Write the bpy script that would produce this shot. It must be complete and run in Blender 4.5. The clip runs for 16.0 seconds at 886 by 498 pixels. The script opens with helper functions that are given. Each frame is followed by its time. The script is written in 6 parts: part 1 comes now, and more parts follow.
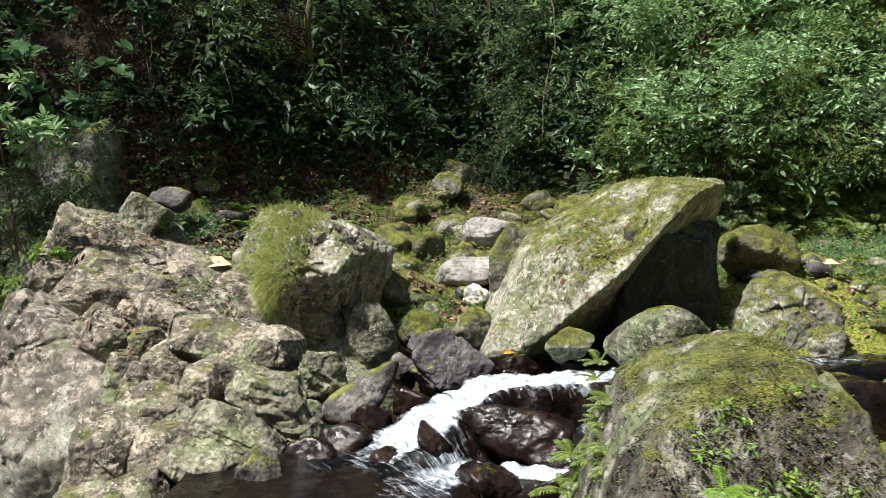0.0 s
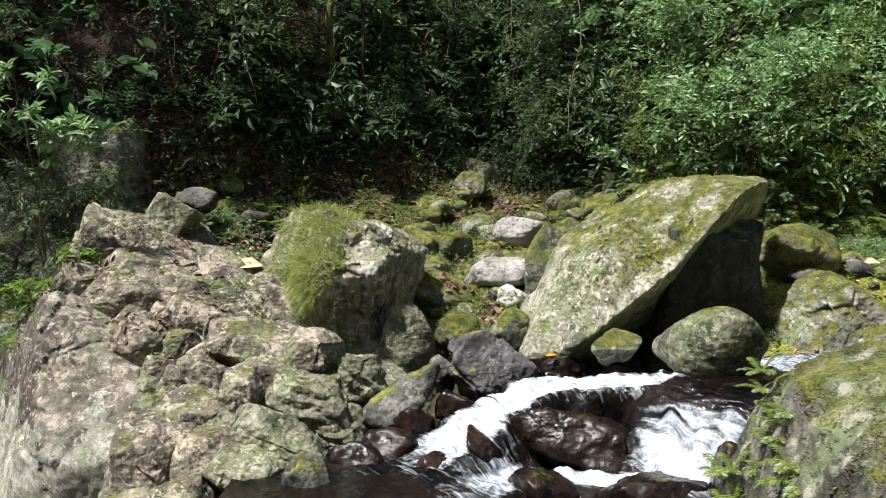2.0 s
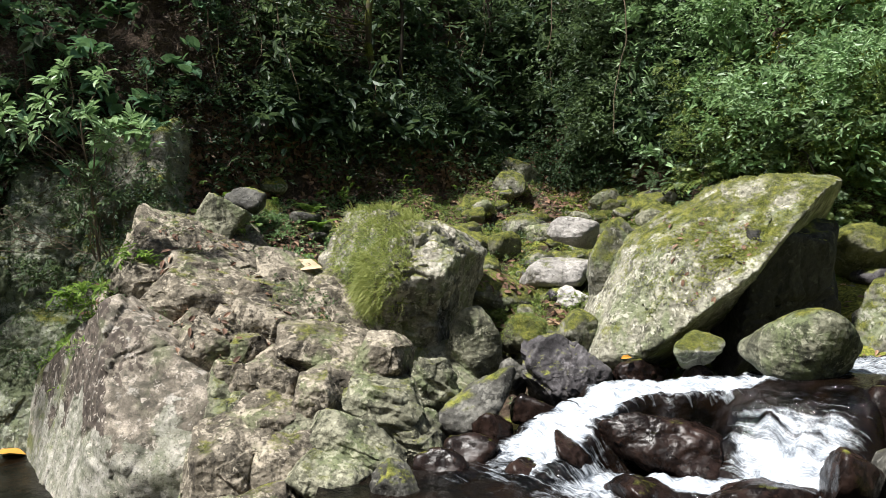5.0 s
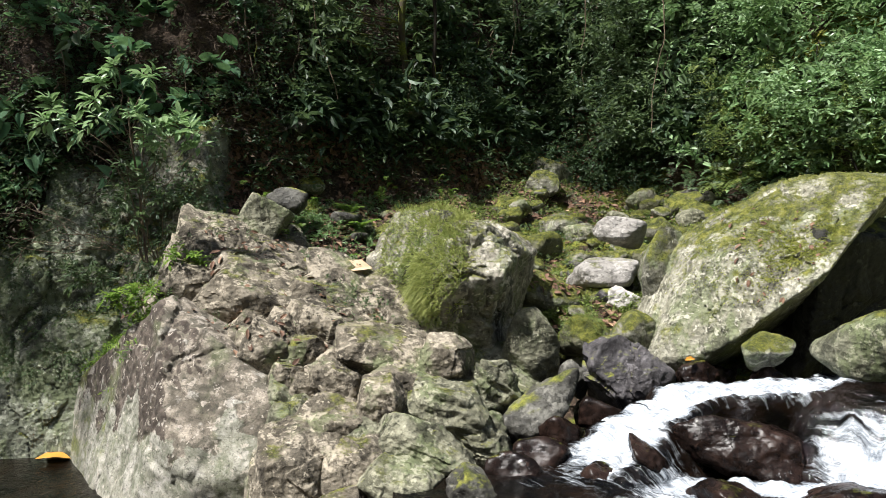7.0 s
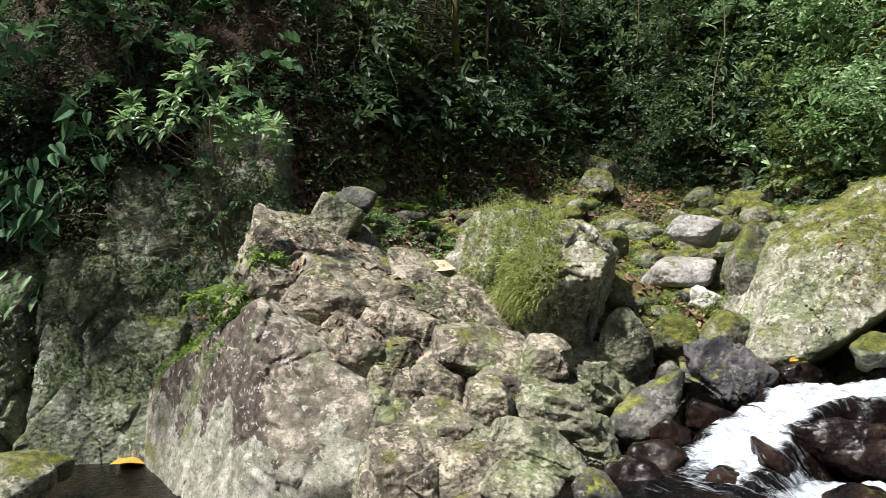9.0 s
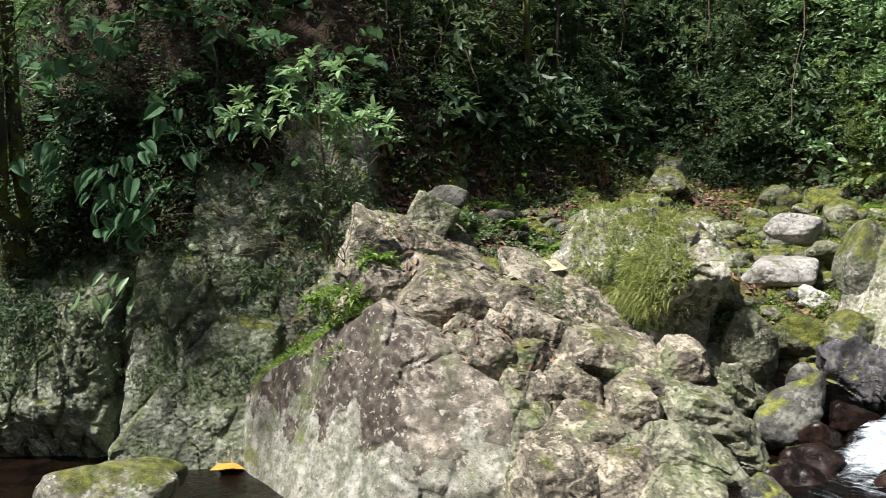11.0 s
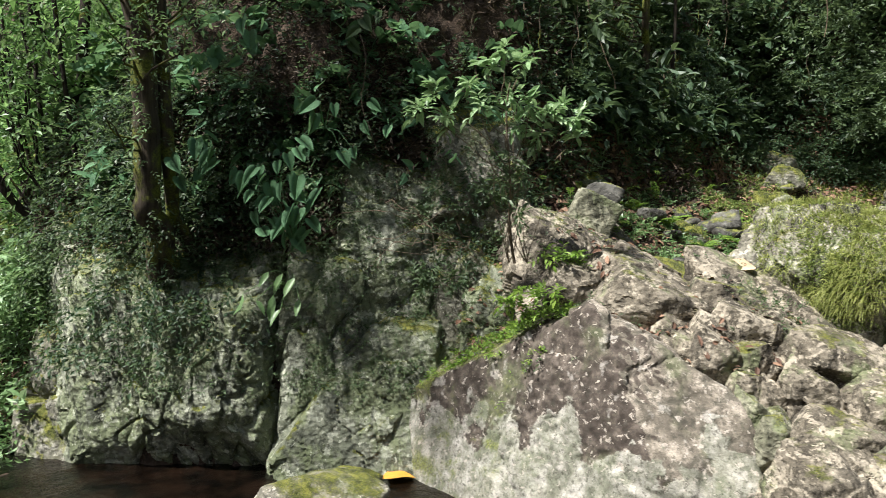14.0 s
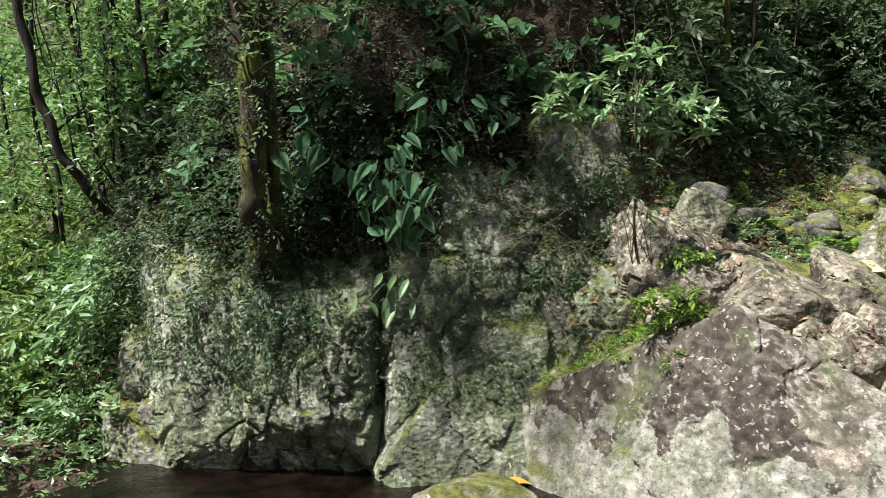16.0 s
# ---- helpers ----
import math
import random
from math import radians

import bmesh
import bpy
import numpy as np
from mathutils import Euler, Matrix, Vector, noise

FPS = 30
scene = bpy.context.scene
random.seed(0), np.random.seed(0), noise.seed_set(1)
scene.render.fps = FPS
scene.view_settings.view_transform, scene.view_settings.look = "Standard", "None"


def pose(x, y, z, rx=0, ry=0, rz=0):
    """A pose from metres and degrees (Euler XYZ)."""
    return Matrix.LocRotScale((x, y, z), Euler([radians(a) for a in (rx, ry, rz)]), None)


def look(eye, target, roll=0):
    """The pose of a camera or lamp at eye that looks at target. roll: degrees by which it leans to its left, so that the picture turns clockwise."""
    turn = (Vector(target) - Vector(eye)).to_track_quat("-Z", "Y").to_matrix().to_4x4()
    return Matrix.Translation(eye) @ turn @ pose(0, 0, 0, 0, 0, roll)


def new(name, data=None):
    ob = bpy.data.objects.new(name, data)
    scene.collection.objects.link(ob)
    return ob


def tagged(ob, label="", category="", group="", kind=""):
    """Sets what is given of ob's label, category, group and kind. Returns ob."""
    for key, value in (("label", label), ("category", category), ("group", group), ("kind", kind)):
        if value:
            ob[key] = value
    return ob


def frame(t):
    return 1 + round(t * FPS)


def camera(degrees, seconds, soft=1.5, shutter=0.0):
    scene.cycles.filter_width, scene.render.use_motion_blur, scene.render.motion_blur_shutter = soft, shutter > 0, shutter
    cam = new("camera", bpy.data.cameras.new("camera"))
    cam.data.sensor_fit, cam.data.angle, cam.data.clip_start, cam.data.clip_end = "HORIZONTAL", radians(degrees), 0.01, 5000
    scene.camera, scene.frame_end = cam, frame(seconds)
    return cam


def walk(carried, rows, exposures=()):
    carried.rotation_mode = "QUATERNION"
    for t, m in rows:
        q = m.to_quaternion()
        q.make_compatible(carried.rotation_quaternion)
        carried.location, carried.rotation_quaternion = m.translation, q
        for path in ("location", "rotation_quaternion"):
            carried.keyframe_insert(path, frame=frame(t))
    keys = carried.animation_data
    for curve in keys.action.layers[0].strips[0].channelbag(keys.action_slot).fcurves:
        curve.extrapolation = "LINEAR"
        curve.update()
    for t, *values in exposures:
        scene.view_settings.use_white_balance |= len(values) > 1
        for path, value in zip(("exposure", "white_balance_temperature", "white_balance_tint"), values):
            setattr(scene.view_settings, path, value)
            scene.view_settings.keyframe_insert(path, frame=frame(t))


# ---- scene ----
cam = camera(62.0, 16.0, soft=0.85, shutter=0.5)
METRES, EYE, TILT, LEAN, TURN = 8.0, 2.4, -3.0, 0.0, 0.0
ROWS = [
    (0.0, 0.0, 0.0, 0.0, 0.0, 0.0, -0.0),
    (0.5, -0.0142, 0.0039, 0.0004, -0.01, -0.0, 0.04),
    (1.0, -0.0287, 0.0081, 0.0002, -0.03, -0.01, 0.07),
    (1.5, -0.0425, 0.013, 0.0006, -0.05, -0.02, 0.12),
    (2.0, -0.0562, 0.0186, 0.001, -0.05, -0.02, 0.19),
    (2.5, -0.071, 0.0233, 0.0012, -0.07, -0.02, 0.24),
    (3.0, -0.087, 0.0268, 0.0016, -0.09, -0.03, 0.27),
    (3.5, -0.1039, 0.0297, 0.0019, -0.12, -0.03, 0.32),
    (4.0, -0.1218, 0.0324, 0.0026, -0.18, -0.03, 0.32),
    (6.5, -0.2142, 0.0524, 0.0034, -0.34, -0.03, 0.45),
    (7.0, -0.2384, 0.0555, 0.0038, -0.38, -0.02, 0.47),
    (7.5, -0.2671, 0.0596, 0.0038, -0.46, -0.02, 0.54),
    (8.0, -0.2996, 0.0649, 0.0041, -0.54, -0.02, 0.59),
    (10.5, -0.497, 0.0979, 0.006, -1.11, -0.02, 0.81),
    (11.0, -0.543, 0.1052, 0.0066, -1.22, -0.04, 0.85),
    (11.5, -0.5892, 0.1136, 0.0068, -1.36, -0.02, 0.86),
    (12.0, -0.6336, 0.1208, 0.0074, -1.44, -0.03, 0.87),
    (12.5, -0.6775, 0.1293, 0.0072, -1.52, 0.01, 0.89),
    (13.0, -0.7221, 0.138, 0.0071, -1.62, 0.04, 0.91),
    (13.5, -0.766, 0.1463, 0.007, -1.67, 0.07, 0.94),
    (14.0, -0.8105, 0.1543, 0.0071, -1.73, 0.07, 0.94),
    (14.5, -0.855, 0.1626, 0.0076, -1.8, 0.09, 0.93),
    (15.0, -0.8982, 0.1711, 0.0074, -1.85, 0.13, 0.92),
    (15.5, -0.9419, 0.1789, 0.0076, -1.95, 0.15, 0.89),
    (16.0, -0.9815, 0.1859, 0.0082, -2.03, 0.18, 0.8),
]
walk(cam, [(t, pose(0, 0, EYE, TILT, LEAN, TURN) @ pose(METRES * x, METRES * y, METRES * z, 90 + pitch, roll, yaw)) for t, x, y, z, yaw, pitch, roll in ROWS],
     exposures=[(0.0, 1.14), (7.0, 1.08), (12.0, 1.22), (16.0, 1.32)])

# world: open sky over the stream, hazy sun high to the left
SUN_TO = Vector((-0.42, -0.22, 0.88)).normalized()
world = bpy.data.worlds.new("sky")
scene.world = world
world.use_nodes = True
wn = world.node_tree.nodes
sky = wn.new("ShaderNodeTexSky")
sky.sky_type = "NISHITA"
sky.sun_disc = False
sky.sun_elevation = math.asin(SUN_TO.z)
sky.sun_rotation = math.atan2(SUN_TO.x, SUN_TO.y)
sky.air_density, sky.dust_density = 1.0, 3.0
world.node_tree.links.new(sky.outputs[0], wn["Background"].inputs[0])
wn["Background"].inputs[1].default_value = 0.058
sun = new("sun", bpy.data.lights.new("sun", "SUN"))
sun.data.energy, sun.data.angle, sun.data.color = 5.0, radians(3), (1.0, 0.98, 0.95)
sun.matrix_world = look(SUN_TO * 30, (0, 0, 0))


# ---------------------------------------------------------------- helpers


def lattice(ix, iy, iz, seed):
    h = (ix * 374761393 + iy * 668265263 + iz * 2147483647 + seed * 144665) & 0xFFFFFFFF
    h = ((h ^ (h >> 13)) * 1274126177) & 0xFFFFFFFF
    return ((h ^ (h >> 16)) & 0xFFFF) / 32767.5 - 1.0


def vnoise(p, seed=0):
    """Smooth lattice noise in -1..1 for an array of points."""
    i = np.floor(p).astype(np.int64)
    f = p - i
    f = f * f * f * (f * (f * 6 - 15) + 10)
    out = 0
    for dx in (0, 1):
        wx = f[:, 0] if dx else 1 - f[:, 0]
        for dy in (0, 1):
            wy = f[:, 1] if dy else 1 - f[:, 1]
            for dz in (0, 1):
                wz = f[:, 2] if dz else 1 - f[:, 2]
                out = out + wx * wy * wz * lattice(i[:, 0] + dx, i[:, 1] + dy, i[:, 2] + dz, seed)
    return out


def fbm(p, octaves=4, seed=0, gain=0.5):
    out, amp = 0, 1.0
    for k in range(octaves):
        out = out + amp * vnoise(p * 2.03 ** k + 17.3 * k, seed + k)
        amp *= gain
    return out



def chips(p, cell, seed):
    """Broken facets: for each point the height of the facet it lies on (in cells) and the distance to the facet's border."""
    g = p / cell
    i = np.floor(g).astype(np.int64)
    n = len(g)
    best, second = np.full(n, 9.0), np.full(n, 9.0)
    cen, key = np.zeros((n, 3)), np.zeros((n, 3), dtype=np.int64)
    for ox in (-1, 0, 1):
        for oy in (-1, 0, 1):
            for oz in (-1, 0, 1):
                k = i + np.array([ox, oy, oz])
                c = k + 0.5 + 0.45 * np.stack([lattice(k[:, 0], k[:, 1], k[:, 2], seed + q) for q in (0, 1, 2)], axis=1)
                d = ((g - c) ** 2).sum(axis=1)
                near = d < best
                second = np.where(near, best, np.minimum(second, d))
                best = np.where(near, d, best)
                cen[near], key[near] = c[near], k[near]
    tilt = np.stack([lattice(key[:, 0], key[:, 1], key[:, 2], seed + 10 + q) for q in (0, 1, 2)], axis=1)
    h = 0.5 * lattice(key[:, 0], key[:, 1], key[:, 2], seed + 20) + ((g - cen) * tilt).sum(axis=1)
    return h, np.sqrt(second) - np.sqrt(best)


def sstep(a, b, x):
    t = np.clip((x - a) / (b - a), 0, 1)
    return t * t * (3 - 2 * t)


def unit(v):
    return v / np.maximum(np.linalg.norm(v, axis=-1, keepdims=True), 1e-9)


def solid(name, verts, faces, mat, parent=None, label="", smooth=True):
    """One mesh object from arrays of vertices and faces."""
    me = bpy.data.meshes.new(name)
    me.from_pydata(np.asarray(verts, dtype=np.float32), [], faces)
    me.materials.append(mat)
    if smooth:
        me.shade_smooth()
    ob = new(name, me)
    if parent is not None:
        ob.parent = parent
    if label:
        tagged(ob, label)
    return ob


def part(name, bm, material, parent, label=""):
    me = bpy.data.meshes.new(name)
    bm.to_mesh(me)
    bm.free()
    me.materials.append(material)
    me.shade_smooth()
    ob = new(name, me)
    ob.parent = parent
    if label:
        tagged(ob, label)
    return ob


def empty(name, x, y, z, label, category, group="", kind=""):
    ob = new(name)
    ob.matrix_world = pose(x, y, z)
    ob.empty_display_size = 0.1
    return tagged(ob, label, category, group, kind)


SPHERES = {}


def sphere(sub):
    if sub not in SPHERES:
        bm = bmesh.new()
        bmesh.ops.create_icosphere(bm, subdivisions=sub, radius=1.0)
        v = np.array([q.co[:] for q in bm.verts])
        f = np.array([[q.index for q in t.verts] for t in bm.faces], dtype=np.int32)
        bm.free()
        SPHERES[sub] = (unit(v), f)
    return SPHERES[sub]


def rock_shape(size, seed, sub=5, planes=(), facets=14, sharp=10, rough=0.06, cracks=0.0, strata=0.0, warp=0.0, fine=1.0, fit=True, chip=()):
    """Vertices and faces of a weathered boulder of that width, depth and height about its middle. planes: given faces (nx, ny, nz, offset in half sizes)."""
    rng = np.random.default_rng(seed)
    d, f = sphere(sub)
    n = list(planes)
    for k in range(facets):
        z = 1 - 2 * (k + 0.5) / facets
        a = k * 2.39996 + rng.uniform(-0.6, 0.6)
        q = math.sqrt(1 - z * z)
        n.append((q * math.cos(a), q * math.sin(a), z + rng.uniform(-0.25, 0.25), rng.uniform(0.78, 1.08)))
    n = np.array(n)
    nn = unit(n[:, :3])
    s = np.maximum(d @ nn.T, 0) / n[:, 3]
    r = (s ** sharp).sum(axis=1) ** (-1.0 / sharp)
    r = np.minimum(r, 1.6)
    half = np.array(size) / 2
    p = d * r[:, None]
    if fit:
        lo, hi = p.min(axis=0), p.max(axis=0)
        p = (p - (lo + hi) / 2) / ((hi - lo) / 2)
    p = p * half
    m = float(np.mean(size))
    off = rng.uniform(-50, 50, 3)
    if warp:
        p = p + warp * m * np.stack([fbm(p * 1.6 / m + off + 31 * k, 2, seed + 60 + k) for k in range(3)], axis=1)
    q = p / m + off
    h = rough * m * (fbm(q * 2.2, 3, seed) * 0.7 + 0.5 * fbm(q * 6, 3, seed + 9))
    if cracks:
        c = 1 - np.abs(vnoise(q * 2.6 + 0.4 * fbm(q * 4, 2, seed + 4)[:, None], seed + 21))
        h = h - cracks * m * np.clip((c - 0.9) / 0.1, 0, 1) ** 2
    if strata:
        b = p[:, 2] + 0.25 * p[:, 0] + 0.1 * m * fbm(q * 2, 2, seed + 5)
        h = h + strata * m * (np.abs(((b / (0.16 * m)) % 1.0) - 0.5) - 0.25)
    for cell, amp, gap in chip:
        w = p + 0.05 * cell * np.stack([fbm(p * 2.5 / cell + off + 7 * k, 2, seed + 70 + k) for k in range(3)], axis=1)
        ch, border = chips(w + off, cell, seed + 80)
        h = h + amp * ch - gap * np.exp(-(border / 0.06) ** 2)
    h = h + fine * 0.008 * fbm(p * 16 + off, 3, seed + 33)
    return p + d * h[:, None], f


SKIN = {}   # vertices and normals of each rock, for what grows on it


def keep_skin(ob, m):
    me = ob.data
    me.set_sharp_from_angle(angle=radians(55))
    v, n = np.empty(len(me.vertices) * 3, np.float32), np.empty(len(me.vertices) * 3, np.float32)
    me.vertices.foreach_get("co", v)
    me.vertices.foreach_get("normal", n)
    a = np.array(m)
    SKIN[ob.name] = (v.reshape(-1, 3) @ a[:3, :3].T + a[:3, 3], n.reshape(-1, 3) @ a[:3, :3].T)


def hull_rock(name, centre, faces, seed, mat, label="", category="rock", parent=None, sub=6, sharp=18, rough=0.03, reach=4.0, chip=(), cracks=0.0, strata=0.0, fine=1.0, also=(), grain=(1, 1, 1)):
    """A rock bounded by given faces (normal, a point of the face), all in the world's metres, broken up by facets. also: face sets of further bulks grown together with it."""
    d, f = sphere(sub)
    c = np.array(centre, dtype=float)
    r = np.zeros(len(d))
    for bulk in (faces, *also):
        a = np.array(bulk, dtype=float)
        nn = unit(a[:, :3])
        off = np.maximum(((a[:, 3:] - c) * nn).sum(axis=1), 0.05)
        r = np.maximum(r, ((np.maximum(d @ nn.T, 0) / off) ** sharp).sum(axis=1) ** (-1.0 / sharp))
    p = d * np.minimum(r, reach)[:, None]
    w = p + c
    q = w * 1.3
    h = rough * (fbm(q, 4, seed) + 0.4 * fbm(q * 4, 3, seed + 3))
    for cell, amp, gap in chip:
        ww = w + 0.05 * cell * np.stack([fbm(w * 2.5 / cell + 7 * k, 2, seed + 70 + k) for k in range(3)], axis=1)
        ch, border = chips(ww * np.array(grain), cell, seed + 80)
        h = h + amp * ch - gap * np.exp(-(border / 0.06) ** 2)
    if cracks:
        k = 1 - np.abs(vnoise(w * np.array([1.7, 1.7, 0.8]) + 0.35 * fbm(w * 3, 2, seed + 4)[:, None], seed + 21))
        h = h - cracks * np.clip((k - 0.92) / 0.08, 0, 1) ** 2
    if strata:
        b = w[:, 2] + 0.2 * w[:, 0] + 0.12 * fbm(w * 2, 2, seed + 5)
        h = h + strata * (np.abs(((b / 0.22) % 1.0) - 0.5) - 0.25)
    h = h + fine * 0.008 * fbm(w * 16, 3, seed + 33)
    out = p + unit(p) * h[:, None]
    ob = solid(name, out, f, mat, parent, label)
    m = pose(*centre)
    keep_skin(ob, m)
    if parent is not None:
        ob.matrix_basis = pose(*(Vector(centre) - parent.matrix_basis.translation))
    else:
        ob.matrix_world = m
        tagged(ob, label, category)
    return ob


def rock(name, centre, size, seed, mat, turn=(0, 0, 0), label="", category="boulder", parent=None, group="", **kw):
    v, f = rock_shape(size, seed, **kw)
    ob = solid(name, v, f, mat, parent)
    m = pose(*centre, *turn)
    ob.matrix_world = m
    keep_skin(ob, m)
    if parent is not None:
        ob.matrix_parent_inverse = Matrix.Identity(4)
        ob.matrix_basis = pose(*(Vector(centre) - parent.matrix_basis.translation), *turn)
        if label:
            tagged(ob, label)
    else:
        tagged(ob, label, category, group)
    return ob


# leaf outlines: along, across, lift
LEAF_DIAMOND = (np.array([(0, 0, 0), (0.45, -0.5, 0.08), (0.45, 0.5, 0.08), (1, 0, -0.06)], dtype=float), [(0, 1, 3), (0, 3, 2)])
LEAF_OVAL = (np.array([(0, 0, 0), (0.28, -0.42, 0.07), (0.28, 0.42, 0.07), (0.68, -0.4, 0.04), (0.68, 0.4, 0.04), (1, 0, -0.16), (0.5, 0, -0.02)], dtype=float),
             [(0, 1, 6), (1, 3, 6), (3, 5, 6), (5, 4, 6), (4, 2, 6), (2, 0, 6)])
HEART_EDGE = ((-0.10, 0.16, 0.05), (-0.14, 0.30, 0.05), (-0.04, 0.44, 0.06), (0.14, 0.5, 0.07), (0.34, 0.48, 0.05), (0.54, 0.40, 0.02), (0.74, 0.26, -0.05), (0.88, 0.12, -0.12))
LEAF_HEART = (np.array([(0, 0, 0), (0.33, 0, -0.03), (0.66, 0, -0.08), (1.0, 0, -0.20)] + [(x, y, z) for x, y, z in HEART_EDGE] + [(x, -y, z) for x, y, z in HEART_EDGE], dtype=float),
              [t for o in (4, 12) for t in ((0, o, o + 1), (0, o + 1, o + 2), (0, o + 2, o + 3), (0, o + 3, 1), (1, o + 3, o + 4), (1, o + 4, o + 5), (1, o + 5, 2), (2, o + 5, o + 6), (2, o + 6, o + 7), (2, o + 7, 3))])


def leaf_arrays(base, along, up, length, width, kind=LEAF_DIAMOND):
    """Vertices and faces of many leaves: arrays of base points, directions, upper sides, lengths and widths."""
    tpl, tri = kind
    a = unit(along)
    side = unit(np.cross(up, a))
    u = np.cross(a, side)
    L, W = np.asarray(length)[:, None, None], np.asarray(width)[:, None, None]
    v = base[:, None, :] + L * (tpl[None, :, 0:1] * a[:, None, :] + tpl[None, :, 2:3] * u[:, None, :]) + W * tpl[None, :, 1:2] * side[:, None, :]
    n, k = len(base), len(tpl)
    f = (np.arange(n)[:, None, None] * k + np.array(tri)[None]).reshape(-1, 3)
    return v.reshape(-1, 3), f


def gather(pieces):
    vs, fs, o = [], [], 0
    for v, f in pieces:
        vs.append(v)
        fs.append(np.asarray(f) + o)
        o += len(v)
    return np.concatenate(vs), np.concatenate(fs)


def tube(points, radii, sides=6):
    """Vertices and triangles of a bent, tapering stem."""
    p = np.asarray(points, dtype=float)
    r = np.broadcast_to(np.asarray(radii, dtype=float), (len(p),))
    t = unit(np.gradient(p, axis=0))
    ref = np.array([0.31, 0.87, 0.12]) if abs(t[0] @ np.array([0.31, 0.87, 0.12])) < 0.8 else np.array([1.0, 0, 0])
    s = unit(np.cross(t, ref))
    u = np.cross(t, s)
    a = np.arange(sides) * 2 * math.pi / sides
    v = p[:, None, :] + r[:, None, None] * (np.cos(a)[None, :, None] * s[:, None, :] + np.sin(a)[None, :, None] * u[:, None, :])
    f = []
    for i in range(len(p) - 1):
        for j in range(sides):
            k = (j + 1) % sides
            f += [(i * sides + j, i * sides + k, (i + 1) * sides + k), (i * sides + j, (i + 1) * sides + k, (i + 1) * sides + j)]
    return v.reshape(-1, 3), np.array(f)


def wander(start, end, steps, sway, rng):
    """A bent line from start to end."""
    t = np.linspace(0, 1, steps)[:, None]
    p = np.array(start) * (1 - t) + np.array(end) * t
    off = rng.uniform(-50, 50)
    w = np.stack([vnoise(np.stack([t[:, 0] * 3 + off + 11 * k, t[:, 0] * 0, t[:, 0] * 0], axis=1), k) for k in range(3)], axis=1)
    return p + sway * w * np.sin(np.pi * np.clip(t, 0, 1)) ** 0.5


def sprigs(base, way, nleaf, length, leaf, rng, spread=1.0, droop=0.3, slim=0.45, kind=LEAF_DIAMOND, flat=0.6):
    """Leaves set along many short twigs: arrays of base points and directions."""
    n = len(base)
    way = unit(way)
    ln = length * rng.uniform(0.6, 1.3, n)
    side = unit(np.cross(way, unit(rng.normal(size=(n, 3)) * 0.5 + np.array([0, 0, 1.0]))))
    s = (np.arange(nleaf) + 0.6) / nleaf
    sign = np.where(np.arange(nleaf) % 2 == 0, 1.0, -1.0)
    pos = base[:, None] + way[:, None] * (ln[:, None] * s)[..., None]
    pos[..., 2] -= droop * (ln[:, None] * s ** 2)
    d = way[:, None] * 0.6 + side[:, None] * (sign * spread * (1.05 - 0.6 * s))[None, :, None] + rng.normal(size=(n, nleaf, 3)) * 0.22
    d[..., 2] -= droop * 0.6
    up = np.array([0, 0, 1.0]) * flat + rng.normal(size=(n, nleaf, 3)) * 0.35 - way[:, None] * 0.15
    m = n * nleaf
    size = leaf * rng.uniform(0.65, 1.25, (n, nleaf))
    return leaf_arrays(pos.reshape(m, 3), d.reshape(m, 3), up.reshape(m, 3), size.reshape(m), (size * slim).reshape(m), kind)


def fern_arrays(base, way, length, rng, pinnae=14, arch=0.5):
    """One arching fern frond: paired leaflets along a bent rib."""
    way = unit(np.asarray(way, dtype=float))
    s = np.linspace(0, 1, pinnae + 3)
    rib = np.asarray(base)[None] + way[None] * (length * s)[:, None]
    rib[:, 2] += length * (0.25 * s - arch * s ** 2)
    out = [tube(rib[::3], np.linspace(0.004, 0.0015, len(rib[::3])), 3)]
    side = unit(np.cross(way, np.array([0, 0, 1.0])))
    t = unit(np.gradient(rib, axis=0))
    k = np.arange(2, pinnae + 2)
    pl = length * 0.26 * np.sin(np.pi * (0.12 + 0.86 * (k / (pinnae + 3)))) ** 0.8
    for sg in (-1, 1):
        d = sg * side[None] + 0.45 * t[k] + rng.normal(size=(len(k), 3)) * 0.06
        d[:, 2] -= 0.15
        up = np.cross(t[k], side[None]) * -1.0
        up = np.where(up[:, 2:3] < 0, -up, up)
        out.append(leaf_arrays(rib[k], d, up, pl, np.full(len(k), length * 0.052)))
    return gather(out)


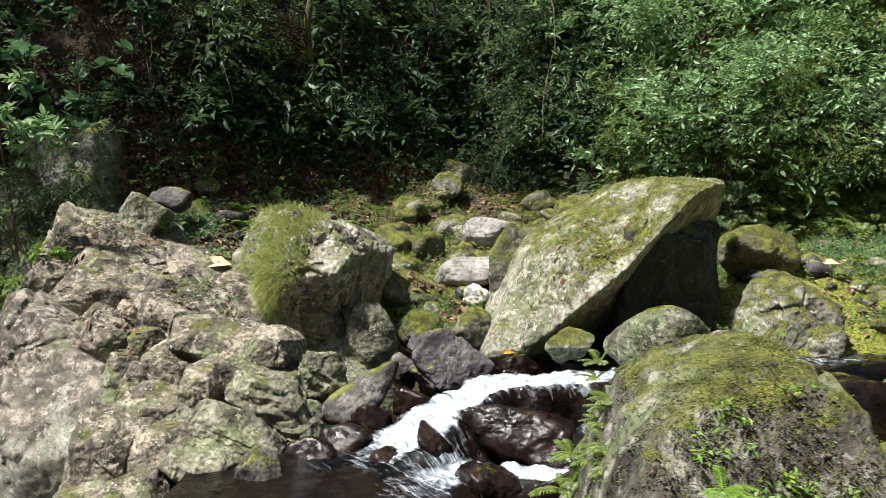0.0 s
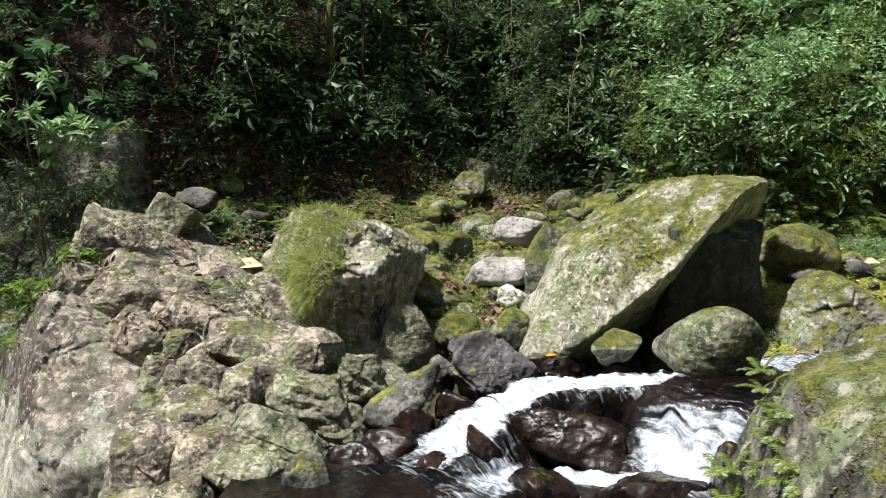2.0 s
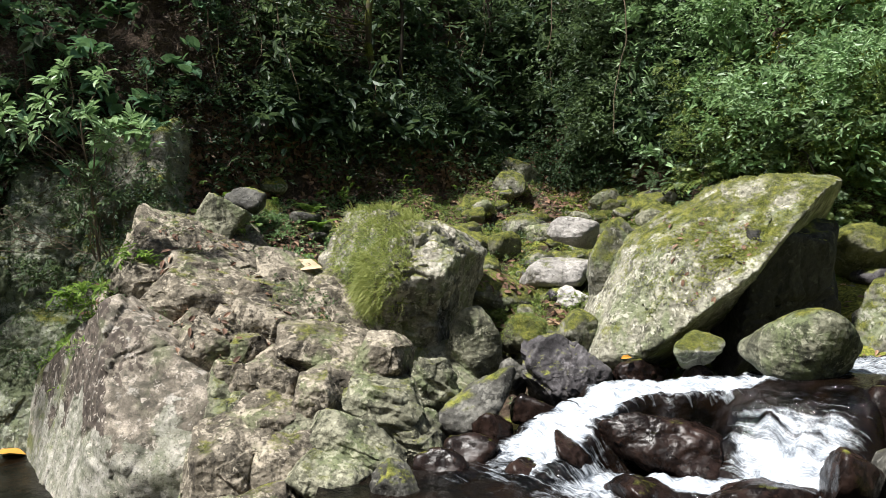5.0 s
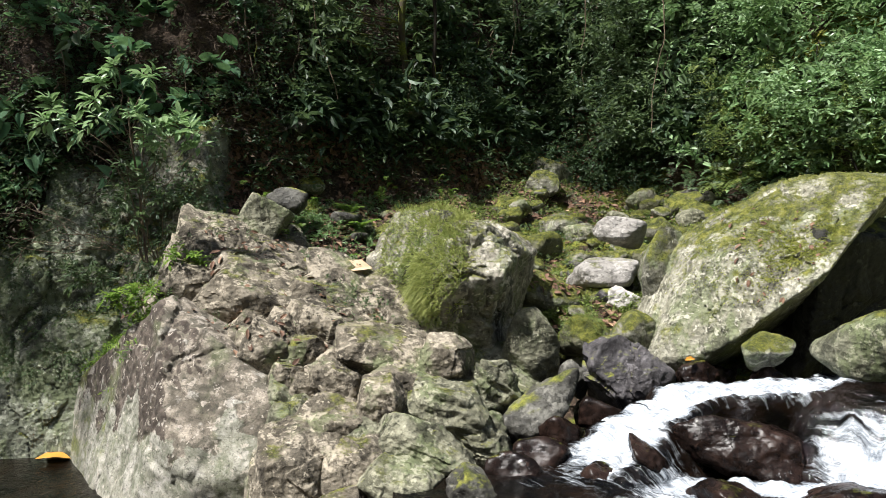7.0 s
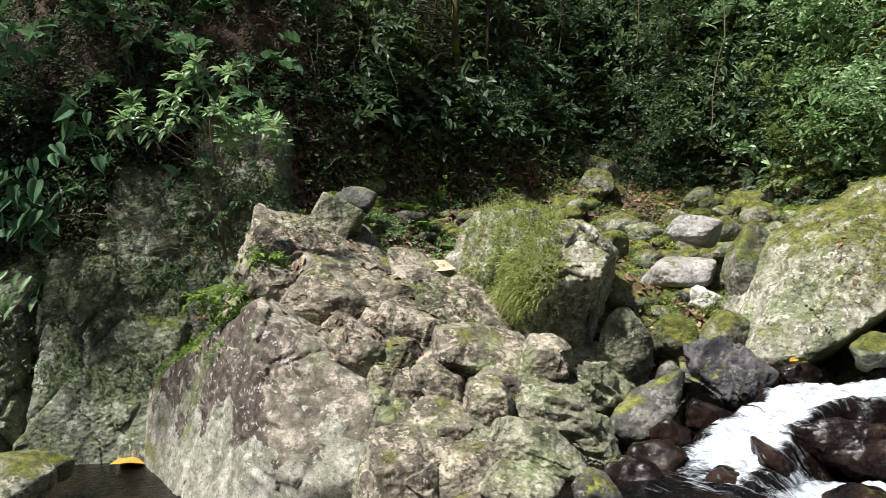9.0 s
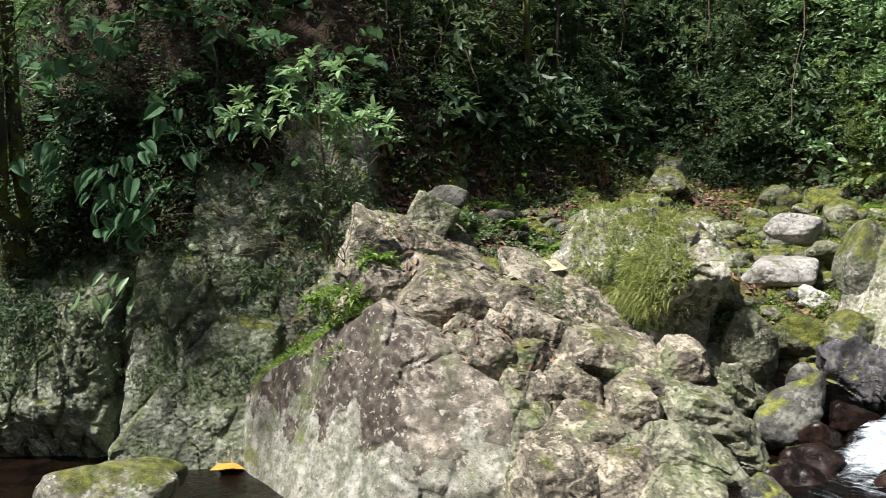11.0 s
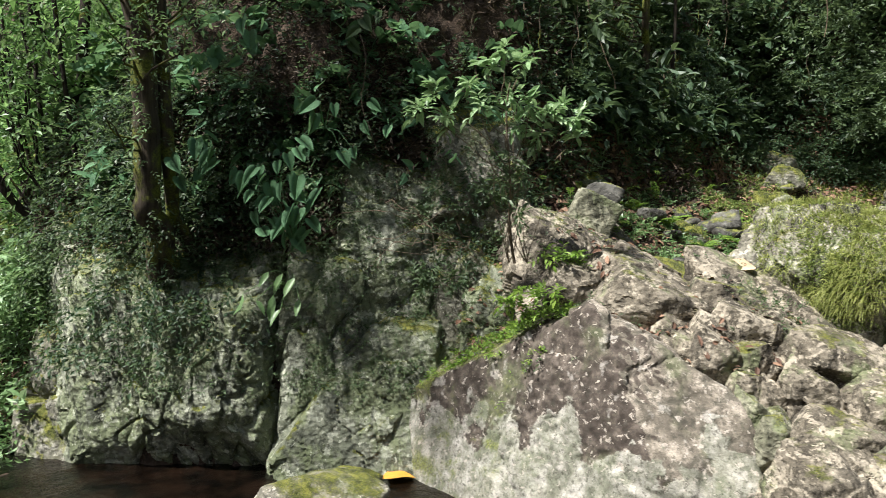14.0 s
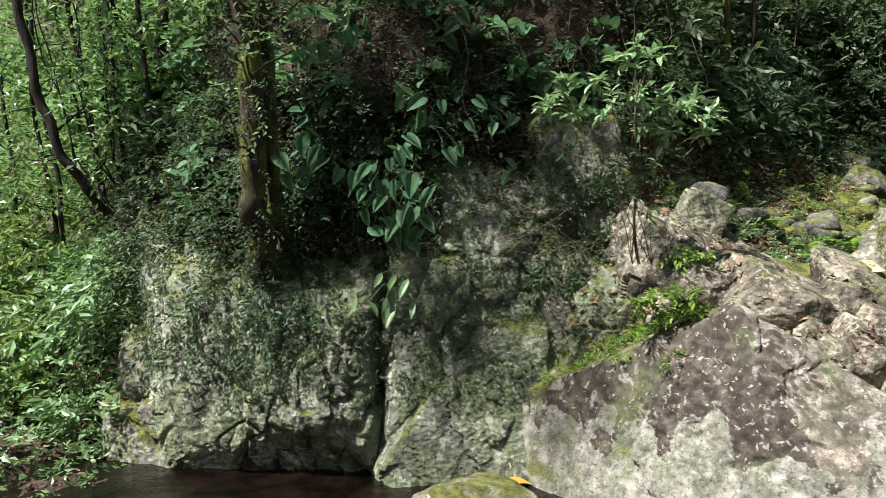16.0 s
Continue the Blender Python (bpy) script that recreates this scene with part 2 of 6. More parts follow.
# ---------------------------------------------------------------- materials
class Tree:
    """Short ways to write a node tree."""

    def __init__(self, name):
        self.mat = bpy.data.materials.new(name)
        self.mat.use_nodes = True
        self.t = self.mat.node_tree
        self.bsdf = self.t.nodes["Principled BSDF"]
        self.pos = self.add("ShaderNodeNewGeometry").outputs["Position"]
        self.normal = self.t.nodes["Geometry"].outputs["Normal"]

    def add(self, kind):
        return self.t.nodes.new(kind)

    def put(self, socket, value):
        if isinstance(value, bpy.types.NodeSocket):
            self.t.links.new(value, socket)
        elif isinstance(value, tuple) and len(value) == 3 and socket.type == "RGBA":
            socket.default_value = (*value, 1)
        else:
            socket.default_value = value

    def noise(self, scale, detail=4.0, rough=0.55, vector=None, squash=None, distortion=0.0):
        n = self.add("ShaderNodeTexNoise")
        v = vector or self.pos
        if squash:
            v = self.vmul(v, squash)
        self.put(n.inputs["Vector"], v)
        n.inputs["Scale"].default_value = scale
        n.inputs["Detail"].default_value = detail
        n.inputs["Roughness"].default_value = rough
        n.inputs["Distortion"].default_value = distortion
        return n.outputs[0]

    def cells(self, scale, feature="F1", vector=None, out="Distance"):
        n = self.add("ShaderNodeTexVoronoi")
        n.feature = feature
        self.put(n.inputs["Vector"], vector or self.pos)
        n.inputs["Scale"].default_value = scale
        return n.outputs[out]

    def vmul(self, v, by):
        n = self.add("ShaderNodeVectorMath")
        n.operation = "MULTIPLY"
        self.put(n.inputs[0], v)
        n.inputs[1].default_value = by
        return n.outputs[0]

    def math(self, op, a, b=0.0, c=None, clamp=False):
        n = self.add("ShaderNodeMath")
        n.operation, n.use_clamp = op, clamp
        self.put(n.inputs[0], a)
        self.put(n.inputs[1], b)
        if c is not None:
            self.put(n.inputs[2], c)
        return n.outputs[0]

    def step(self, v, lo, hi, a=0.0, b=1.0):
        n = self.add("ShaderNodeMapRange")
        n.interpolation_type = "SMOOTHSTEP"
        self.put(n.inputs[0], v)
        for k, q in zip((1, 2, 3, 4), (lo, hi, a, b)):
            n.inputs[k].default_value = q
        return n.outputs[0]

    def mix(self, f, a, b, kind="MIX"):
        n = self.add("ShaderNodeMix")
        n.data_type, n.blend_type = "RGBA", kind
        self.put(n.inputs[0], f)
        self.put(n.inputs[6], a)
        self.put(n.inputs[7], b)
        return n.outputs[2]

    def ramp(self, f, *stops):
        n = self.add("ShaderNodeValToRGB")
        self.put(n.inputs[0], f)
        e = n.color_ramp.elements
        while len(e) < len(stops):
            e.new(0.5)
        for q, (at, col) in zip(e, stops):
            q.position, q.color = at, (*col, 1)
        return n.outputs[0]

    def axis(self, v, k):
        n = self.add("ShaderNodeSeparateXYZ")
        self.put(n.inputs[0], v)
        return n.outputs[k]

    def bump(self, h, strength=0.5, distance=0.02, under=None):
        n = self.add("ShaderNodeBump")
        self.put(n.inputs["Height"], h)
        n.inputs["Strength"].default_value = strength
        n.inputs["Distance"].default_value = distance
        if under:
            self.put(n.inputs["Normal"], under)
        return n.outputs[0]

    def end(self, color, roughness, bump=None, specular=0.4):
        self.put(self.bsdf.inputs["Base Color"], color)
        self.put(self.bsdf.inputs["Roughness"], roughness)
        self.put(self.bsdf.inputs["Specular IOR Level"], specular)
        if bump:
            self.put(self.bsdf.inputs["Normal"], bump)
        return self.mat


MOSS = ((0.040, 0.050, 0.010), (0.140, 0.155, 0.026), (0.29, 0.29, 0.055))


def rock_mat(name, dark, mid, pale, lichen=0.5, moss=0.3, stain=0.4, wet=0.0, mosscol=MOSS, grain=1.0, algae=0.0):
    """Weathered stone: tone patches, crusts of pale lichen, dark runs, moss on upward faces. The amounts run from 0 to 1."""
    t = Tree(name)
    big = t.noise(1.7, 5, 0.6, distortion=0.4)
    mid_n = t.noise(7, 6, 0.65)
    fine = t.noise(48 * grain, 5, 0.7)
    col = t.ramp(t.math("ADD", t.math("MULTIPLY", big, 0.5), t.math("MULTIPLY", mid_n, 0.5)), (0.36, dark), (0.5, mid), (0.64, pale))
    col = t.mix(t.step(fine, 0.38, 0.56), t.mix(0.28, col, dark), col)
    patch = t.noise(4.3, 4, 0.55, distortion=0.3)
    col = t.mix(t.step(patch, 0.53, 0.62, 0.0, 0.32), col, dark)
    col = t.mix(t.step(patch, 0.46, 0.38, 0.0, 0.25), col, pale)
    if algae:
        g = t.step(t.noise(2.3, 6, 0.65, squash=(1, 1, 0.7)), 0.60 - 0.2 * algae, 0.70 - 0.2 * algae)
        col = t.mix(t.math("MULTIPLY", g, 0.6), col, (0.13, 0.16, 0.07))
    if stain:
        s = t.step(t.noise(2.6, 7, 0.68, squash=(1.6, 1.6, 0.6)), 0.60 - 0.16 * stain, 0.67 - 0.16 * stain)
        col = t.mix(t.math("MULTIPLY", s, 0.72), col, tuple(q * 0.5 for q in dark))
    if lichen:
        e = t.math("ADD", t.math("MULTIPLY", t.noise(3.6, 8, 0.66, distortion=0.9), 0.7), t.math("MULTIPLY", t.noise(24, 5, 0.65), 0.3))
        l = t.step(e, 0.595 - 0.14 * lichen, 0.645 - 0.14 * lichen)
        col = t.mix(t.math("MULTIPLY", l, 0.6), col, tuple(min(1, q * 1.25) for q in pale))
        spots = t.step(t.noise(11, 4, 0.6, distortion=0.4), 0.66 - 0.06 * lichen, 0.68 - 0.06 * lichen)
        col = t.mix(t.math("MULTIPLY", spots, 0.6), col, tuple(min(1, q * 1.35) for q in pale))
    speck = t.noise(130, 3, 0.6)
    col = t.mix(t.step(speck, 0.54, 0.62, 0.0, 0.15), col, tuple(min(1, q * 1.3) for q in pale))
    col = t.mix(t.step(speck, 0.46, 0.38, 0.0, 0.15), col, tuple(q * 0.5 for q in dark))
    # pits
    pits = t.step(t.noise(30 * grain, 4, 0.6), 0.36, 0.43)
    col = t.mix(pits, t.mix(0.35, col, tuple(q * 0.3 for q in dark)), col)
    up = t.axis(t.normal, 2)
    m = t.math("ADD", t.math("MULTIPLY", up, 0.55), t.math("MULTIPLY", t.noise(3.1, 6, 0.65), 1.1))
    m = t.math("ADD", m, t.math("MULTIPLY", t.noise(40, 3, 0.6), 0.12))
    edge = 1.20 - 0.48 * moss
    mask = t.math("MULTIPLY", t.step(m, edge - 0.04, edge + 0.20), t.step(t.noise(70, 3, 0.6), 0.30, 0.52, 0.45, 1.0))
    tone = t.math("ADD", t.math("MULTIPLY", t.noise(9, 4, 0.6), 0.6), t.math("MULTIPLY", t.noise(90, 3, 0.6), 0.4))
    mcol = t.ramp(tone, (0.39, mosscol[0]), (0.5, mosscol[1]), (0.60, mosscol[2]))
    col = t.mix(mask, col, mcol)
    rough = t.step(mid_n, 0.4, 0.6, 0.88 - 0.68 * wet, 0.96 - 0.60 * wet)
    h = t.math("ADD", t.math("MULTIPLY", fine, 0.25), t.math("ADD", t.math("MULTIPLY", mid_n, 0.35), t.math("MULTIPLY", pits, 0.3)))
    h = t.math("ADD", h, t.math("MULTIPLY", t.cells(13, "F1", t.vmul(t.pos, (1, 1, 1.4))), 0.5))
    h = t.math("ADD", h, t.math("MULTIPLY", mask, t.math("MULTIPLY", t.noise(130, 3, 0.7), 1.1)))
    return t.end(col, rough, t.bump(h, 1.0 - 0.72 * wet, 0.035), 0.3 - 0.14 * wet)


ROCK_PALE = rock_mat("rock_pale_grey", (0.036, 0.030, 0.021), (0.125, 0.108, 0.080), (0.33, 0.29, 0.225), 0.6, 0.14, 0.6, algae=0.3)
ROCK_GREEN = rock_mat("rock_green_grey", (0.04, 0.041, 0.026), (0.128, 0.126, 0.085), (0.29, 0.282, 0.205), 0.5, 0.20, 0.45, algae=0.5)
ROCK_LICHEN = rock_mat("rock_lichen", (0.085, 0.082, 0.058), (0.22, 0.212, 0.158), (0.41, 0.395, 0.325), 0.42, 0.60, 0.45, algae=0.6)
ROCK_GREY = rock_mat("rock_weathered_grey", (0.085, 0.08, 0.062), (0.20, 0.187, 0.145), (0.40, 0.375, 0.315), 0.5, 0.42, 0.55, algae=0.5)
ROCK_MOSSY = rock_mat("rock_mossy", (0.06, 0.06, 0.045), (0.14, 0.135, 0.10), (0.32, 0.31, 0.26), 0.4, 0.86, 0.35, algae=0.5)
ROCK_MOSS_FULL = rock_mat("rock_moss_cushion", (0.05, 0.05, 0.03), (0.12, 0.12, 0.07), (0.22, 0.21, 0.15), 0.15, 1.15, 0.3)
ROCK_NEAR = rock_mat("rock_mossy_patchy", (0.036, 0.033, 0.024), (0.085, 0.08, 0.06), (0.25, 0.24, 0.20), 0.5, 0.52, 0.5, algae=0.6)
ROCK_SMOOTH = rock_mat("rock_smooth_grey", (0.16, 0.15, 0.135), (0.27, 0.255, 0.235), (0.39, 0.37, 0.345), 0.4, 0.10, 0.15)
ROCK_ROUND = rock_mat("rock_round_lichened", (0.03, 0.032, 0.02), (0.10, 0.102, 0.066), (0.28, 0.275, 0.20), 0.45, 0.42, 0.75, algae=0.7)
ROCK_WHITE = rock_mat("rock_white_grey", (0.26, 0.245, 0.225), (0.38, 0.365, 0.34), (0.5, 0.48, 0.45), 0.3, 0.06, 0.1)
ROCK_DARK = rock_mat("rock_dark", (0.018, 0.017, 0.015), (0.05, 0.048, 0.04), (0.16, 0.155, 0.135), 0.4, 0.3, 0.4, wet=0.4)
# damp stone, its colour taken near black to carry a hollow's shade
ROCK_DAMP_SHADE = rock_mat("rock_damp_shade_black", (0.008, 0.008, 0.007), (0.022, 0.021, 0.017), (0.06, 0.058, 0.048), 0.3, 0.25, 0.4, wet=0.3)
ROCK_WET = rock_mat("rock_wet_brown", (0.002, 0.0016, 0.0014), (0.008, 0.005, 0.004), (0.03, 0.017, 0.013), 0.1, 0.0, 0.3, wet=1.0)
ROCK_PURPLE = rock_mat("rock_wet_purple_grey", (0.022, 0.020, 0.021), (0.065, 0.06, 0.062), (0.16, 0.15, 0.155), 0.3, 0.33, 0.4, wet=0.6)
ROCK_CLIFF = rock_mat("rock_cliff_grey", (0.06, 0.067, 0.047), (0.16, 0.172, 0.122), (0.34, 0.352, 0.28), 0.4, 0.46, 0.45, algae=0.8)


def brown_face_mat():
    """The large outcrop block: a brown weathered crust on one side, broken by whitish lichen plates."""
    t = Tree("rock_brown_crust")
    big = t.noise(1.6, 5, 0.6, distortion=0.4)
    mid_n = t.noise(8, 6, 0.65)
    fine = t.noise(60, 5, 0.7)
    n2 = t.noise(3.0, 7, 0.65, distortion=0.8)
    grey = t.ramp(t.math("ADD", t.math("MULTIPLY", big, 0.5), t.math("MULTIPLY", mid_n, 0.5)), (0.37, (0.05, 0.044, 0.033)), (0.5, (0.16, 0.138, 0.108)), (0.61, (0.40, 0.35, 0.285)))
    grey = t.mix(t.step(t.noise(4.6, 7, 0.66, distortion=0.6), 0.53, 0.58, 0.0, 0.62), grey, (0.062, 0.060, 0.044))
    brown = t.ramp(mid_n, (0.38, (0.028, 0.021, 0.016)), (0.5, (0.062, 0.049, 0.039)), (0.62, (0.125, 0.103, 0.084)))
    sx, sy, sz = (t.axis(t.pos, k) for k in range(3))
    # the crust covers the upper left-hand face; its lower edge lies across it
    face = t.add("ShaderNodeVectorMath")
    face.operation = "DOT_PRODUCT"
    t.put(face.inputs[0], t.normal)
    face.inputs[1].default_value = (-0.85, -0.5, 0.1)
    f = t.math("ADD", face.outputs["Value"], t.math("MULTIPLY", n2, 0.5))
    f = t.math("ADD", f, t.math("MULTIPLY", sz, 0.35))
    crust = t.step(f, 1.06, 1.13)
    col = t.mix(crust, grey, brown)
    plates = t.math("ADD", t.math("MULTIPLY", t.noise(2.4, 6, 0.55), 1.0), t.math("MULTIPLY", t.math("SUBTRACT", 0.35, sz), 0.5))
    l = t.step(plates, 0.55, 0.58)
    tone = t.ramp(t.noise(6, 6, 0.65), (0.38, (0.15, 0.16, 0.115)), (0.5, (0.28, 0.28, 0.225)), (0.62, (0.46, 0.445, 0.39)))
    col = t.mix(t.math("MULTIPLY", l, 0.75), col, tone)
    spots = t.step(t.noise(4.5, 5, 0.55), 0.60, 0.66)
    col = t.mix(t.math("MULTIPLY", spots, 0.5), col, (0.5, 0.47, 0.42))
    col = t.mix(t.step(t.noise(21, 5, 0.65), 0.56, 0.61, 0.0, 0.6), col, (0.045, 0.042, 0.032))
    col = t.mix(t.step(t.noise(15, 4, 0.6, distortion=0.5), 0.60, 0.64, 0.0, 0.7), col, (0.46, 0.41, 0.35))
    alg = t.step(t.noise(2.2, 5, 0.6), 0.5, 0.68)
    col = t.mix(t.math("MULTIPLY", alg, 0.4), col, (0.14, 0.17, 0.08))
    col = t.mix(t.step(fine, 0.38, 0.56), t.mix(0.3, col, (0.04, 0.035, 0.028)), col)
    pits = t.step(t.noise(26, 4, 0.6), 0.36, 0.43)
    col = t.mix(pits, t.mix(0.35, col, (0.02, 0.018, 0.014)), col)
    m = t.math("ADD", t.math("MULTIPLY", t.axis(t.normal, 2), 0.7), t.math("MULTIPLY", t.noise(2.2, 7, 0.68), 2.2))
    m = t.math("SUBTRACT", m, t.math("MULTIPLY", sx, 0.34))
    mask = t.math("MULTIPLY", t.step(m, 3.4, 3.75), t.step(t.noise(60, 3, 0.6), 0.35, 0.55, 0.3, 0.9))
    mcol = t.ramp(t.noise(40, 4, 0.6), (0.40, MOSS[0]), (0.62, MOSS[1]))
    col = t.mix(mask, col, mcol)
    h = t.math("ADD", t.math("MULTIPLY", fine, 0.35), t.math("MULTIPLY", mid_n, 0.2))
    h = t.math("ADD", h, t.math("MULTIPLY", l, 0.25))
    return t.end(col, 0.9, t.bump(h, 0.7, 0.03), 0.3)


ROCK_CRUST = brown_face_mat()


def ground_mat():
    """Forest floor: dark soil with litter, moss on the open flats."""
    t = Tree("forest_soil")
    n = t.noise(6, 6, 0.65)
    soil = t.ramp(n, (0.3, (0.018, 0.013, 0.009)), (0.5, (0.045, 0.032, 0.022)), (0.7, (0.10, 0.072, 0.05)))
    litter = t.mix(t.step(t.noise(28, 4, 0.6), 0.52, 0.6), soil, (0.10, 0.07, 0.05))
    up = t.axis(t.normal, 2)
    m = t.math("ADD", t.math("MULTIPLY", up, 0.6), t.math("MULTIPLY", t.noise(1.6, 6, 0.65), 1.1))
    m = t.math("ADD", m, t.math("MULTIPLY", t.axis(t.pos, 0), 0.075))
    mask = t.step(m, 1.02, 1.20)
    mcol = t.ramp(t.noise(30, 5, 0.65), (0.36, MOSS[0]), (0.5, MOSS[1]), (0.64, MOSS[2]))
    col = t.mix(mask, litter, mcol)
    return t.end(col, 0.95, t.bump(t.math("ADD", t.noise(22, 6, 0.7), t.math("MULTIPLY", t.noise(90, 3, 0.6), 0.4)), 0.9, 0.05), 0.2)


def leaf_mat(name, a, b, c, rough=0.45, through_part=0.32):
    """Leaves: three tones spread leaf by leaf, a little light passes through."""
    t = Tree(name)
    r = t.t.nodes["Geometry"].outputs["Random Per Island"]
    col = t.ramp(t.math("ADD", t.math("MULTIPLY", r, 0.75), t.math("MULTIPLY", t.noise(1.3, 3, 0.6), 0.3)), (0.12, a), (0.5, b), (0.92, c))
    col = t.mix(t.step(t.noise(60, 3, 0.5), 0.35, 0.7, 0.0, 0.35), col, tuple(q * 0.6 for q in a))
    t.end(col, rough, None, 0.32)
    tr = t.add("ShaderNodeBsdfTranslucent")
    t.put(tr.inputs[0], t.mix(0.5, col, (0.16, 0.22, 0.07), "ADD"))
    mx = t.add("ShaderNodeMixShader")
    mx.inputs[0].default_value = through_part
    t.t.links.new(t.bsdf.outputs[0], mx.inputs[1])
    t.t.links.new(tr.outputs[0], mx.inputs[2])
    t.t.links.new(mx.outputs[0], t.t.nodes["Material Output"].inputs[0])
    return t.mat


# Shaded slopes take the dark leaves, sunlit ones the pale: light partly in colour.
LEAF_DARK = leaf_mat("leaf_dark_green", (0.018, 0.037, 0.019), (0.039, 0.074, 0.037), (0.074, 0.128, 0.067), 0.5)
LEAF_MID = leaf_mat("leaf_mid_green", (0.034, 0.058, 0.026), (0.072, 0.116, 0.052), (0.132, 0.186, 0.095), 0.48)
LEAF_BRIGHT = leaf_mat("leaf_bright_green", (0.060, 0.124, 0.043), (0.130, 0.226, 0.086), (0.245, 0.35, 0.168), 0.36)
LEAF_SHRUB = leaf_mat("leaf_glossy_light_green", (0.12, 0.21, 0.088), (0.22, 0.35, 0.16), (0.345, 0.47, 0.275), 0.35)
LEAF_YELLOW = leaf_mat("leaf_yellow_green", (0.075, 0.115, 0.025), (0.15, 0.205, 0.048), (0.27, 0.315, 0.095))
LEAF_TARO = leaf_mat("leaf_blue_green", (0.05, 0.13, 0.06), (0.085, 0.19, 0.088), (0.13, 0.26, 0.125), 0.7)
LEAF_GRASS = leaf_mat("grass_blade", (0.17, 0.20, 0.05), (0.28, 0.31, 0.085), (0.41, 0.43, 0.15), 0.6)
LEAF_MOSS = leaf_mat("moss_tuft", (0.10, 0.125, 0.02), (0.20, 0.225, 0.035), (0.33, 0.34, 0.07), 0.8, 0.1)
LEAF_TUFT = leaf_mat("moss_olive", (0.035, 0.045, 0.010), (0.09, 0.10, 0.02), (0.20, 0.20, 0.04), 0.9, 0.05)
LEAF_GLOW = leaf_mat("leaf_thin_sunlit", (0.05, 0.125, 0.032), (0.10, 0.215, 0.058), (0.22, 0.36, 0.13), 0.42, 0.42)
LEAF_DEAD = leaf_mat("leaf_dead_brown", (0.06, 0.032, 0.02), (0.15, 0.08, 0.05), (0.30, 0.185, 0.12), 0.7, 0.02)
LEAF_DULL = leaf_mat("leaf_dead_grey_brown", (0.03, 0.023, 0.016), (0.07, 0.052, 0.036), (0.15, 0.11, 0.075), 0.8, 0.02)
LEAF_FALLEN = leaf_mat("leaf_fallen_tan", (0.40, 0.26, 0.15), (0.52, 0.36, 0.22), (0.6, 0.44, 0.30), 0.6, 0.02)
LEAF_ORANGE = leaf_mat("leaf_fallen_orange", (0.36, 0.13, 0.02), (0.48, 0.20, 0.03), (0.56, 0.30, 0.05), 0.5, 0.03)
LEAF_FERN = leaf_mat("fern_frond_green", (0.08, 0.16, 0.02), (0.15, 0.26, 0.035), (0.24, 0.34, 0.06), 0.5)


def bark_mat(name, a, b, moss=0.3):
    t = Tree(name)
    n = t.noise(14, 6, 0.65, squash=(1, 1, 0.18))
    col = t.ramp(n, (0.32, a), (0.66, b))
    mm = t.step(t.noise(3, 5, 0.6), 0.66 - 0.3 * moss, 0.74 - 0.2 * moss)
    col = t.mix(mm, col, t.ramp(t.noise(50, 3, 0.6), (0.35, MOSS[0]), (0.65, MOSS[1])))
    return t.end(col, 0.92, t.bump(n, 0.8, 0.03), 0.2)


BARK = bark_mat("bark_mossy", (0.018, 0.014, 0.010), (0.075, 0.060, 0.042), 0.7)
BARK_DARK = bark_mat("bark_dark", (0.012, 0.010, 0.008), (0.045, 0.036, 0.028), 0.2)
TWIG = bark_mat("twig_grey_brown", (0.07, 0.052, 0.036), (0.22, 0.17, 0.12), 0.0)


def water_mat(name):
    """Stream water: dark and glossy, white where it is broken up (the mesh tells how much)."""
    t = Tree(name)
    uv = t.add("ShaderNodeUVMap").outputs[0]
    foam = t.add("ShaderNodeAttribute")
    foam.attribute_name = "foam"
    streak = t.noise(1.0, 7, 0.68, vector=t.vmul(uv, (16.0, 3.0, 1.0)), distortion=1.4)
    fine = t.noise(1.0, 5, 0.7, vector=t.vmul(uv, (48.0, 9.0, 1.0)), distortion=0.6)
    blot = t.noise(6, 6, 0.65, distortion=0.8)
    s = t.math("ADD", t.math("MULTIPLY", streak, 0.5), t.math("ADD", t.math("MULTIPLY", blot, 0.32), t.math("MULTIPLY", fine, 0.18)))
    m = t.math("ADD", t.math("MULTIPLY", s, 1.9), foam.outputs["Fac"])
    mask = t.step(m, 1.34, 1.80)
    deep = t.ramp(t.noise(2.2, 4, 0.6), (0.40, (0.0012, 0.001, 0.0008)), (0.60, (0.007, 0.004, 0.0025)))
    white = t.ramp(t.math("ADD", t.math("MULTIPLY", fine, 0.6), t.math("MULTIPLY", blot, 0.4)), (0.40, (0.20, 0.235, 0.28)), (0.60, (0.58, 0.62, 0.66)))
    col = t.mix(mask, deep, white)
    rough = t.step(mask, 0.0, 1.0, 0.07, 0.6)
    wave = t.math("ADD", t.noise(7, 5, 0.6, distortion=1.0), t.math("MULTIPLY", streak, 0.6))
    return t.end(col, rough, t.bump(wave, 0.45, 0.05), 0.25)


WATER = water_mat("stream_water")
SOIL = ground_mat()


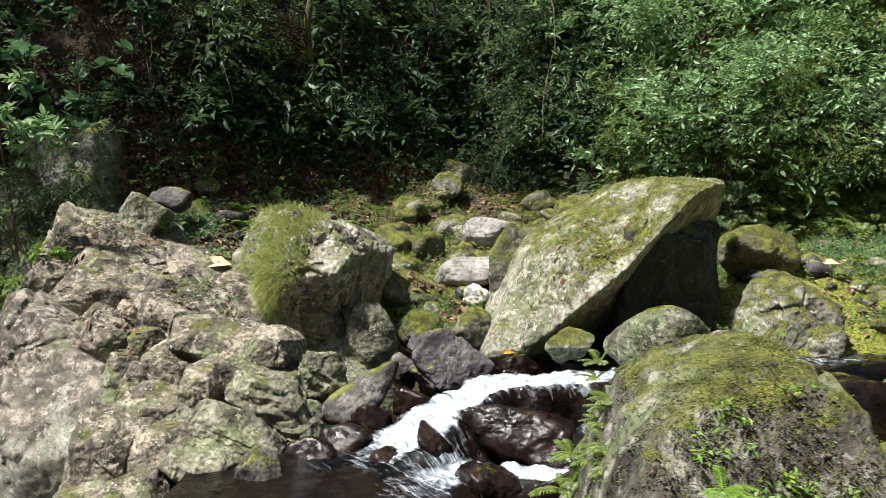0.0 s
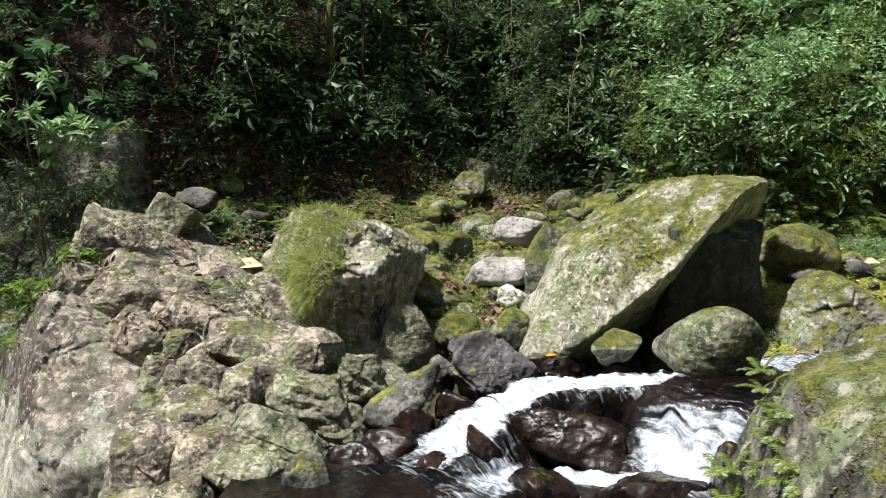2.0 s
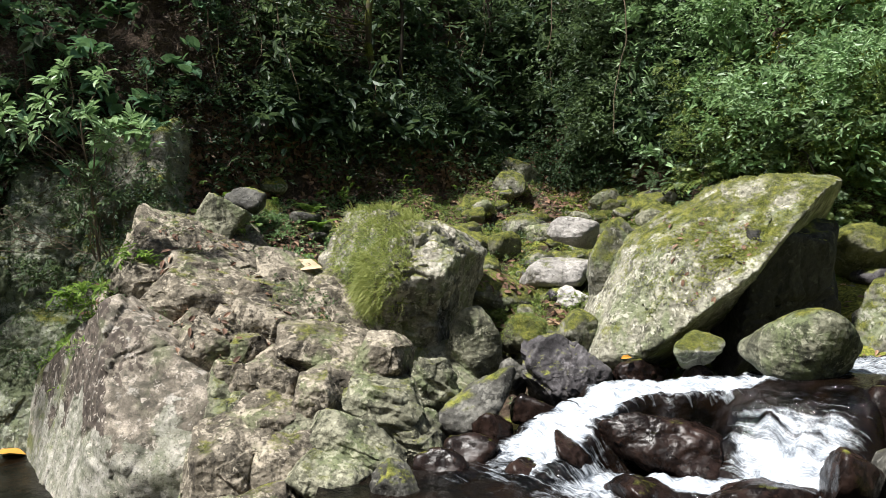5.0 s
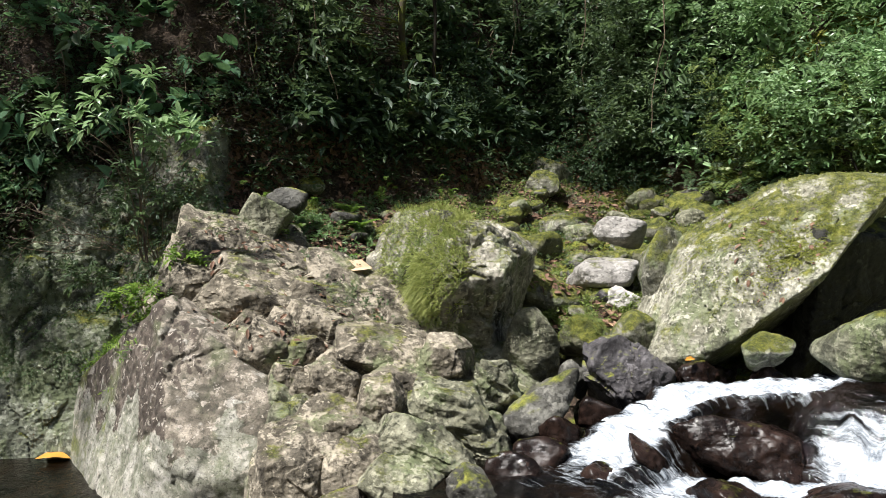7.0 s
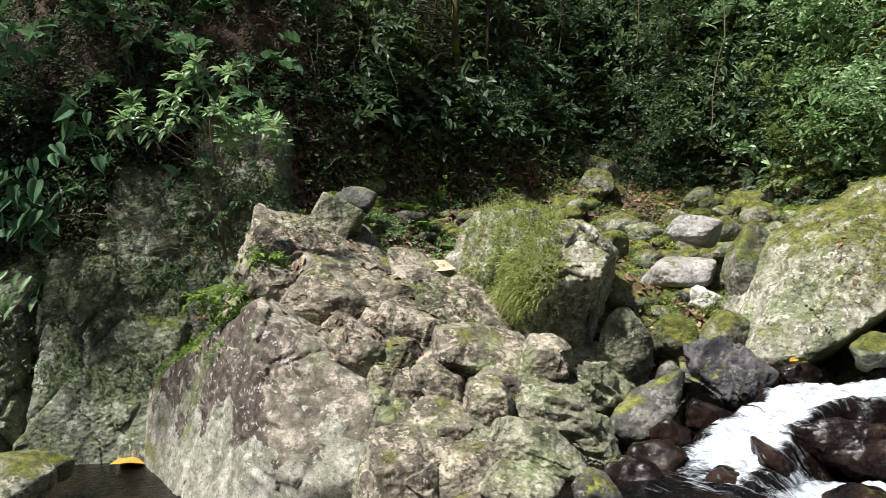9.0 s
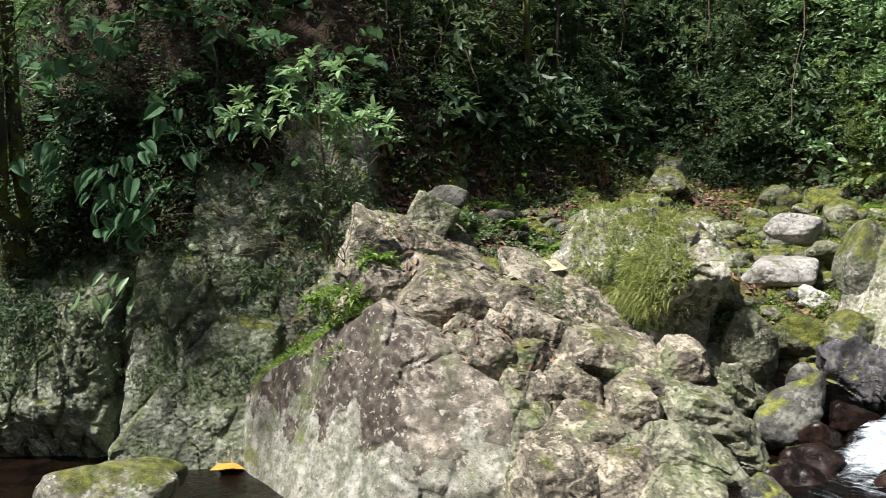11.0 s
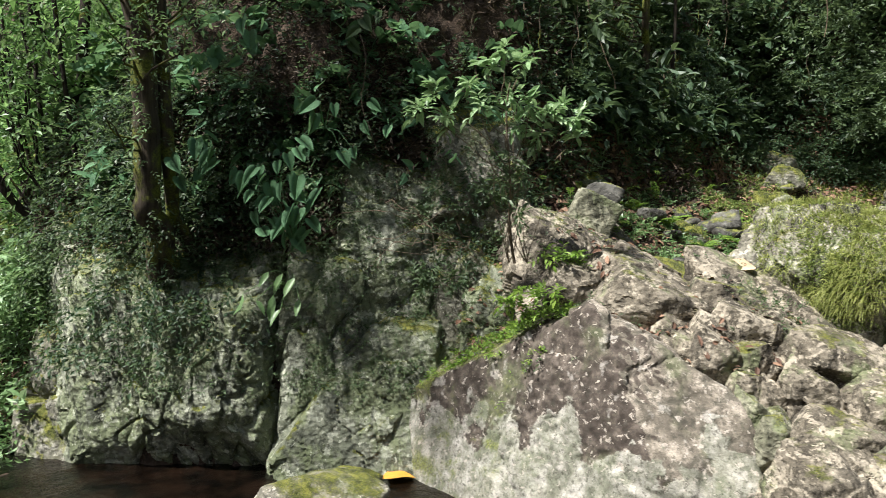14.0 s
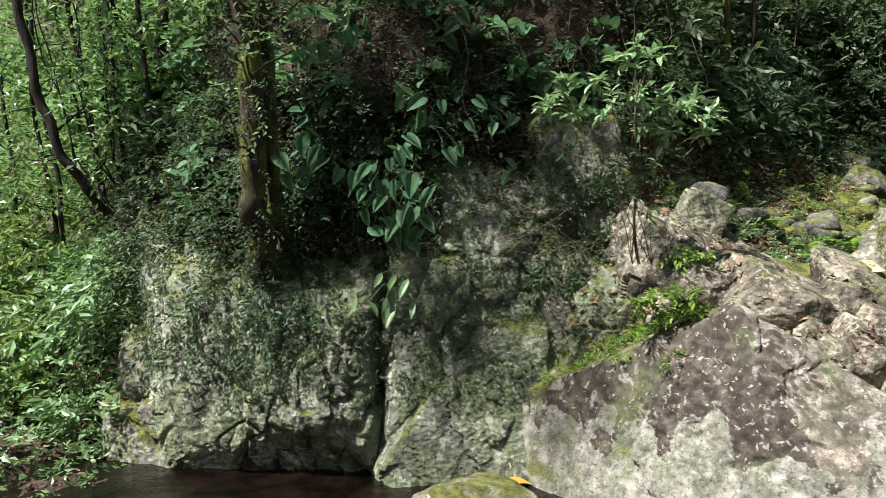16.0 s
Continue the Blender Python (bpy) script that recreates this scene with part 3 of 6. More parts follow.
# ---------------------------------------------------------------- ground: one sheet, a stream valley with a side gully
XS = (-70, -18, -14, -12, -10, -8, -6.2, -5.4, -4.2, -2.5, 0.4, 2.2, 3.7, 4.7, 8, 70)
PROFILE = (  # (across the valley y, height z) at each x of XS, from behind the camera to the far ridge
    ((-90,) * 16, (60,) * 16),
    # unseen bank behind the camera, made steep to cut sky light
    ((-13,) * 16, (14,) * 16),
    ((-5,) * 16, (0.8, 0.4, 0.2, 0.2, 0.2, 0.2, 0.2, 0.3, 0.4, 0.5, 0.6, 0.7, 0.8, 1.0, 1.2, 3)),
    ((0,) * 16, (-1.6, -1.4, -1.3, -1.3, -1.2, -1.2, -1.1, -1.0, -0.9, 0.2, -0.5, -0.2, 0.1, 0.4, 0.8, 2.5)),
    ((6.4,) * 16, (-0.6, -0.6, -0.6, -0.9, -1.1, -1.1, -1.1, -1.1, -1.0, -0.45, -0.25, 0.1, 0.45, 0.7, 1.0, 2.5)),
    ((14, 13.5, 12.6, 11.4, 10.3, 10.1, 10.0, 9.2, 8.6, 8.2, 8.2, 7.8, 7.6, 7.6, 8, 8), (-0.6, -0.5, -0.4, -0.8, -1.1, -1.1, -1.1, -1.0, -0.8, -0.25, -0.05, 0.45, 0.85, 1.05, 1.2, 2.6)),
    ((17, 15, 13.4, 11.9, 10.75, 10.85, 10.85, 10.2, 9.6, 9.6, 10, 10, 9.8, 9.6, 9.6, 9.6), (-0.2, 0.0, 0.4, 0.8, 0.9, 1.0, 1.2, 1.3, 1.2, 0.95, 1.05, 1.25, 1.45, 1.5, 1.6, 3)),
    ((24, 18, 15, 12.3, 11.0, 11.05, 11.15, 11.3, 12.0, 13.3, 15.4, 14.3, 12.8, 11.9, 11.2, 11), (1, 1, 1.6, 1.8, 1.9, 2.0, 2.2, 2.6, 2.6, 2.55, 2.95, 2.65, 2.15, 1.9, 1.9, 3.4)),
    ((32, 23, 17.5, 13.6, 11.8, 11.5, 11.75, 12.0, 13.1, 14.2, 16.3, 15.2, 13.9, 12.9, 12.4, 12.4), (4, 4, 4, 4, 4, 4.2, 4.4, 4.5, 4.5, 4.5, 5, 4.8, 4.6, 4.6, 4.6, 6)),
    ((40, 29, 22, 17.5, 14.2, 13.2, 13.5, 14.1, 15.2, 16.0, 18.0, 17.0, 15.8, 14.9, 14.4, 14.4), (8,) * 15 + (9,)),
    ((52, 46, 40, 34, 32, 31, 31, 31, 32, 33, 34, 33, 32, 31, 30, 30), (20,) * 16),
    ((110,) * 16, (55,) * 16),
)
SEG = (4, 6, 8, 26, 30, 46, 60, 70, 50, 10, 5)


def ground_line(x, raw=False):
    """The valley's cross-section at each x: arrays of y and z."""
    ys, zs = [], []
    cy = [np.interp(x, XS, a) for a, b in PROFILE]
    cz = [np.interp(x, XS, b) for a, b in PROFILE]
    for k, n in enumerate(SEG):
        for j in range(n):
            f = j / n
            ys.append(cy[k] * (1 - f) + cy[k + 1] * f)
            zs.append(cz[k] * (1 - f) + cz[k + 1] * f)
    ys.append(cy[-1])
    zs.append(cz[-1])
    ys, zs = np.array(ys), np.array(zs)
    for _ in range(5):
        ys[1:-1] = (ys[:-2] + 2 * ys[1:-1] + ys[2:]) / 4
        zs[1:-1] = (zs[:-2] + 2 * zs[1:-1] + zs[2:]) / 4
    return ys, zs


GX = np.concatenate([-np.geomspace(90, 19, 14), np.arange(-18, -14, 0.3), np.arange(-14, 8, 0.075), np.arange(8, 12, 0.3), np.geomspace(12.5, 90, 14)])
GY, GZ = ground_line(GX)
GP = np.stack([np.broadcast_to(GX, GY.shape), GY, GZ], axis=-1)
GN = np.cross(np.gradient(GP, axis=1), np.gradient(GP, axis=0))
GN = unit(GN)
rows_g, cols_g = GY.shape
flat = GP.reshape(-1, 3)
bump_g = (0.16 * fbm(flat * 0.9, 3, 3) + 0.06 * fbm(flat * 3.5, 3, 5) + 0.02 * fbm(flat * 12, 2, 8)).reshape(rows_g, cols_g)
bump_g += 0.28 * (fbm(flat * 0.45 + 7, 2, 12)).reshape(rows_g, cols_g) * sstep(2.3, 4, GZ)
bump_g *= np.where(GY < 3, 0.3, 1.0)
GP = GP + GN * bump_g[..., None]
ii = np.arange(rows_g * cols_g).reshape(rows_g, cols_g)
quads = np.stack([ii[:-1, :-1], ii[:-1, 1:], ii[1:, 1:], ii[1:, :-1]], axis=-1).reshape(-1, 4)
ground = solid("ground", GP.reshape(-1, 3), quads, SOIL)
tagged(ground, "dark forest soil of a steep stream valley with moss and leaf litter", "ground", kind="structure")


def on_ground(x, v):
    """Points and normals of the ground at x, at the share v (0..1) of its rows."""
    c = np.interp(x, GX, np.arange(cols_g))
    r = np.clip(v, 0, 1) * (rows_g - 1)
    c0, r0 = np.clip(c.astype(int), 0, cols_g - 2), np.clip(r.astype(int), 0, rows_g - 2)
    fc, fr = (c - c0)[:, None], (r - r0)[:, None]
    p = (GP[r0, c0] * (1 - fc) + GP[r0, c0 + 1] * fc) * (1 - fr) + (GP[r0 + 1, c0] * (1 - fc) + GP[r0 + 1, c0 + 1] * fc) * fr
    return p, GN[r0, c0]


CUM = np.concatenate([[0], np.cumsum(SEG)]) / (rows_g - 1)   # row shares of the profile's corners
FOOT, MID, TOP = CUM[7], CUM[8], CUM[9]                       # hill foot, hill middle, hill top
BED, BANK, FLAT = CUM[4], CUM[5], CUM[6]                      # stream bed, foot of the bank, top of the bank


def height(x, y):
    """Ground height at a place on the near slopes."""
    col = int(round(float(np.interp(x, GX, np.arange(cols_g)))))
    sel = slice(int(CUM[3] * (rows_g - 1)), int(CUM[8] * (rows_g - 1)))
    return float(np.interp(y, GP[sel, col, 1], GP[sel, col, 2]))


# ---------------------------------------------------------------- boulders
# the great boulder: a long sloping back, a steep undercut side
hull_rock("boulder", (2.05, 8.25, 1.7), ((-0.70, -0.61, 0.34, 1.24, 8.03, 1.42), (-0.46, -0.45, 0.76, 1.85, 8.0, 2.1), (-0.56, -0.1, 0.82, 2.0, 8.7, 2.62), (0.04, -0.30, 0.95, 2.7, 8.2, 2.66), (0.0, 0.1, 1, 2.7, 8.8, 2.80), (0.97, -0.15, 0.1, 3.30, 8.2, 2.4),
                                        (0.45, -0.50, -0.74, 2.75, 7.62, 2.25), (0.70, -0.5, -0.50, 1.84, 7.5, 1.77), (-0.40, -0.70, -0.6, 1.2, 7.8, 1.05), (0.05, -0.85, 0.52, 2.6, 7.64, 2.36), (-0.9, -0.1, 0.42, 0.80, 8.5, 1.45),
                                        (0.1, 1, 0.1, 2, 9.4, 1.6), (0, 0, -1, 2, 8, 0.35)),
          11, ROCK_LICHEN, "huge grey boulder with mossy back and dark undercut side", "boulder", sub=7, sharp=22, rough=0.035, chip=((0.9, 0.045, 0.0), (0.4, 0.028, 0.004), (0.13, 0.008, 0.0)), cracks=0.02)
# added rock, coloured near black to stand in for deep shade under the overhang
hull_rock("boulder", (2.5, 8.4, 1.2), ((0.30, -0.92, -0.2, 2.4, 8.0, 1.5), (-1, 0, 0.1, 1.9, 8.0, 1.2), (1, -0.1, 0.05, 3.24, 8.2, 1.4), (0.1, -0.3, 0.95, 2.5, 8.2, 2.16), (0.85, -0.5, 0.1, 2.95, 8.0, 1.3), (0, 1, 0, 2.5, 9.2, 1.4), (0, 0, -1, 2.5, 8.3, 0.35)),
          13, ROCK_DAMP_SHADE, "damp rock in the hollow under a great boulder, blackened for its shade", "boulder", sub=6, sharp=30, rough=0.04, chip=((0.5, 0.08, 0.03), (0.2, 0.02, 0.005)), cracks=0.03)
grassy = hull_rock("boulder", (-1.62, 9.15, 1.4), ((0.1, -0.72, 0.68, -1.35, 8.75, 2.05), (0.2, -0.87, -0.45, -1.45, 8.45, 1.5), (-0.72, -0.5, 0.48, -1.93, 8.8, 2.0), (0.85, -0.32, -0.22, -1.08, 8.85, 1.6), (0.68, -0.25, 0.66, -1.22, 8.9, 2.08), (-0.1, 0.0, 1, -1.9, 9.1, 2.42), (0.3, 0, 0.95, -1.4, 8.9, 2.25), (0.7, -0.6, -0.4, -1.05, 8.6, 1.0),
                                          (-0.85, -0.5, -0.15, -2.1, 8.8, 1.2), (0, 1, 0, -1.6, 9.9, 1.4), (0, 0, -1, -1.6, 9, 0.3)),
          23, ROCK_GREY, "grey angular boulder with grass growing over one side", "boulder", sub=7, sharp=40, rough=0.03, chip=((0.6, 0.07, 0.02), (0.25, 0.03, 0.008), (0.09, 0.008, 0.0)), cracks=0.03)
rock("boulder", (2.09, 7.1, 1.1), (0.98, 0.9, 0.84), 31, ROCK_ROUND, (0, 6, 0),
     "round grey boulder, wet and mossy at the waterline", sub=5, facets=10, sharp=5, rough=0.02)
rock("boulder", (3.88, 7.95, 1.26), (1.15, 0.9, 0.95), 37, ROCK_MOSSY, (0, 10, 0), "mossy grey boulder beside the stream", sub=6, facets=0, sharp=24, rough=0.04, chip=((0.4, 0.06, 0.02), (0.14, 0.015, 0.0)),
     planes=((-0.95, -0.35, 0.22, 0.85), (0.30, -0.25, 0.92, 0.62), (-0.2, -0.93, 0.3, 0.8), (0.9, -0.3, 0.2, 0.95), (0, 1, 0, 1), (0, 0, -1, 1), (-0.45, -0.2, 0.85, 0.82)))
rock("boulder", (4.05, 9.6, 1.85), (0.95, 0.8, 0.75), 41, ROCK_MOSS_FULL, (0, 5, 10), "low boulder covered in bright green moss", sub=5, facets=9, sharp=7, rough=0.04)
rock("boulder", (1.12, 9.6, 1.58), (1.1, 0.9, 1.36), 43, ROCK_MOSSY, (0, -4, 0), "tall yellowish mossy boulder", sub=5, facets=9, sharp=10, rough=0.04)
rock("boulder", (0.65, 10.8, 2.06), (0.72, 0.6, 0.5), 47, ROCK_SMOOTH, (0, -4, 0), "smooth oval pale grey stone", "stone", sub=5, facets=8, sharp=5, rough=0.015)
rock("boulder", (0.36, 10.4, 1.52), (1.02, 0.7, 0.46), 53, ROCK_SMOOTH, (0, -9, 0), "smooth flat pale grey stone", "stone", sub=5, facets=8, sharp=7, rough=0.015)
rock("boulder", (0.50, 10.05, 1.16), (0.58, 0.5, 0.45), 59, ROCK_WHITE, (0, 14, 20), "angular whitish stone among mossy rocks", "stone", sub=5, facets=8, sharp=14, rough=0.03)
rock("boulder", (-0.5, 10.3, 1.18), (1.4, 1.2, 0.85), 61, ROCK_MOSSY, (0, 8, 0), "broad mossy boulder strewn with dead leaves", sub=5, facets=9, sharp=8, rough=0.05)
rock("boulder", (-0.27, 8.85, 0.95), (0.6, 0.5, 0.52), 67, ROCK_MOSS_FULL, (0, -12, 0), "small boulder cushioned in yellow-green moss", sub=5, facets=9, sharp=7, rough=0.03)
rock("boulder", (-0.84, 8.85, 0.82), (0.66, 0.6, 0.95), 71, ROCK_GREEN, (0, 8, 0), "upright greenish grey boulder", sub=5, facets=9, sharp=9, rough=0.035)
rock("boulder", (0.5, 8.95, 0.95), (0.76, 0.6, 0.52), 73, ROCK_MOSSY, (0, 4, 0), "mossy boulder with a bare reddish patch", sub=5, facets=9, sharp=7, rough=0.04)
rock("boulder", (0.11, 8.25, 0.62), (1.08, 0.8, 0.84), 79, ROCK_PURPLE, (0, 12, 0), "wet purplish grey boulder at the head of the rapids", sub=6, facets=9, sharp=14, rough=0.02, chip=((0.35, 0.05, 0.0), (0.12, 0.012, 0.0)))
rock("boulder", (-0.9, 7.8, 0.38), (1.15, 0.6, 0.55), 83, ROCK_DARK, (0, -48, 0), "dark slanting boulder beside the rapids", sub=5, facets=9, sharp=9, rough=0.03)
rock("boulder", (-0.46, 8.3, 0.58), (0.34, 0.35, 0.42), 89, ROCK_DARK, (0, 10, 0), "small dark boulder wedged between others", "stone", sub=4, facets=8, rough=0.03)
rock("boulder", (-0.3, 7.75, 0.35), (0.45, 0.4, 0.36), 97, ROCK_WET, (0, 0, 0), "small wet black stone", "stone", sub=4, facets=8, sharp=12, rough=0.04)
rock("boulder", (0.97, 8.3, 0.58), (0.7, 0.5, 0.4), 101, ROCK_WET, (0, 0, 0), "wet black stones under the great boulder", "stone", sub=5, facets=9, sharp=11, rough=0.06)
rock("boulder", (1.4, 7.7, 0.68), (0.4, 0.4, 0.34), 103, ROCK_WET, (0, 0, 0), "wet reddish stone at the edge of the rapids", "stone", sub=4, facets=9, rough=0.03)
rock("boulder", (1.3, 7.68, 0.98), (0.5, 0.45, 0.42), 107, ROCK_MOSSY, (0, 0, 0), "dark boulder with trailing moss", sub=5, facets=9, rough=0.05)
rock("boulder", (0.74, 6.78, 0.26), (1.28, 0.7, 0.56), 109, ROCK_WET, (0, 6, -8), "large wet brown boulder in mid stream", sub=6, facets=10, sharp=9, rough=0.035, cracks=0.01,
     planes=((-0.35, -0.75, 0.5, 0.7), (0.3, 0.1, 0.95, 0.7)))
rock("boulder", (1.82, 6.9, 0.3), (0.9, 0.6, 0.62), 113, ROCK_WET, (0, 8, 0), "wet dark ledge under a sheet of falling water", sub=5, facets=10, sharp=7, rough=0.03)
rock("boulder", (-0.06, 6.8, 0.13), (0.36, 0.42, 0.6), 127, ROCK_WET, (0, -32, 0), "wet reddish brown stone standing in foam", "stone", sub=5, facets=9, sharp=9, rough=0.025)
rock("boulder", (0.48, 6.15, 0.05), (0.75, 0.6, 0.4), 131, ROCK_WET, (0, 6, 0), "low wet black boulder in the water", sub=5, facets=9, sharp=8, rough=0.04)
rock("boulder", (1.25, 5.95, 0.1), (1.0, 0.7, 0.44), 137, ROCK_WET, (0, -4, 0), "low wet black boulder in the water", sub=5, facets=9, sharp=8, rough=0.04)
rock("boulder", (1.85, 5.7, 0.35), (0.5, 0.5, 0.6), 139, ROCK_WET, (0, 0, 0), "dark wet stone below the falls", "stone", sub=4, facets=9, rough=0.04)
rock("boulder", (-0.5, 6.75, 0.02), (0.62, 0.5, 0.36), 149, ROCK_WET, (0, -6, 0), "low brown stone awash in the rapids", "stone", sub=5, facets=9, sharp=7, rough=0.03)
rock("boulder", (2.75, 6.55, 0.48), (1.15, 0.9, 0.88), 141, ROCK_WET, (0, 0, 0), "wet dark rock at the lip of the falls", sub=5, facets=9, sharp=8, rough=0.04)
rock("boulder", (3.65, 6.5, 0.5), (1.4, 1.0, 0.92), 143, ROCK_WET, (0, 0, 20), "wet dark rock at the lip of the falls", sub=5, facets=9, sharp=8, rough=0.04)
rock("boulder", (2.5, 5.7, 0.3), (0.9, 0.8, 0.8), 145, ROCK_DARK, (0, 0, 0), "dark rock below the falls", sub=4, facets=9, sharp=8, rough=0.04)
for at, size, seed in (((-0.95, 7.25, 0.1), (0.6, 0.5, 0.4), 146), ((-1.25, 7.0, 0.05), (0.5, 0.45, 0.36), 147), ((-0.75, 7.5, 0.22), (0.45, 0.4, 0.4), 148)):
    rock("boulder", at, size, seed, ROCK_WET, (0, 10, 0), "dark wet stone at the side of the rapids", "stone", sub=4, facets=9, sharp=10, rough=0.04)
# near, beside the camera's way
near_boulder = hull_rock("boulder", (0.75, 2.05, 1.0), ((-0.94, 0.08, 0.30, 0.46, 1.9, 1.8), (-0.38, 0.10, 0.92, 0.90, 2.0, 2.06), (0.02, 0.06, 1, 0.93, 2.0, 2.075), (-0.05, -0.6, 0.8, 0.8, 1.7, 2.03), (0.85, -0.05, 0.50, 1.0, 1.9, 1.92), (0.97, -0.1, 0.2, 1.06, 1.9, 1.75), (-0.05, -0.96, 0.28, 0.8, 1.62, 1.88),
                                                     (0, 1, 0.2, 0.8, 2.4, 1.9), (0, 0, -1, 0.8, 2, -0.6)),
          151, ROCK_NEAR, "tall boulder thick with moss and small ferns", "boulder", sub=7, sharp=20, rough=0.02, chip=((0.35, 0.02, 0.0), (0.12, 0.012, 0.0)))
rock("boulder", (2.3, 3.5, 0.4), (0.9, 0.9, 1.6), 157, ROCK_LICHEN, (0, 0, 0), "grey boulder behind the mossy one", sub=5, facets=10, sharp=9, rough=0.03)
BANK_RNG = np.random.default_rng(31)


def slab(at, size, tilt, tone, lean=14, layered=0.0):
    """An angular slab of the bank, its joints slanting the same way as its neighbours'."""
    q = BANK_RNG.uniform(-0.22, 0.22, (8, 3))
    faces = ((1, q[0, 1], 0.15 + q[0, 2], 0.92), (-1, q[1, 1] - 0.15, 0.2 + q[1, 2], 0.92), (q[2, 0], -1, 0.30 + q[2, 2], 0.9), (0, 1, 0.1, 1.0), (q[4, 0], -0.12 + q[4, 1], 1, 0.9), (0, 0, -1, 1.0),
             (0.75 + q[6, 0], -0.55, 0.5 + q[6, 2], 1.04), (-0.6 + q[7, 0], -0.6, 0.55 + q[7, 2], 1.02))
    rock("boulder", at, tuple(q * 1.08 for q in size), int(BANK_RNG.integers(9999)), tone, (lean, tilt, float(BANK_RNG.uniform(-12, 12))), "pale grey fractured slab of the rocky bank" if tone is ROCK_PALE else "layered greenish grey slab of the rocky bank",
         group="rocks of the bank", sub=6, facets=4, sharp=26, rough=0.014, planes=faces, chip=((0.8, 0.03, 0.0), (0.3, 0.008, 0.002), (0.1, 0.003, 0.0)), strata=layered)


hull_rock("boulder", (-2.4, 7.9, -0.2), ((0.08, -0.56, 0.82, -2.3, 7.4, -0.06), (0.75, -0.55, 0.3, -1.35, 7.5, 0.0), (-1, 0, 0, -3.7, 7.5, 0), (0, -1, 0.1, -2.4, 6.45, -0.3), (0, 1, 0, -2.4, 9, 0), (0, 0, -1, -2.4, 7.5, -1)),
          161, ROCK_GREEN, "greenish grey bedrock under the slabs of the bank", "rock", sub=6, sharp=20, rough=0.05, chip=((0.4, 0.08, 0.03), (0.15, 0.02, 0.006)), strata=0.05)
for at, size, tilt, tone, layered in (
        ((-2.42, 8.1, 0.88), (1.08, 0.75, 0.44), 8, ROCK_PALE, 0.0), ((-1.86, 8.0, 0.86), (0.6, 0.6, 0.46), 6, ROCK_PALE, 0.0), ((-2.95, 7.85, 0.60), (0.62, 0.6, 0.66), -14, ROCK_PALE, 0.0),
        ((-2.36, 7.8, 0.74), (0.66, 0.5, 0.27), 6, ROCK_PALE, 0.0), ((-2.47, 7.5, 0.50), (0.52, 0.6, 0.60), 10, ROCK_PALE, 0.0), ((-1.87, 7.66, 0.48), (1.05, 0.65, 0.50), 8, ROCK_GREEN, 0.09),
        ((-1.38, 7.98, 0.57), (0.72, 0.6, 0.50), 20, ROCK_GREEN, 0.12), ((-2.93, 7.45, 0.30), (1.0, 0.6, 0.50), 9, ROCK_PALE, 0.0), ((-2.97, 7.12, 0.28), (0.50, 0.4, 0.24), 14, ROCK_PALE, 0.0),
        ((-3.30, 7.0, 0.02), (0.82, 0.75, 0.74), -6, ROCK_PALE, 0.0), ((-2.73, 6.95, 0.12), (0.62, 0.5, 0.38), 4, ROCK_PALE, 0.0), ((-2.04, 7.12, 0.17), (1.05, 0.55, 0.46), 33, ROCK_GREEN, 0.0),
        ((-1.55, 7.5, 0.16), (0.72, 0.5, 0.44), 10, ROCK_GREEN, 0.09), ((-2.29, 6.7, 0.02), (0.74, 0.55, 0.36), 12, ROCK_GREEN, 0.0), ((-1.67, 6.5, 0.03), (0.4, 0.4, 0.34), -30, ROCK_DARK, 0.0),
        ((-3.47, 7.8, 0.52), (0.36, 0.4, 0.36), 12, ROCK_GREEN, 0.0), ((-3.33, 7.65, 0.36), (0.32, 0.35, 0.36), -8, ROCK_GREEN, 0.0), ((-3.47, 7.5, 0.30), (0.30, 0.3, 0.42), 4, ROCK_GREEN, 0.0),
        ((-3.28, 7.95, 0.62), (0.36, 0.4, 0.32), 16, ROCK_PALE, 0.0), ((-2.9, 6.45, -0.28), (0.9, 0.7, 0.5), -6, ROCK_PALE, 0.0), ((-2.62, 7.2, 0.22), (0.4, 0.4, 0.4), 22, ROCK_GREEN, 0.0)):
    slab(at, size, tilt, tone, layered=layered)
# the outcrop: one large crusted block, broken ledges behind and beside it
outcrop = empty("rock_outcrop", -4.6, 8.6, -1.0, "large pale rock outcrop with a brown crust and broken ledges", "rock")
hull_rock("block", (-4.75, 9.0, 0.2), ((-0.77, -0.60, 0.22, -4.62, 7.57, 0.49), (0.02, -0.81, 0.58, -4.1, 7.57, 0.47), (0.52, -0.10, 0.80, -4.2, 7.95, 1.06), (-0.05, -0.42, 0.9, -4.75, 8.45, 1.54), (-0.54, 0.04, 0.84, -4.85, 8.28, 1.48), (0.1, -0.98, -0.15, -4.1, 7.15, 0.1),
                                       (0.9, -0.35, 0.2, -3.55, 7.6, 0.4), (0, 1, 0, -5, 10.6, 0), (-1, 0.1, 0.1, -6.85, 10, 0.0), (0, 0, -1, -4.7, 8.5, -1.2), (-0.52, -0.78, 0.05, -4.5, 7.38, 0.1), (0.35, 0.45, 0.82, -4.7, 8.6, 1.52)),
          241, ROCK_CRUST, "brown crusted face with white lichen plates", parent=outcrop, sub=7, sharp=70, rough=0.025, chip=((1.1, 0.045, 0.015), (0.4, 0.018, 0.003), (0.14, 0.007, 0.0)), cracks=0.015)
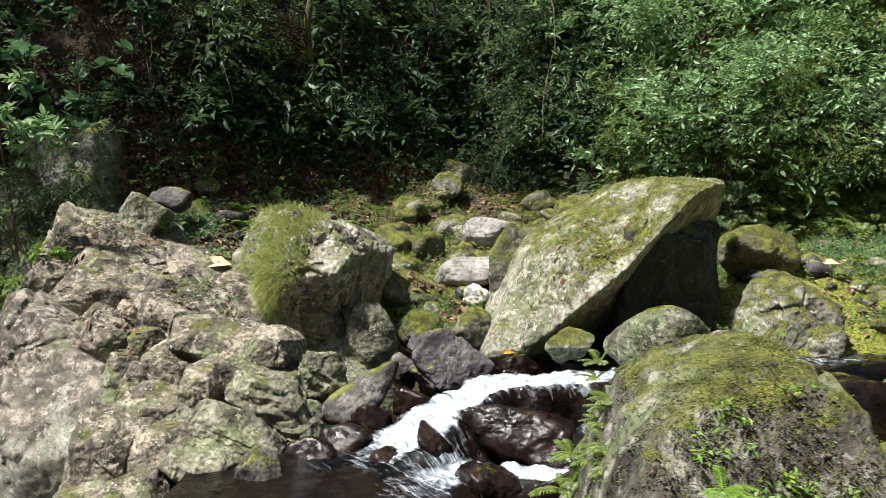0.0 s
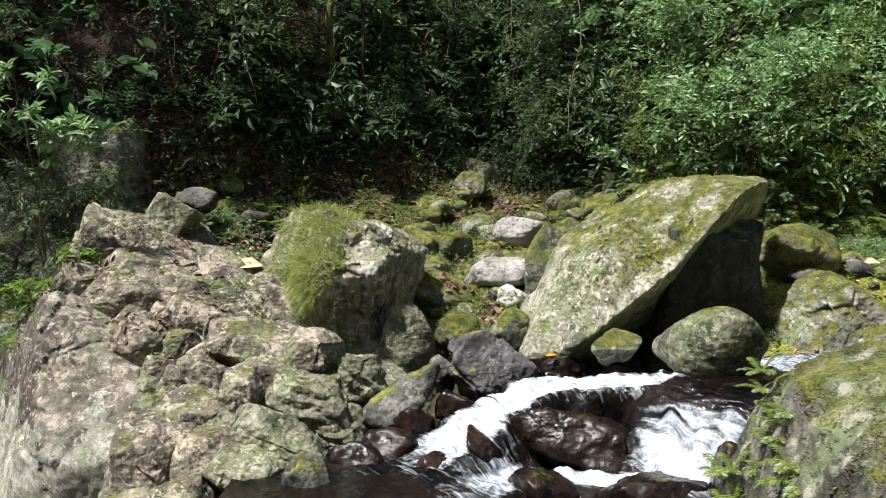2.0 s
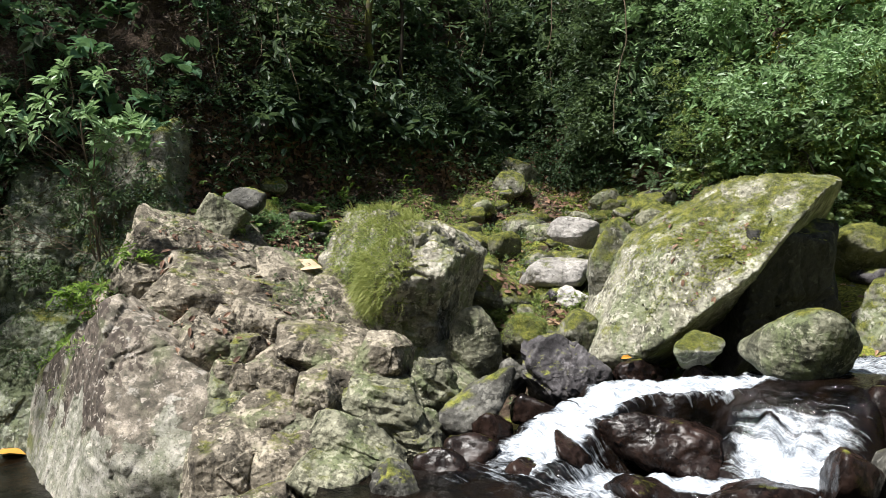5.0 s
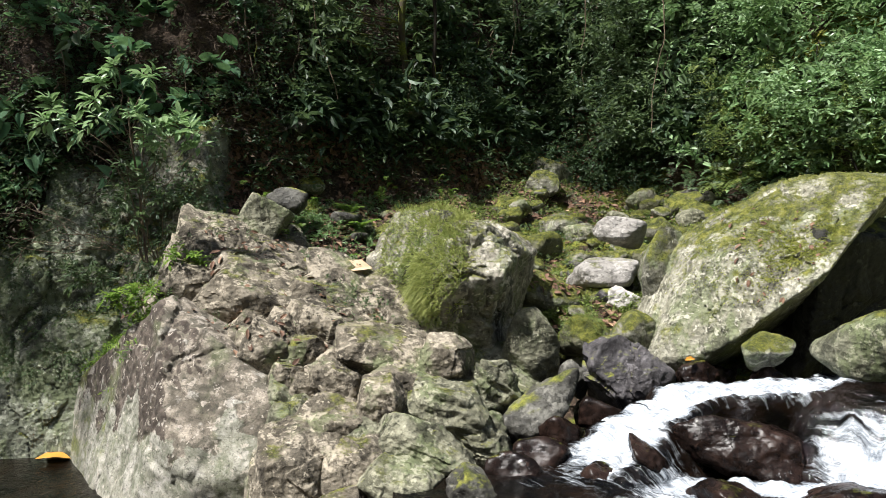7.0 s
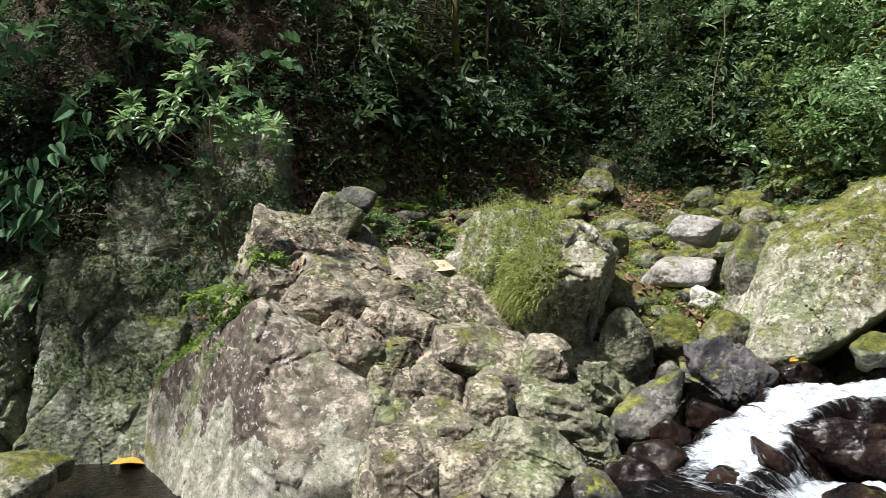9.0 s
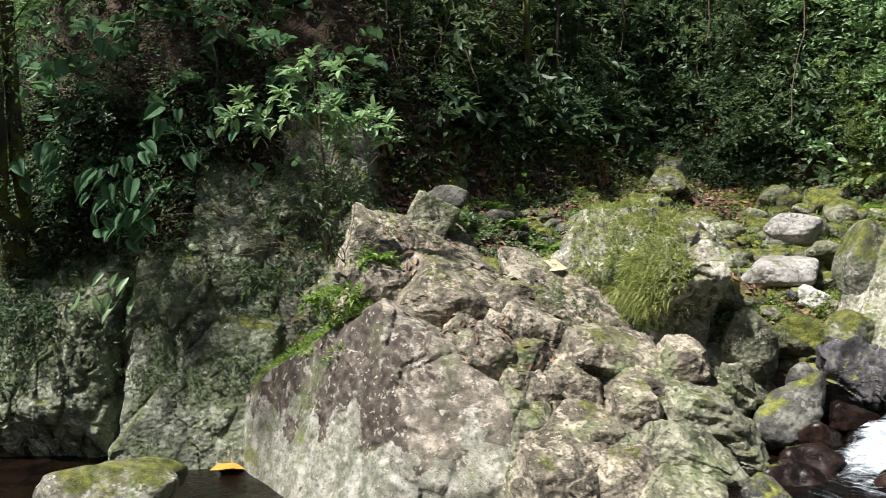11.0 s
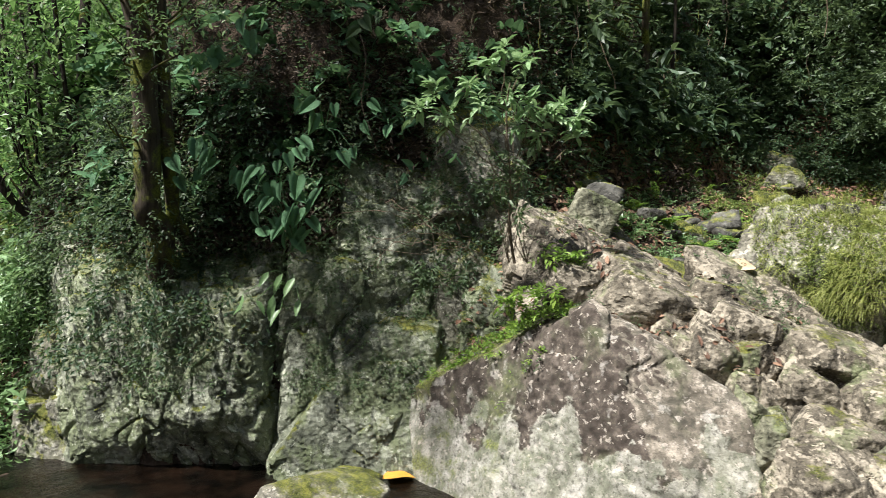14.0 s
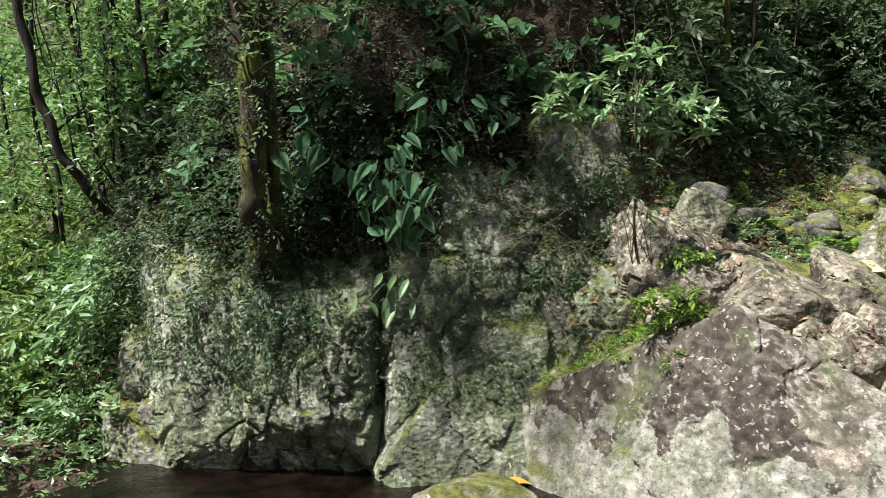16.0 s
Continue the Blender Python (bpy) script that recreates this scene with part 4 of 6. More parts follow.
hull_rock("ledge", (-3.5, 9.1, 0.5), ((0.06, -0.42, 0.9, -3.4, 8.9, 1.20), (0.3, -0.78, 0.55, -3.3, 8.25, 0.66), (0.15, -0.97, 0.1, -3.4, 8.05, 0.2), (0.85, -0.4, 0.35, -2.65, 8.6, 0.9), (-0.9, -0.42, 0, -4.2, 8.4, 0.5),
                                      (0, 1, 0.1, -3.5, 10.2, 1), (0, 0, -1, -3.5, 9, -0.9)),
          257, ROCK_MOSSY, "", parent=outcrop, sub=7, sharp=26, rough=0.05, chip=((0.9, 0.08, 0.03), (0.3, 0.02, 0.005), (0.1, 0.006, 0.0)))
BLOCK_RNG = np.random.default_rng(77)


def broken_block(x, y, z, size, turn, tone=None):
    """An angular block of the broken outcrop, split along slanting joints."""
    q = BLOCK_RNG.uniform(-0.28, 0.28, (10, 3))
    faces = [(1 + 0 * q[0, 0], q[0, 1], q[0, 2], 0.9), (-1, q[1, 1], q[1, 2], 0.9), (q[2, 0], -1, 0.15 + q[2, 2], 0.85), (0, 1, 0.1, 0.95), (q[4, 0], q[4, 1], 1, 0.82), (0, 0, -1, 1.0),
             (0.7 + q[6, 0], -0.6, 0.5 + q[6, 2], 0.95), (-0.6 + q[7, 0], -0.6, 0.5 + q[7, 2], 0.92), (0.2, -0.75, 0.65, 0.9 + q[8, 0] * 0.5)]
    rock("block", (x, y, z), size, int(BLOCK_RNG.integers(9999)), tone or ROCK_PALE, turn, parent=outcrop, sub=6, planes=faces, facets=4, sharp=34, rough=0.014, chip=((0.7, 0.035, 0.0), (0.25, 0.012, 0.003)), fine=0.8)


for x, y, z, w, d, h, roll in (
        (-4.8, 9.25, 1.52, 0.72, 0.6, 0.56, 6), (-3.85, 9.15, 1.36, 1.55, 1.1, 0.66, 14), (-3.25, 9.05, 1.20, 0.95, 0.9, 0.72, 18), (-3.24, 8.6, 1.02, 0.72, 0.6, 0.70, 14), (-3.72, 8.2, 0.88, 0.52, 0.5, 0.56, 24), (-3.36, 8.25, 0.80, 0.50, 0.5, 0.52, -16),
        (-2.78, 8.85, 1.06, 0.58, 0.5, 0.44, 16), (-2.40, 9.0, 1.02, 0.58, 0.5, 0.44, 10), (-3.98, 8.6, 1.12, 0.50, 0.5, 0.42, 26), (-4.1, 8.4, 0.96, 0.42, 0.45, 0.40, 30), (-3.6, 8.5, 1.10, 0.46, 0.5, 0.46, 18),
        (-4.35, 9.35, 1.64, 0.75, 0.6, 0.5, 20), (-3.95, 8.35, 0.98, 0.34, 0.4, 0.36, 34), (-3.05, 8.35, 0.82, 0.44, 0.45, 0.46, 12), (-2.7, 8.5, 0.86, 0.46, 0.45, 0.44, 20), (-5.15, 9.4, 1.32, 0.55, 0.5, 0.45, -12),
        (-4.4, 8.95, 1.34, 0.5, 0.5, 0.36, 16), (-3.9, 9.75, 1.62, 0.9, 0.7, 0.5, 18), (-3.5, 7.98, 0.66, 0.36, 0.36, 0.40, 10)):
    broken_block(x, y, z, (w * 1.2, d * 1.15, h * 1.06), (BLOCK_RNG.uniform(12, 24), roll, BLOCK_RNG.uniform(-8, 18)))
hull_rock("ledge", (-4.5, 10.1, 1.2), ((0.38, -0.42, 0.82, -5.0, 10.3, 2.40), (0.2, -0.85, 0.48, -4.6, 9.55, 1.9), (-0.55, -0.75, 0.35, -5.15, 9.75, 1.9), (0.05, 0.3, 0.95, -5.0, 10.5, 2.46), (-0.95, -0.1, 0.25, -5.4, 10.2, 1.9), (0.8, -0.1, 0.55, -3.55, 10.0, 1.62), (0, 1, 0, -4.6, 10.9, 1.5), (0, 0, -1, -4.6, 9.8, 0.4)),
          251, ROCK_PALE, "grey lichen-mottled crag", parent=outcrop, sub=7, sharp=40, rough=0.03, chip=((0.8, 0.07, 0.02), (0.3, 0.03, 0.008), (0.1, 0.008, 0.0)), cracks=0.03)
hull_rock("ledge", (-2.75, 8.9, 0.6), ((0.3, -0.5, 0.8, -2.7, 8.7, 1.2), (0.7, -0.7, 0.2, -2.3, 8.4, 0.8), (-1, 0, 0, -3.5, 9, 0.5), (0, 1, 0.1, -2.7, 9.6, 1), (0, 0, -1, -2.7, 9, -0.5), (0.1, -1, 0.1, -2.8, 8.3, 0.5)),
          263, ROCK_PALE, "", parent=outcrop, sub=6, sharp=20, rough=0.06, chip=((0.5, 0.10, 0.04), (0.22, 0.03, 0.01)))
hull_rock("ledge", (-5.35, 9.9, 0.8), ((-0.6, -0.5, 0.6, -5.7, 9.75, 1.05), (0, -0.3, 1, -5.3, 9.9, 1.5), (-1, 0, 0.1, -6.0, 9.9, 0.8), (1, 0, 0, -4.6, 9.8, 1), (0, 1, 0, -5.3, 10.6, 1), (0, 0, -1, -5.3, 9.8, -0.2), (-0.2, -1, 0, -5.4, 9.35, 0.8)),
          271, ROCK_CLIFF, "mossy shaded shoulder of rock", parent=outcrop, sub=6, sharp=20, rough=0.05, chip=((0.5, 0.10, 0.04), (0.2, 0.04, 0.015)))
rock("boulder", (-4.3, 10.6, 2.26), (0.66, 0.4, 0.68), 293, ROCK_GREEN, (-12, 20, -8), "grey tilted slab of rock", "rock", sub=5, facets=0, sharp=40, rough=0.02,
     planes=((0.05, -1, 0.1, 0.8), (-1, 0, 0.1, 0.9), (1, 0, -0.12, 0.9), (0.12, 0, 1, 0.9), (-0.1, 0, -1, 0.9), (0, 1, 0, 0.9)), chip=((0.5, 0.02, 0.0),))
rock("boulder", (-4.05, 11.1, 2.56), (0.6, 0.5, 0.42), 307, ROCK_DARK, (0, 0, 0), "dark grey rock behind a slab", "rock", sub=4, facets=8, sharp=10, rough=0.04)
# the cliff over the lower pool
cliff = empty("rock_cliff", -8.5, 10.4, -1.2, "grey green rock cliff with cracks and mossy ledges above a pool", "cliff")
ROUGH_FACE = ((0.9, 0.10, 0.07), (0.32, 0.045, 0.02), (0.11, 0.012, 0.003))
hull_rock("rock_face", (-9.6, 11.1, 0.1), ((-0.30, -0.93, 0.2, -9.4, 10.08, 0.1), (0.45, -0.87, 0.16, -8.6, 10.0, 0.1), (-0.1, -0.6, 0.8, -9.6, 10.5, 1.45), (1, -0.15, 0, -8.36, 10.4, 0), (-0.8, -0.6, 0.1, -11.2, 10.9, 0.0), (0, 1, 0, -9.6, 12.3, 0),
                                           (0, 0, -1, -9.6, 11, -1.4), (-0.1, -0.9, -0.42, -9.6, 10.25, -0.5)),
          311, ROCK_CLIFF, "", parent=cliff, sub=7, sharp=30, rough=0.04, chip=ROUGH_FACE, cracks=0.08, grain=(1, 1, 0.6))
hull_rock("rock_face", (-7.15, 10.75, -0.2), ((0.04, -0.96, 0.26, -7.2, 9.95, 0.0), (-0.74, -0.2, 0.64, -8.02, 10.1, -0.1), (-0.95, -0.3, 0, -8.36, 10.1, -0.6), (1, -0.1, 0, -6.25, 10.5, 0), (0.1, -0.45, 0.9, -7.0, 10.3, 1.0), (0, 1, 0, -7, 11.4, 0), (0, 0, -1, -7, 10.6, -1.3)),
          331, ROCK_CLIFF, "smooth slanting slab of grey green rock", parent=cliff, sub=7, sharp=40, rough=0.025, chip=((1.1, 0.04, 0.03), (0.3, 0.014, 0.006), (0.1, 0.005, 0.0)), cracks=0.05, grain=(1, 1, 0.7))
hull_rock("rock_face", (-7.65, 10.95, 0.6), ((-0.1, -0.95, 0.28, -7.65, 10.2, 0.6), (-0.95, -0.2, 0.1, -8.28, 10.6, 0.6), (1, -0.2, 0.1, -7.1, 10.6, 0.6), (0, -0.6, 0.8, -7.65, 10.5, 1.75), (0, 1, 0, -7.6, 11.6, 0.6), (0, 0, -1, -7.6, 10.8, -0.6)),
          337, ROCK_CLIFF, "", parent=cliff, sub=7, sharp=30, rough=0.04, chip=((0.7, 0.10, 0.05), (0.25, 0.025, 0.01)), cracks=0.05, grain=(1, 1, 0.6))
hull_rock("rock_face", (-6.6, 11.2, 0.9), ((0.12, -0.9, 0.4, -6.6, 10.4, 0.9), (-0.9, -0.4, 0.1, -7.25, 10.7, 0.9), (1, -0.3, 0.2, -5.7, 10.8, 0.9), (0, -0.4, 0.9, -6.6, 10.8, 2.0), (0, 1, 0, -6.5, 12, 0.9), (0, 0, -1, -6.5, 11, -1.3)),
          347, ROCK_CLIFF, "", parent=cliff, sub=7, sharp=30, rough=0.04, chip=ROUGH_FACE, cracks=0.08, grain=(1, 1, 0.6))
hull_rock("rock_face", (-5.6, 11.5, 2.2), ((0.05, -0.97, 0.2, -5.6, 10.75, 2.4), (-0.9, -0.4, 0.1, -6.4, 11, 2.2), (1, -0.2, 0.15, -5.0, 11.2, 2.4), (0, -0.3, 0.95, -5.6, 11, 3.6), (0, 1, 0, -5.6, 12.2, 2), (0, 0, -1, -5.6, 11.3, 0.6)),
          353, ROCK_MOSSY, "upright mossy rock wall", parent=cliff, sub=6, sharp=20, rough=0.05, chip=((0.6, 0.12, 0.03), (0.22, 0.022, 0.008)), cracks=0.06)
hull_rock("rock_face", (-6.75, 11.4, 2.1), ((-0.1, -0.88, 0.46, -6.75, 10.72, 2.1), (-0.9, -0.4, 0.1, -7.5, 11, 2.2), (1, -0.2, 0.1, -6.0, 11, 2.2), (0, -0.5, 0.86, -6.7, 11.0, 2.85), (0, 1, 0, -6.6, 12.2, 2), (0, 0, -1, -6.6, 11.3, -0.4), (0.3, -0.95, 0.0, -6.6, 10.62, 1.0)),
          359, ROCK_CLIFF, "shaded ledge of layered rock", parent=cliff, sub=6, sharp=22, rough=0.06, chip=((0.6, 0.1, 0.04), (0.25, 0.02, 0.008)), strata=0.06)
hull_rock("rock_face", (-11.3, 11.6, -0.2), ((-0.3, -0.9, 0.3, -11.3, 11.0, 0.0), (-0.9, -0.3, 0.2, -12.0, 11.4, -0.2), (1, -0.2, 0.1, -10.5, 11.4, 0), (0, -0.5, 0.86, -11.2, 11.2, 0.7), (0, 1, 0, -11, 12.6, 0), (0, 0, -1, -11, 11.4, -1.4)),
          313, ROCK_MOSSY, "", parent=cliff, sub=6, sharp=18, rough=0.05, chip=ROUGH_FACE)
rock("boulder", (-7.42, 7.85, -0.31), (1.2, 0.95, 0.7), 367, ROCK_GREY, (0, 4, 0), "pale boulder with a cap of yellow-green moss", sub=5, facets=9, sharp=8, rough=0.03)
rock("boulder", (-7.15, 8.45, -0.3), (0.5, 0.45, 0.42), 373, ROCK_MOSS_FULL, (0, 0, 0), "small round moss-covered stone", "stone", sub=4, facets=8, sharp=6, rough=0.03)
for at, size, seed, tone, txt in (
        ((0.33, 15.0, 3.22), (0.95, 0.7, 0.8), 379, ROCK_MOSSY, "mossy boulder at the foot of the hillside"), ((0.03, 14.4, 2.85), (0.7, 0.6, 0.7), 383, ROCK_MOSSY, "mossy boulder at the foot of the hillside"),
        ((-0.79, 12.0, 2.2), (0.85, 0.7, 0.75), 389, ROCK_MOSS_FULL, "moss-covered boulder in the gully"), ((-4.3, 12.5, 3.1), (0.7, 0.6, 0.6), 397, ROCK_DARK, "dark stone in the shade"),
        ((-2.5, 14.1, 4.6), (0.9, 0.7, 0.7), 401, ROCK_MOSSY, "mossy rock under the trees")):
    rock("boulder", (at[0], at[1], height(at[0], at[1]) + 0.12 * size[2]), size, seed, tone, (0, 0, 0), txt, sub=4, facets=9, sharp=9, rough=0.05)


# ---------------------------------------------------------------- water
def finish_water(ob, foam, uv):
    ob.data.attributes.new("foam", "FLOAT", "POINT").data.foreach_set("value", np.asarray(foam, dtype=np.float32))
    layer = ob.data.uv_layers.new(name="UVMap")
    idx = np.empty(len(ob.data.loops), dtype=np.int32)
    ob.data.loops.foreach_get("vertex_index", idx)
    layer.data.foreach_set("uv", uv[idx].astype(np.float32).ravel())


def pool(name, x0, x1, y0, y1, z, foam_at, label, step=0.05):
    """A level sheet of water; foam_at: (x, y, reach, amount) where it is churned."""
    xs, ys = np.arange(x0, x1, step), np.arange(y0, y1, step)
    X, Y = np.meshgrid(xs, ys)
    v = np.stack([X.ravel(), Y.ravel(), np.full(X.size, z)], axis=1)
    f = np.zeros(len(v))
    for x, y, reach, amount in foam_at:
        f = np.maximum(f, amount * np.exp(-((v[:, 0] - x) ** 2 + (v[:, 1] - y) ** 2) / reach ** 2))
    v[:, 2] += 0.012 * fbm(v * 3.2, 3, 90) + 0.04 * f * fbm(v * 7, 3, 91)
    i = np.arange(X.size).reshape(X.shape)
    quad = np.stack([i[:-1, :-1], i[:-1, 1:], i[1:, 1:], i[1:, :-1]], axis=-1).reshape(-1, 4)
    ob = solid(name, v, quad, WATER)
    finish_water(ob, f, v[:, :2] * 0.25)
    return tagged(ob, label, "water", kind="structure")


def rapids(name, x0, x1, y0, y1, level, runs, churned, label, step=0.022):
    """One sheet of falling water: runs are lines of (x, y, z, half width, foam) that carry it above the level of the pool below."""
    X, Y = np.meshgrid(np.arange(x0, x1, step), np.arange(y0, y1, step))
    q = np.stack([X.ravel(), Y.ravel()], axis=1)
    zz, ff, along = np.full(len(q), level), np.zeros(len(q)), q[:, 0] * 0.2
    wob = 0.10 * np.stack([fbm(np.column_stack([q * 2.4, np.zeros(len(q))]), 3, 93 + k) for k in (0, 1)], axis=1)
    for run in runs:
        p = np.array(run, dtype=float)
        best, zr, fr, sr = np.full(len(q), 9.0), np.full(len(q), level), np.zeros(len(q)), np.zeros(len(q))
        start = 0.0
        for a, b in zip(p, p[1:]):
            d = b[:2] - a[:2]
            ln = float(np.linalg.norm(d))
            t = np.clip(((q + wob - a[:2]) @ d) / ln ** 2, 0, 1)
            off = np.linalg.norm(q + wob - a[:2] - t[:, None] * d, axis=1) / (a[3] + t * (b[3] - a[3]))
            near = off < best
            best = np.where(near, off, best)
            zr = np.where(near, a[2] + t * (b[2] - a[2]), zr)
            fr = np.where(near, a[4] + t * (b[4] - a[4]), fr)
            sr = np.where(near, start + t * ln, sr)
            start += ln
        high = level + (zr - level) * (1 - sstep(0.75, 1.45, best))
        over = high > zz
        along = np.where(over & (best < 1.4), sr, along)
        zz = np.maximum(zz, high)
        ff = np.maximum(ff, 0.95 * fr * (1 - sstep(0.35, 1.3, best)))
    for x, y, reach, amount in churned:
        ff = np.maximum(ff, 0.84 * amount * np.exp(-((q[:, 0] - x) ** 2 + (q[:, 1] - y) ** 2) / reach ** 2))
    v = np.column_stack([q, zz])
    v[:, 2] += 0.012 * fbm(v * 3.2, 3, 90) + np.clip(ff, 0, 1) * (0.05 * fbm(v * np.array([6, 6, 3]), 4, 91, 0.6))
    i = np.arange(X.size).reshape(X.shape)
    quad = np.stack([i[:-1, :-1], i[:-1, 1:], i[1:, 1:], i[1:, :-1]], axis=-1).reshape(-1, 4)
    ob = solid(name, v, quad, WATER)
    finish_water(ob, ff, np.column_stack([(q[:, 0] + q[:, 1]) * 0.6, along]))
    return tagged(ob, label, "water", kind="structure")


rapids("water_rapid", -2.3, 7.0, 5.0, 8.7, 0.05, (
    ((7.0, 8.0, 0.92, 0.9, 0.1), (4.6, 7.75, 0.91, 0.8, 0.35), (3.2, 7.35, 0.90, 0.5, 0.62), (2.4, 7.05, 0.86, 0.34, 0.66), (1.6, 7.2, 0.78, 0.36, 0.8), (0.95, 7.42, 0.70, 0.36, 0.85), (0.40, 7.45, 0.62, 0.36, 0.9), (0.02, 7.28, 0.44, 0.36, 0.9),
     (-0.35, 7.02, 0.23, 0.45, 0.85), (-0.65, 6.82, 0.11, 0.5, 0.62), (-1.05, 6.6, 0.05, 0.55, 0.2)),
    ((3.6, 7.3, 0.90, 0.5, 0.2), (2.5, 6.95, 0.90, 0.5, 0.1), (2.05, 6.72, 0.88, 0.55, 0.12), (1.80, 6.46, 0.74, 0.6, 0.5), (1.64, 6.28, 0.40, 0.6, 0.72), (1.45, 6.14, 0.22, 0.55, 0.9), (1.1, 6.22, 0.16, 0.28, 0.85),
     (0.5, 6.40, 0.13, 0.22, 0.85), (0.05, 6.42, 0.09, 0.30, 0.8), (-0.4, 6.05, 0.05, 0.4, 0.4))),
    ((-0.55, 6.95, 0.6, 0.7), (-1.0, 6.75, 0.4, 0.42), (-0.5, 6.4, 0.45, 0.45), (0.1, 6.5, 0.6, 0.7), (0.8, 6.35, 0.45, 0.6), (1.5, 6.0, 0.55, 0.8), (-0.15, 6.05, 0.45, 0.62)), "white water rushing between dark boulders")
pool("water_pool", -2.3, 3.2, -3.5, 5.3, 0.036, ((0.0, 5.2, 0.5, 0.4), (1.3, 5.3, 0.6, 0.4)), "dark brown pool below the rapids", 0.12)
pool("water_lower", -14.0, -2.4, -3.5, 12.5, -0.72, ((-9.3, 9.6, 0.4, 0.2),), "still dark pool at the foot of a cliff", 0.12)


# ---------------------------------------------------------------- undergrowth of the hillsides
def spread(n, x0, x1, v0, v1, seed, gaps=0.3, size=0.8):
    """Scattered places on the ground sheet with normals, gathered in clumps and leaving gaps."""
    rng = np.random.default_rng(seed)
    p, nn = on_ground(rng.uniform(x0, x1, n * 3), rng.uniform(v0, v1, n * 3))
    m = fbm(p * size + seed * 3.7, 3, seed) + rng.normal(size=len(p)) * 0.2
    keep = m > np.quantile(m, gaps)
    return p[keep][:n], nn[keep][:n], rng


def undergrowth(name, n, x0, x1, v0, v1, seed, mat, label, nleaf=7, length=0.35, leaf=0.09, lift=0.12, slim=0.45, gaps=0.3, droop=0.4, kind=LEAF_DIAMOND, size=0.8, rise=0.35):
    p, nn, rng = spread(n, x0, x1, v0, v1, seed, gaps, size)
    n = len(p)
    way = nn + rng.normal(size=(n, 3)) * 0.7 + np.array([0, 0, rise])
    bulk = np.clip(fbm(p * 1.1 + 40, 2, seed + 2) + 0.4, 0, 2)[:, None]
    v, f = sprigs(p + nn * (lift * bulk * rng.uniform(-0.2, 2.0, (n, 1))), way, nleaf, length, leaf, rng, droop=droop, slim=slim, kind=kind)
    return tagged(solid(name, v, f, mat, smooth=False), label, "undergrowth", kind="stuff")


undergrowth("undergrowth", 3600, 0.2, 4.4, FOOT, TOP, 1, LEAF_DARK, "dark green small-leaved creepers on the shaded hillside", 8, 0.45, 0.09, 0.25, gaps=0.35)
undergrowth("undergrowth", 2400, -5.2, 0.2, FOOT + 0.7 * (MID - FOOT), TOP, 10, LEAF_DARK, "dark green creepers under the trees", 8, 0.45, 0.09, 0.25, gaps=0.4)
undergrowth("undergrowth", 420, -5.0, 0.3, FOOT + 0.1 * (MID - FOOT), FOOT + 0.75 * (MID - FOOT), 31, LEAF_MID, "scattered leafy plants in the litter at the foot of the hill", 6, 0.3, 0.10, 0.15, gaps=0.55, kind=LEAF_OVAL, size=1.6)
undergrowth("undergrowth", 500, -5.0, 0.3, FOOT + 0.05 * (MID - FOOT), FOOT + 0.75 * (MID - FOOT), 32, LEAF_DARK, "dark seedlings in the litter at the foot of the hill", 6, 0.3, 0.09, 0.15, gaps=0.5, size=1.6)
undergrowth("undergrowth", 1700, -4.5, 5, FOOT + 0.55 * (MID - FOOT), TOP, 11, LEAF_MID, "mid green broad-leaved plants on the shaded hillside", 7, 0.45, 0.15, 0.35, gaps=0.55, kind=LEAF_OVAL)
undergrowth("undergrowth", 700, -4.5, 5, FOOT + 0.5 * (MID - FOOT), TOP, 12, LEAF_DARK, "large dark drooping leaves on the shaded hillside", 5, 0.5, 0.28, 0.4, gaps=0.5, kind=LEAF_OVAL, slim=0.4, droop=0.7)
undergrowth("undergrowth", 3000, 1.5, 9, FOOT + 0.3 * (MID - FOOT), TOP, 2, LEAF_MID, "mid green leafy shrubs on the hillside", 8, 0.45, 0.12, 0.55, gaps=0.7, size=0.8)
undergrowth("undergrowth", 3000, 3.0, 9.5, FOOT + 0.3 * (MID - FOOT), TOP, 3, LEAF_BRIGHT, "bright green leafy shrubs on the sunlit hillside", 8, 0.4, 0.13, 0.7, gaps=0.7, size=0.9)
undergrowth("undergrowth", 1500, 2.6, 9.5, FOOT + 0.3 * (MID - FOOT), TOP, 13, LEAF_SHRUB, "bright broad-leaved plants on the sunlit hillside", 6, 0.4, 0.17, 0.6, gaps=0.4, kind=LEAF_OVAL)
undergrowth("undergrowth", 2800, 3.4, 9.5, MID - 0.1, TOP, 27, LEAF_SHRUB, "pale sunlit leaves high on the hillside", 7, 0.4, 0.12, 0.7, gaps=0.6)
undergrowth("undergrowth", 4000, 3.2, 9.5, FOOT + 0.3 * (MID - FOOT), MID, 4, LEAF_YELLOW, "yellow-green ferny growth on the hillside", 11, 0.34, 0.06, 0.6, slim=0.3)
undergrowth("undergrowth", 900, -8.3, -5, FOOT + 0.45 * (MID - FOOT), TOP, 14, LEAF_DARK, "dark green plants above the rock wall", 7, 0.4, 0.09, 0.2, gaps=0.45)
undergrowth("undergrowth", 1600, -12.8, -8.3, FOOT, TOP, 5, LEAF_DARK, "dark green plants on the steep bank", 7, 0.4, 0.09, 0.2, gaps=0.45)
undergrowth("undergrowth", 320, -12, -5, FOOT + 0.3 * (MID - FOOT), TOP, 15, LEAF_TARO, "broad bluish green leaves on the steep bank", 5, 0.4, 0.2, 0.3, gaps=0.5, kind=LEAF_HEART, slim=0.7, droop=0.7)
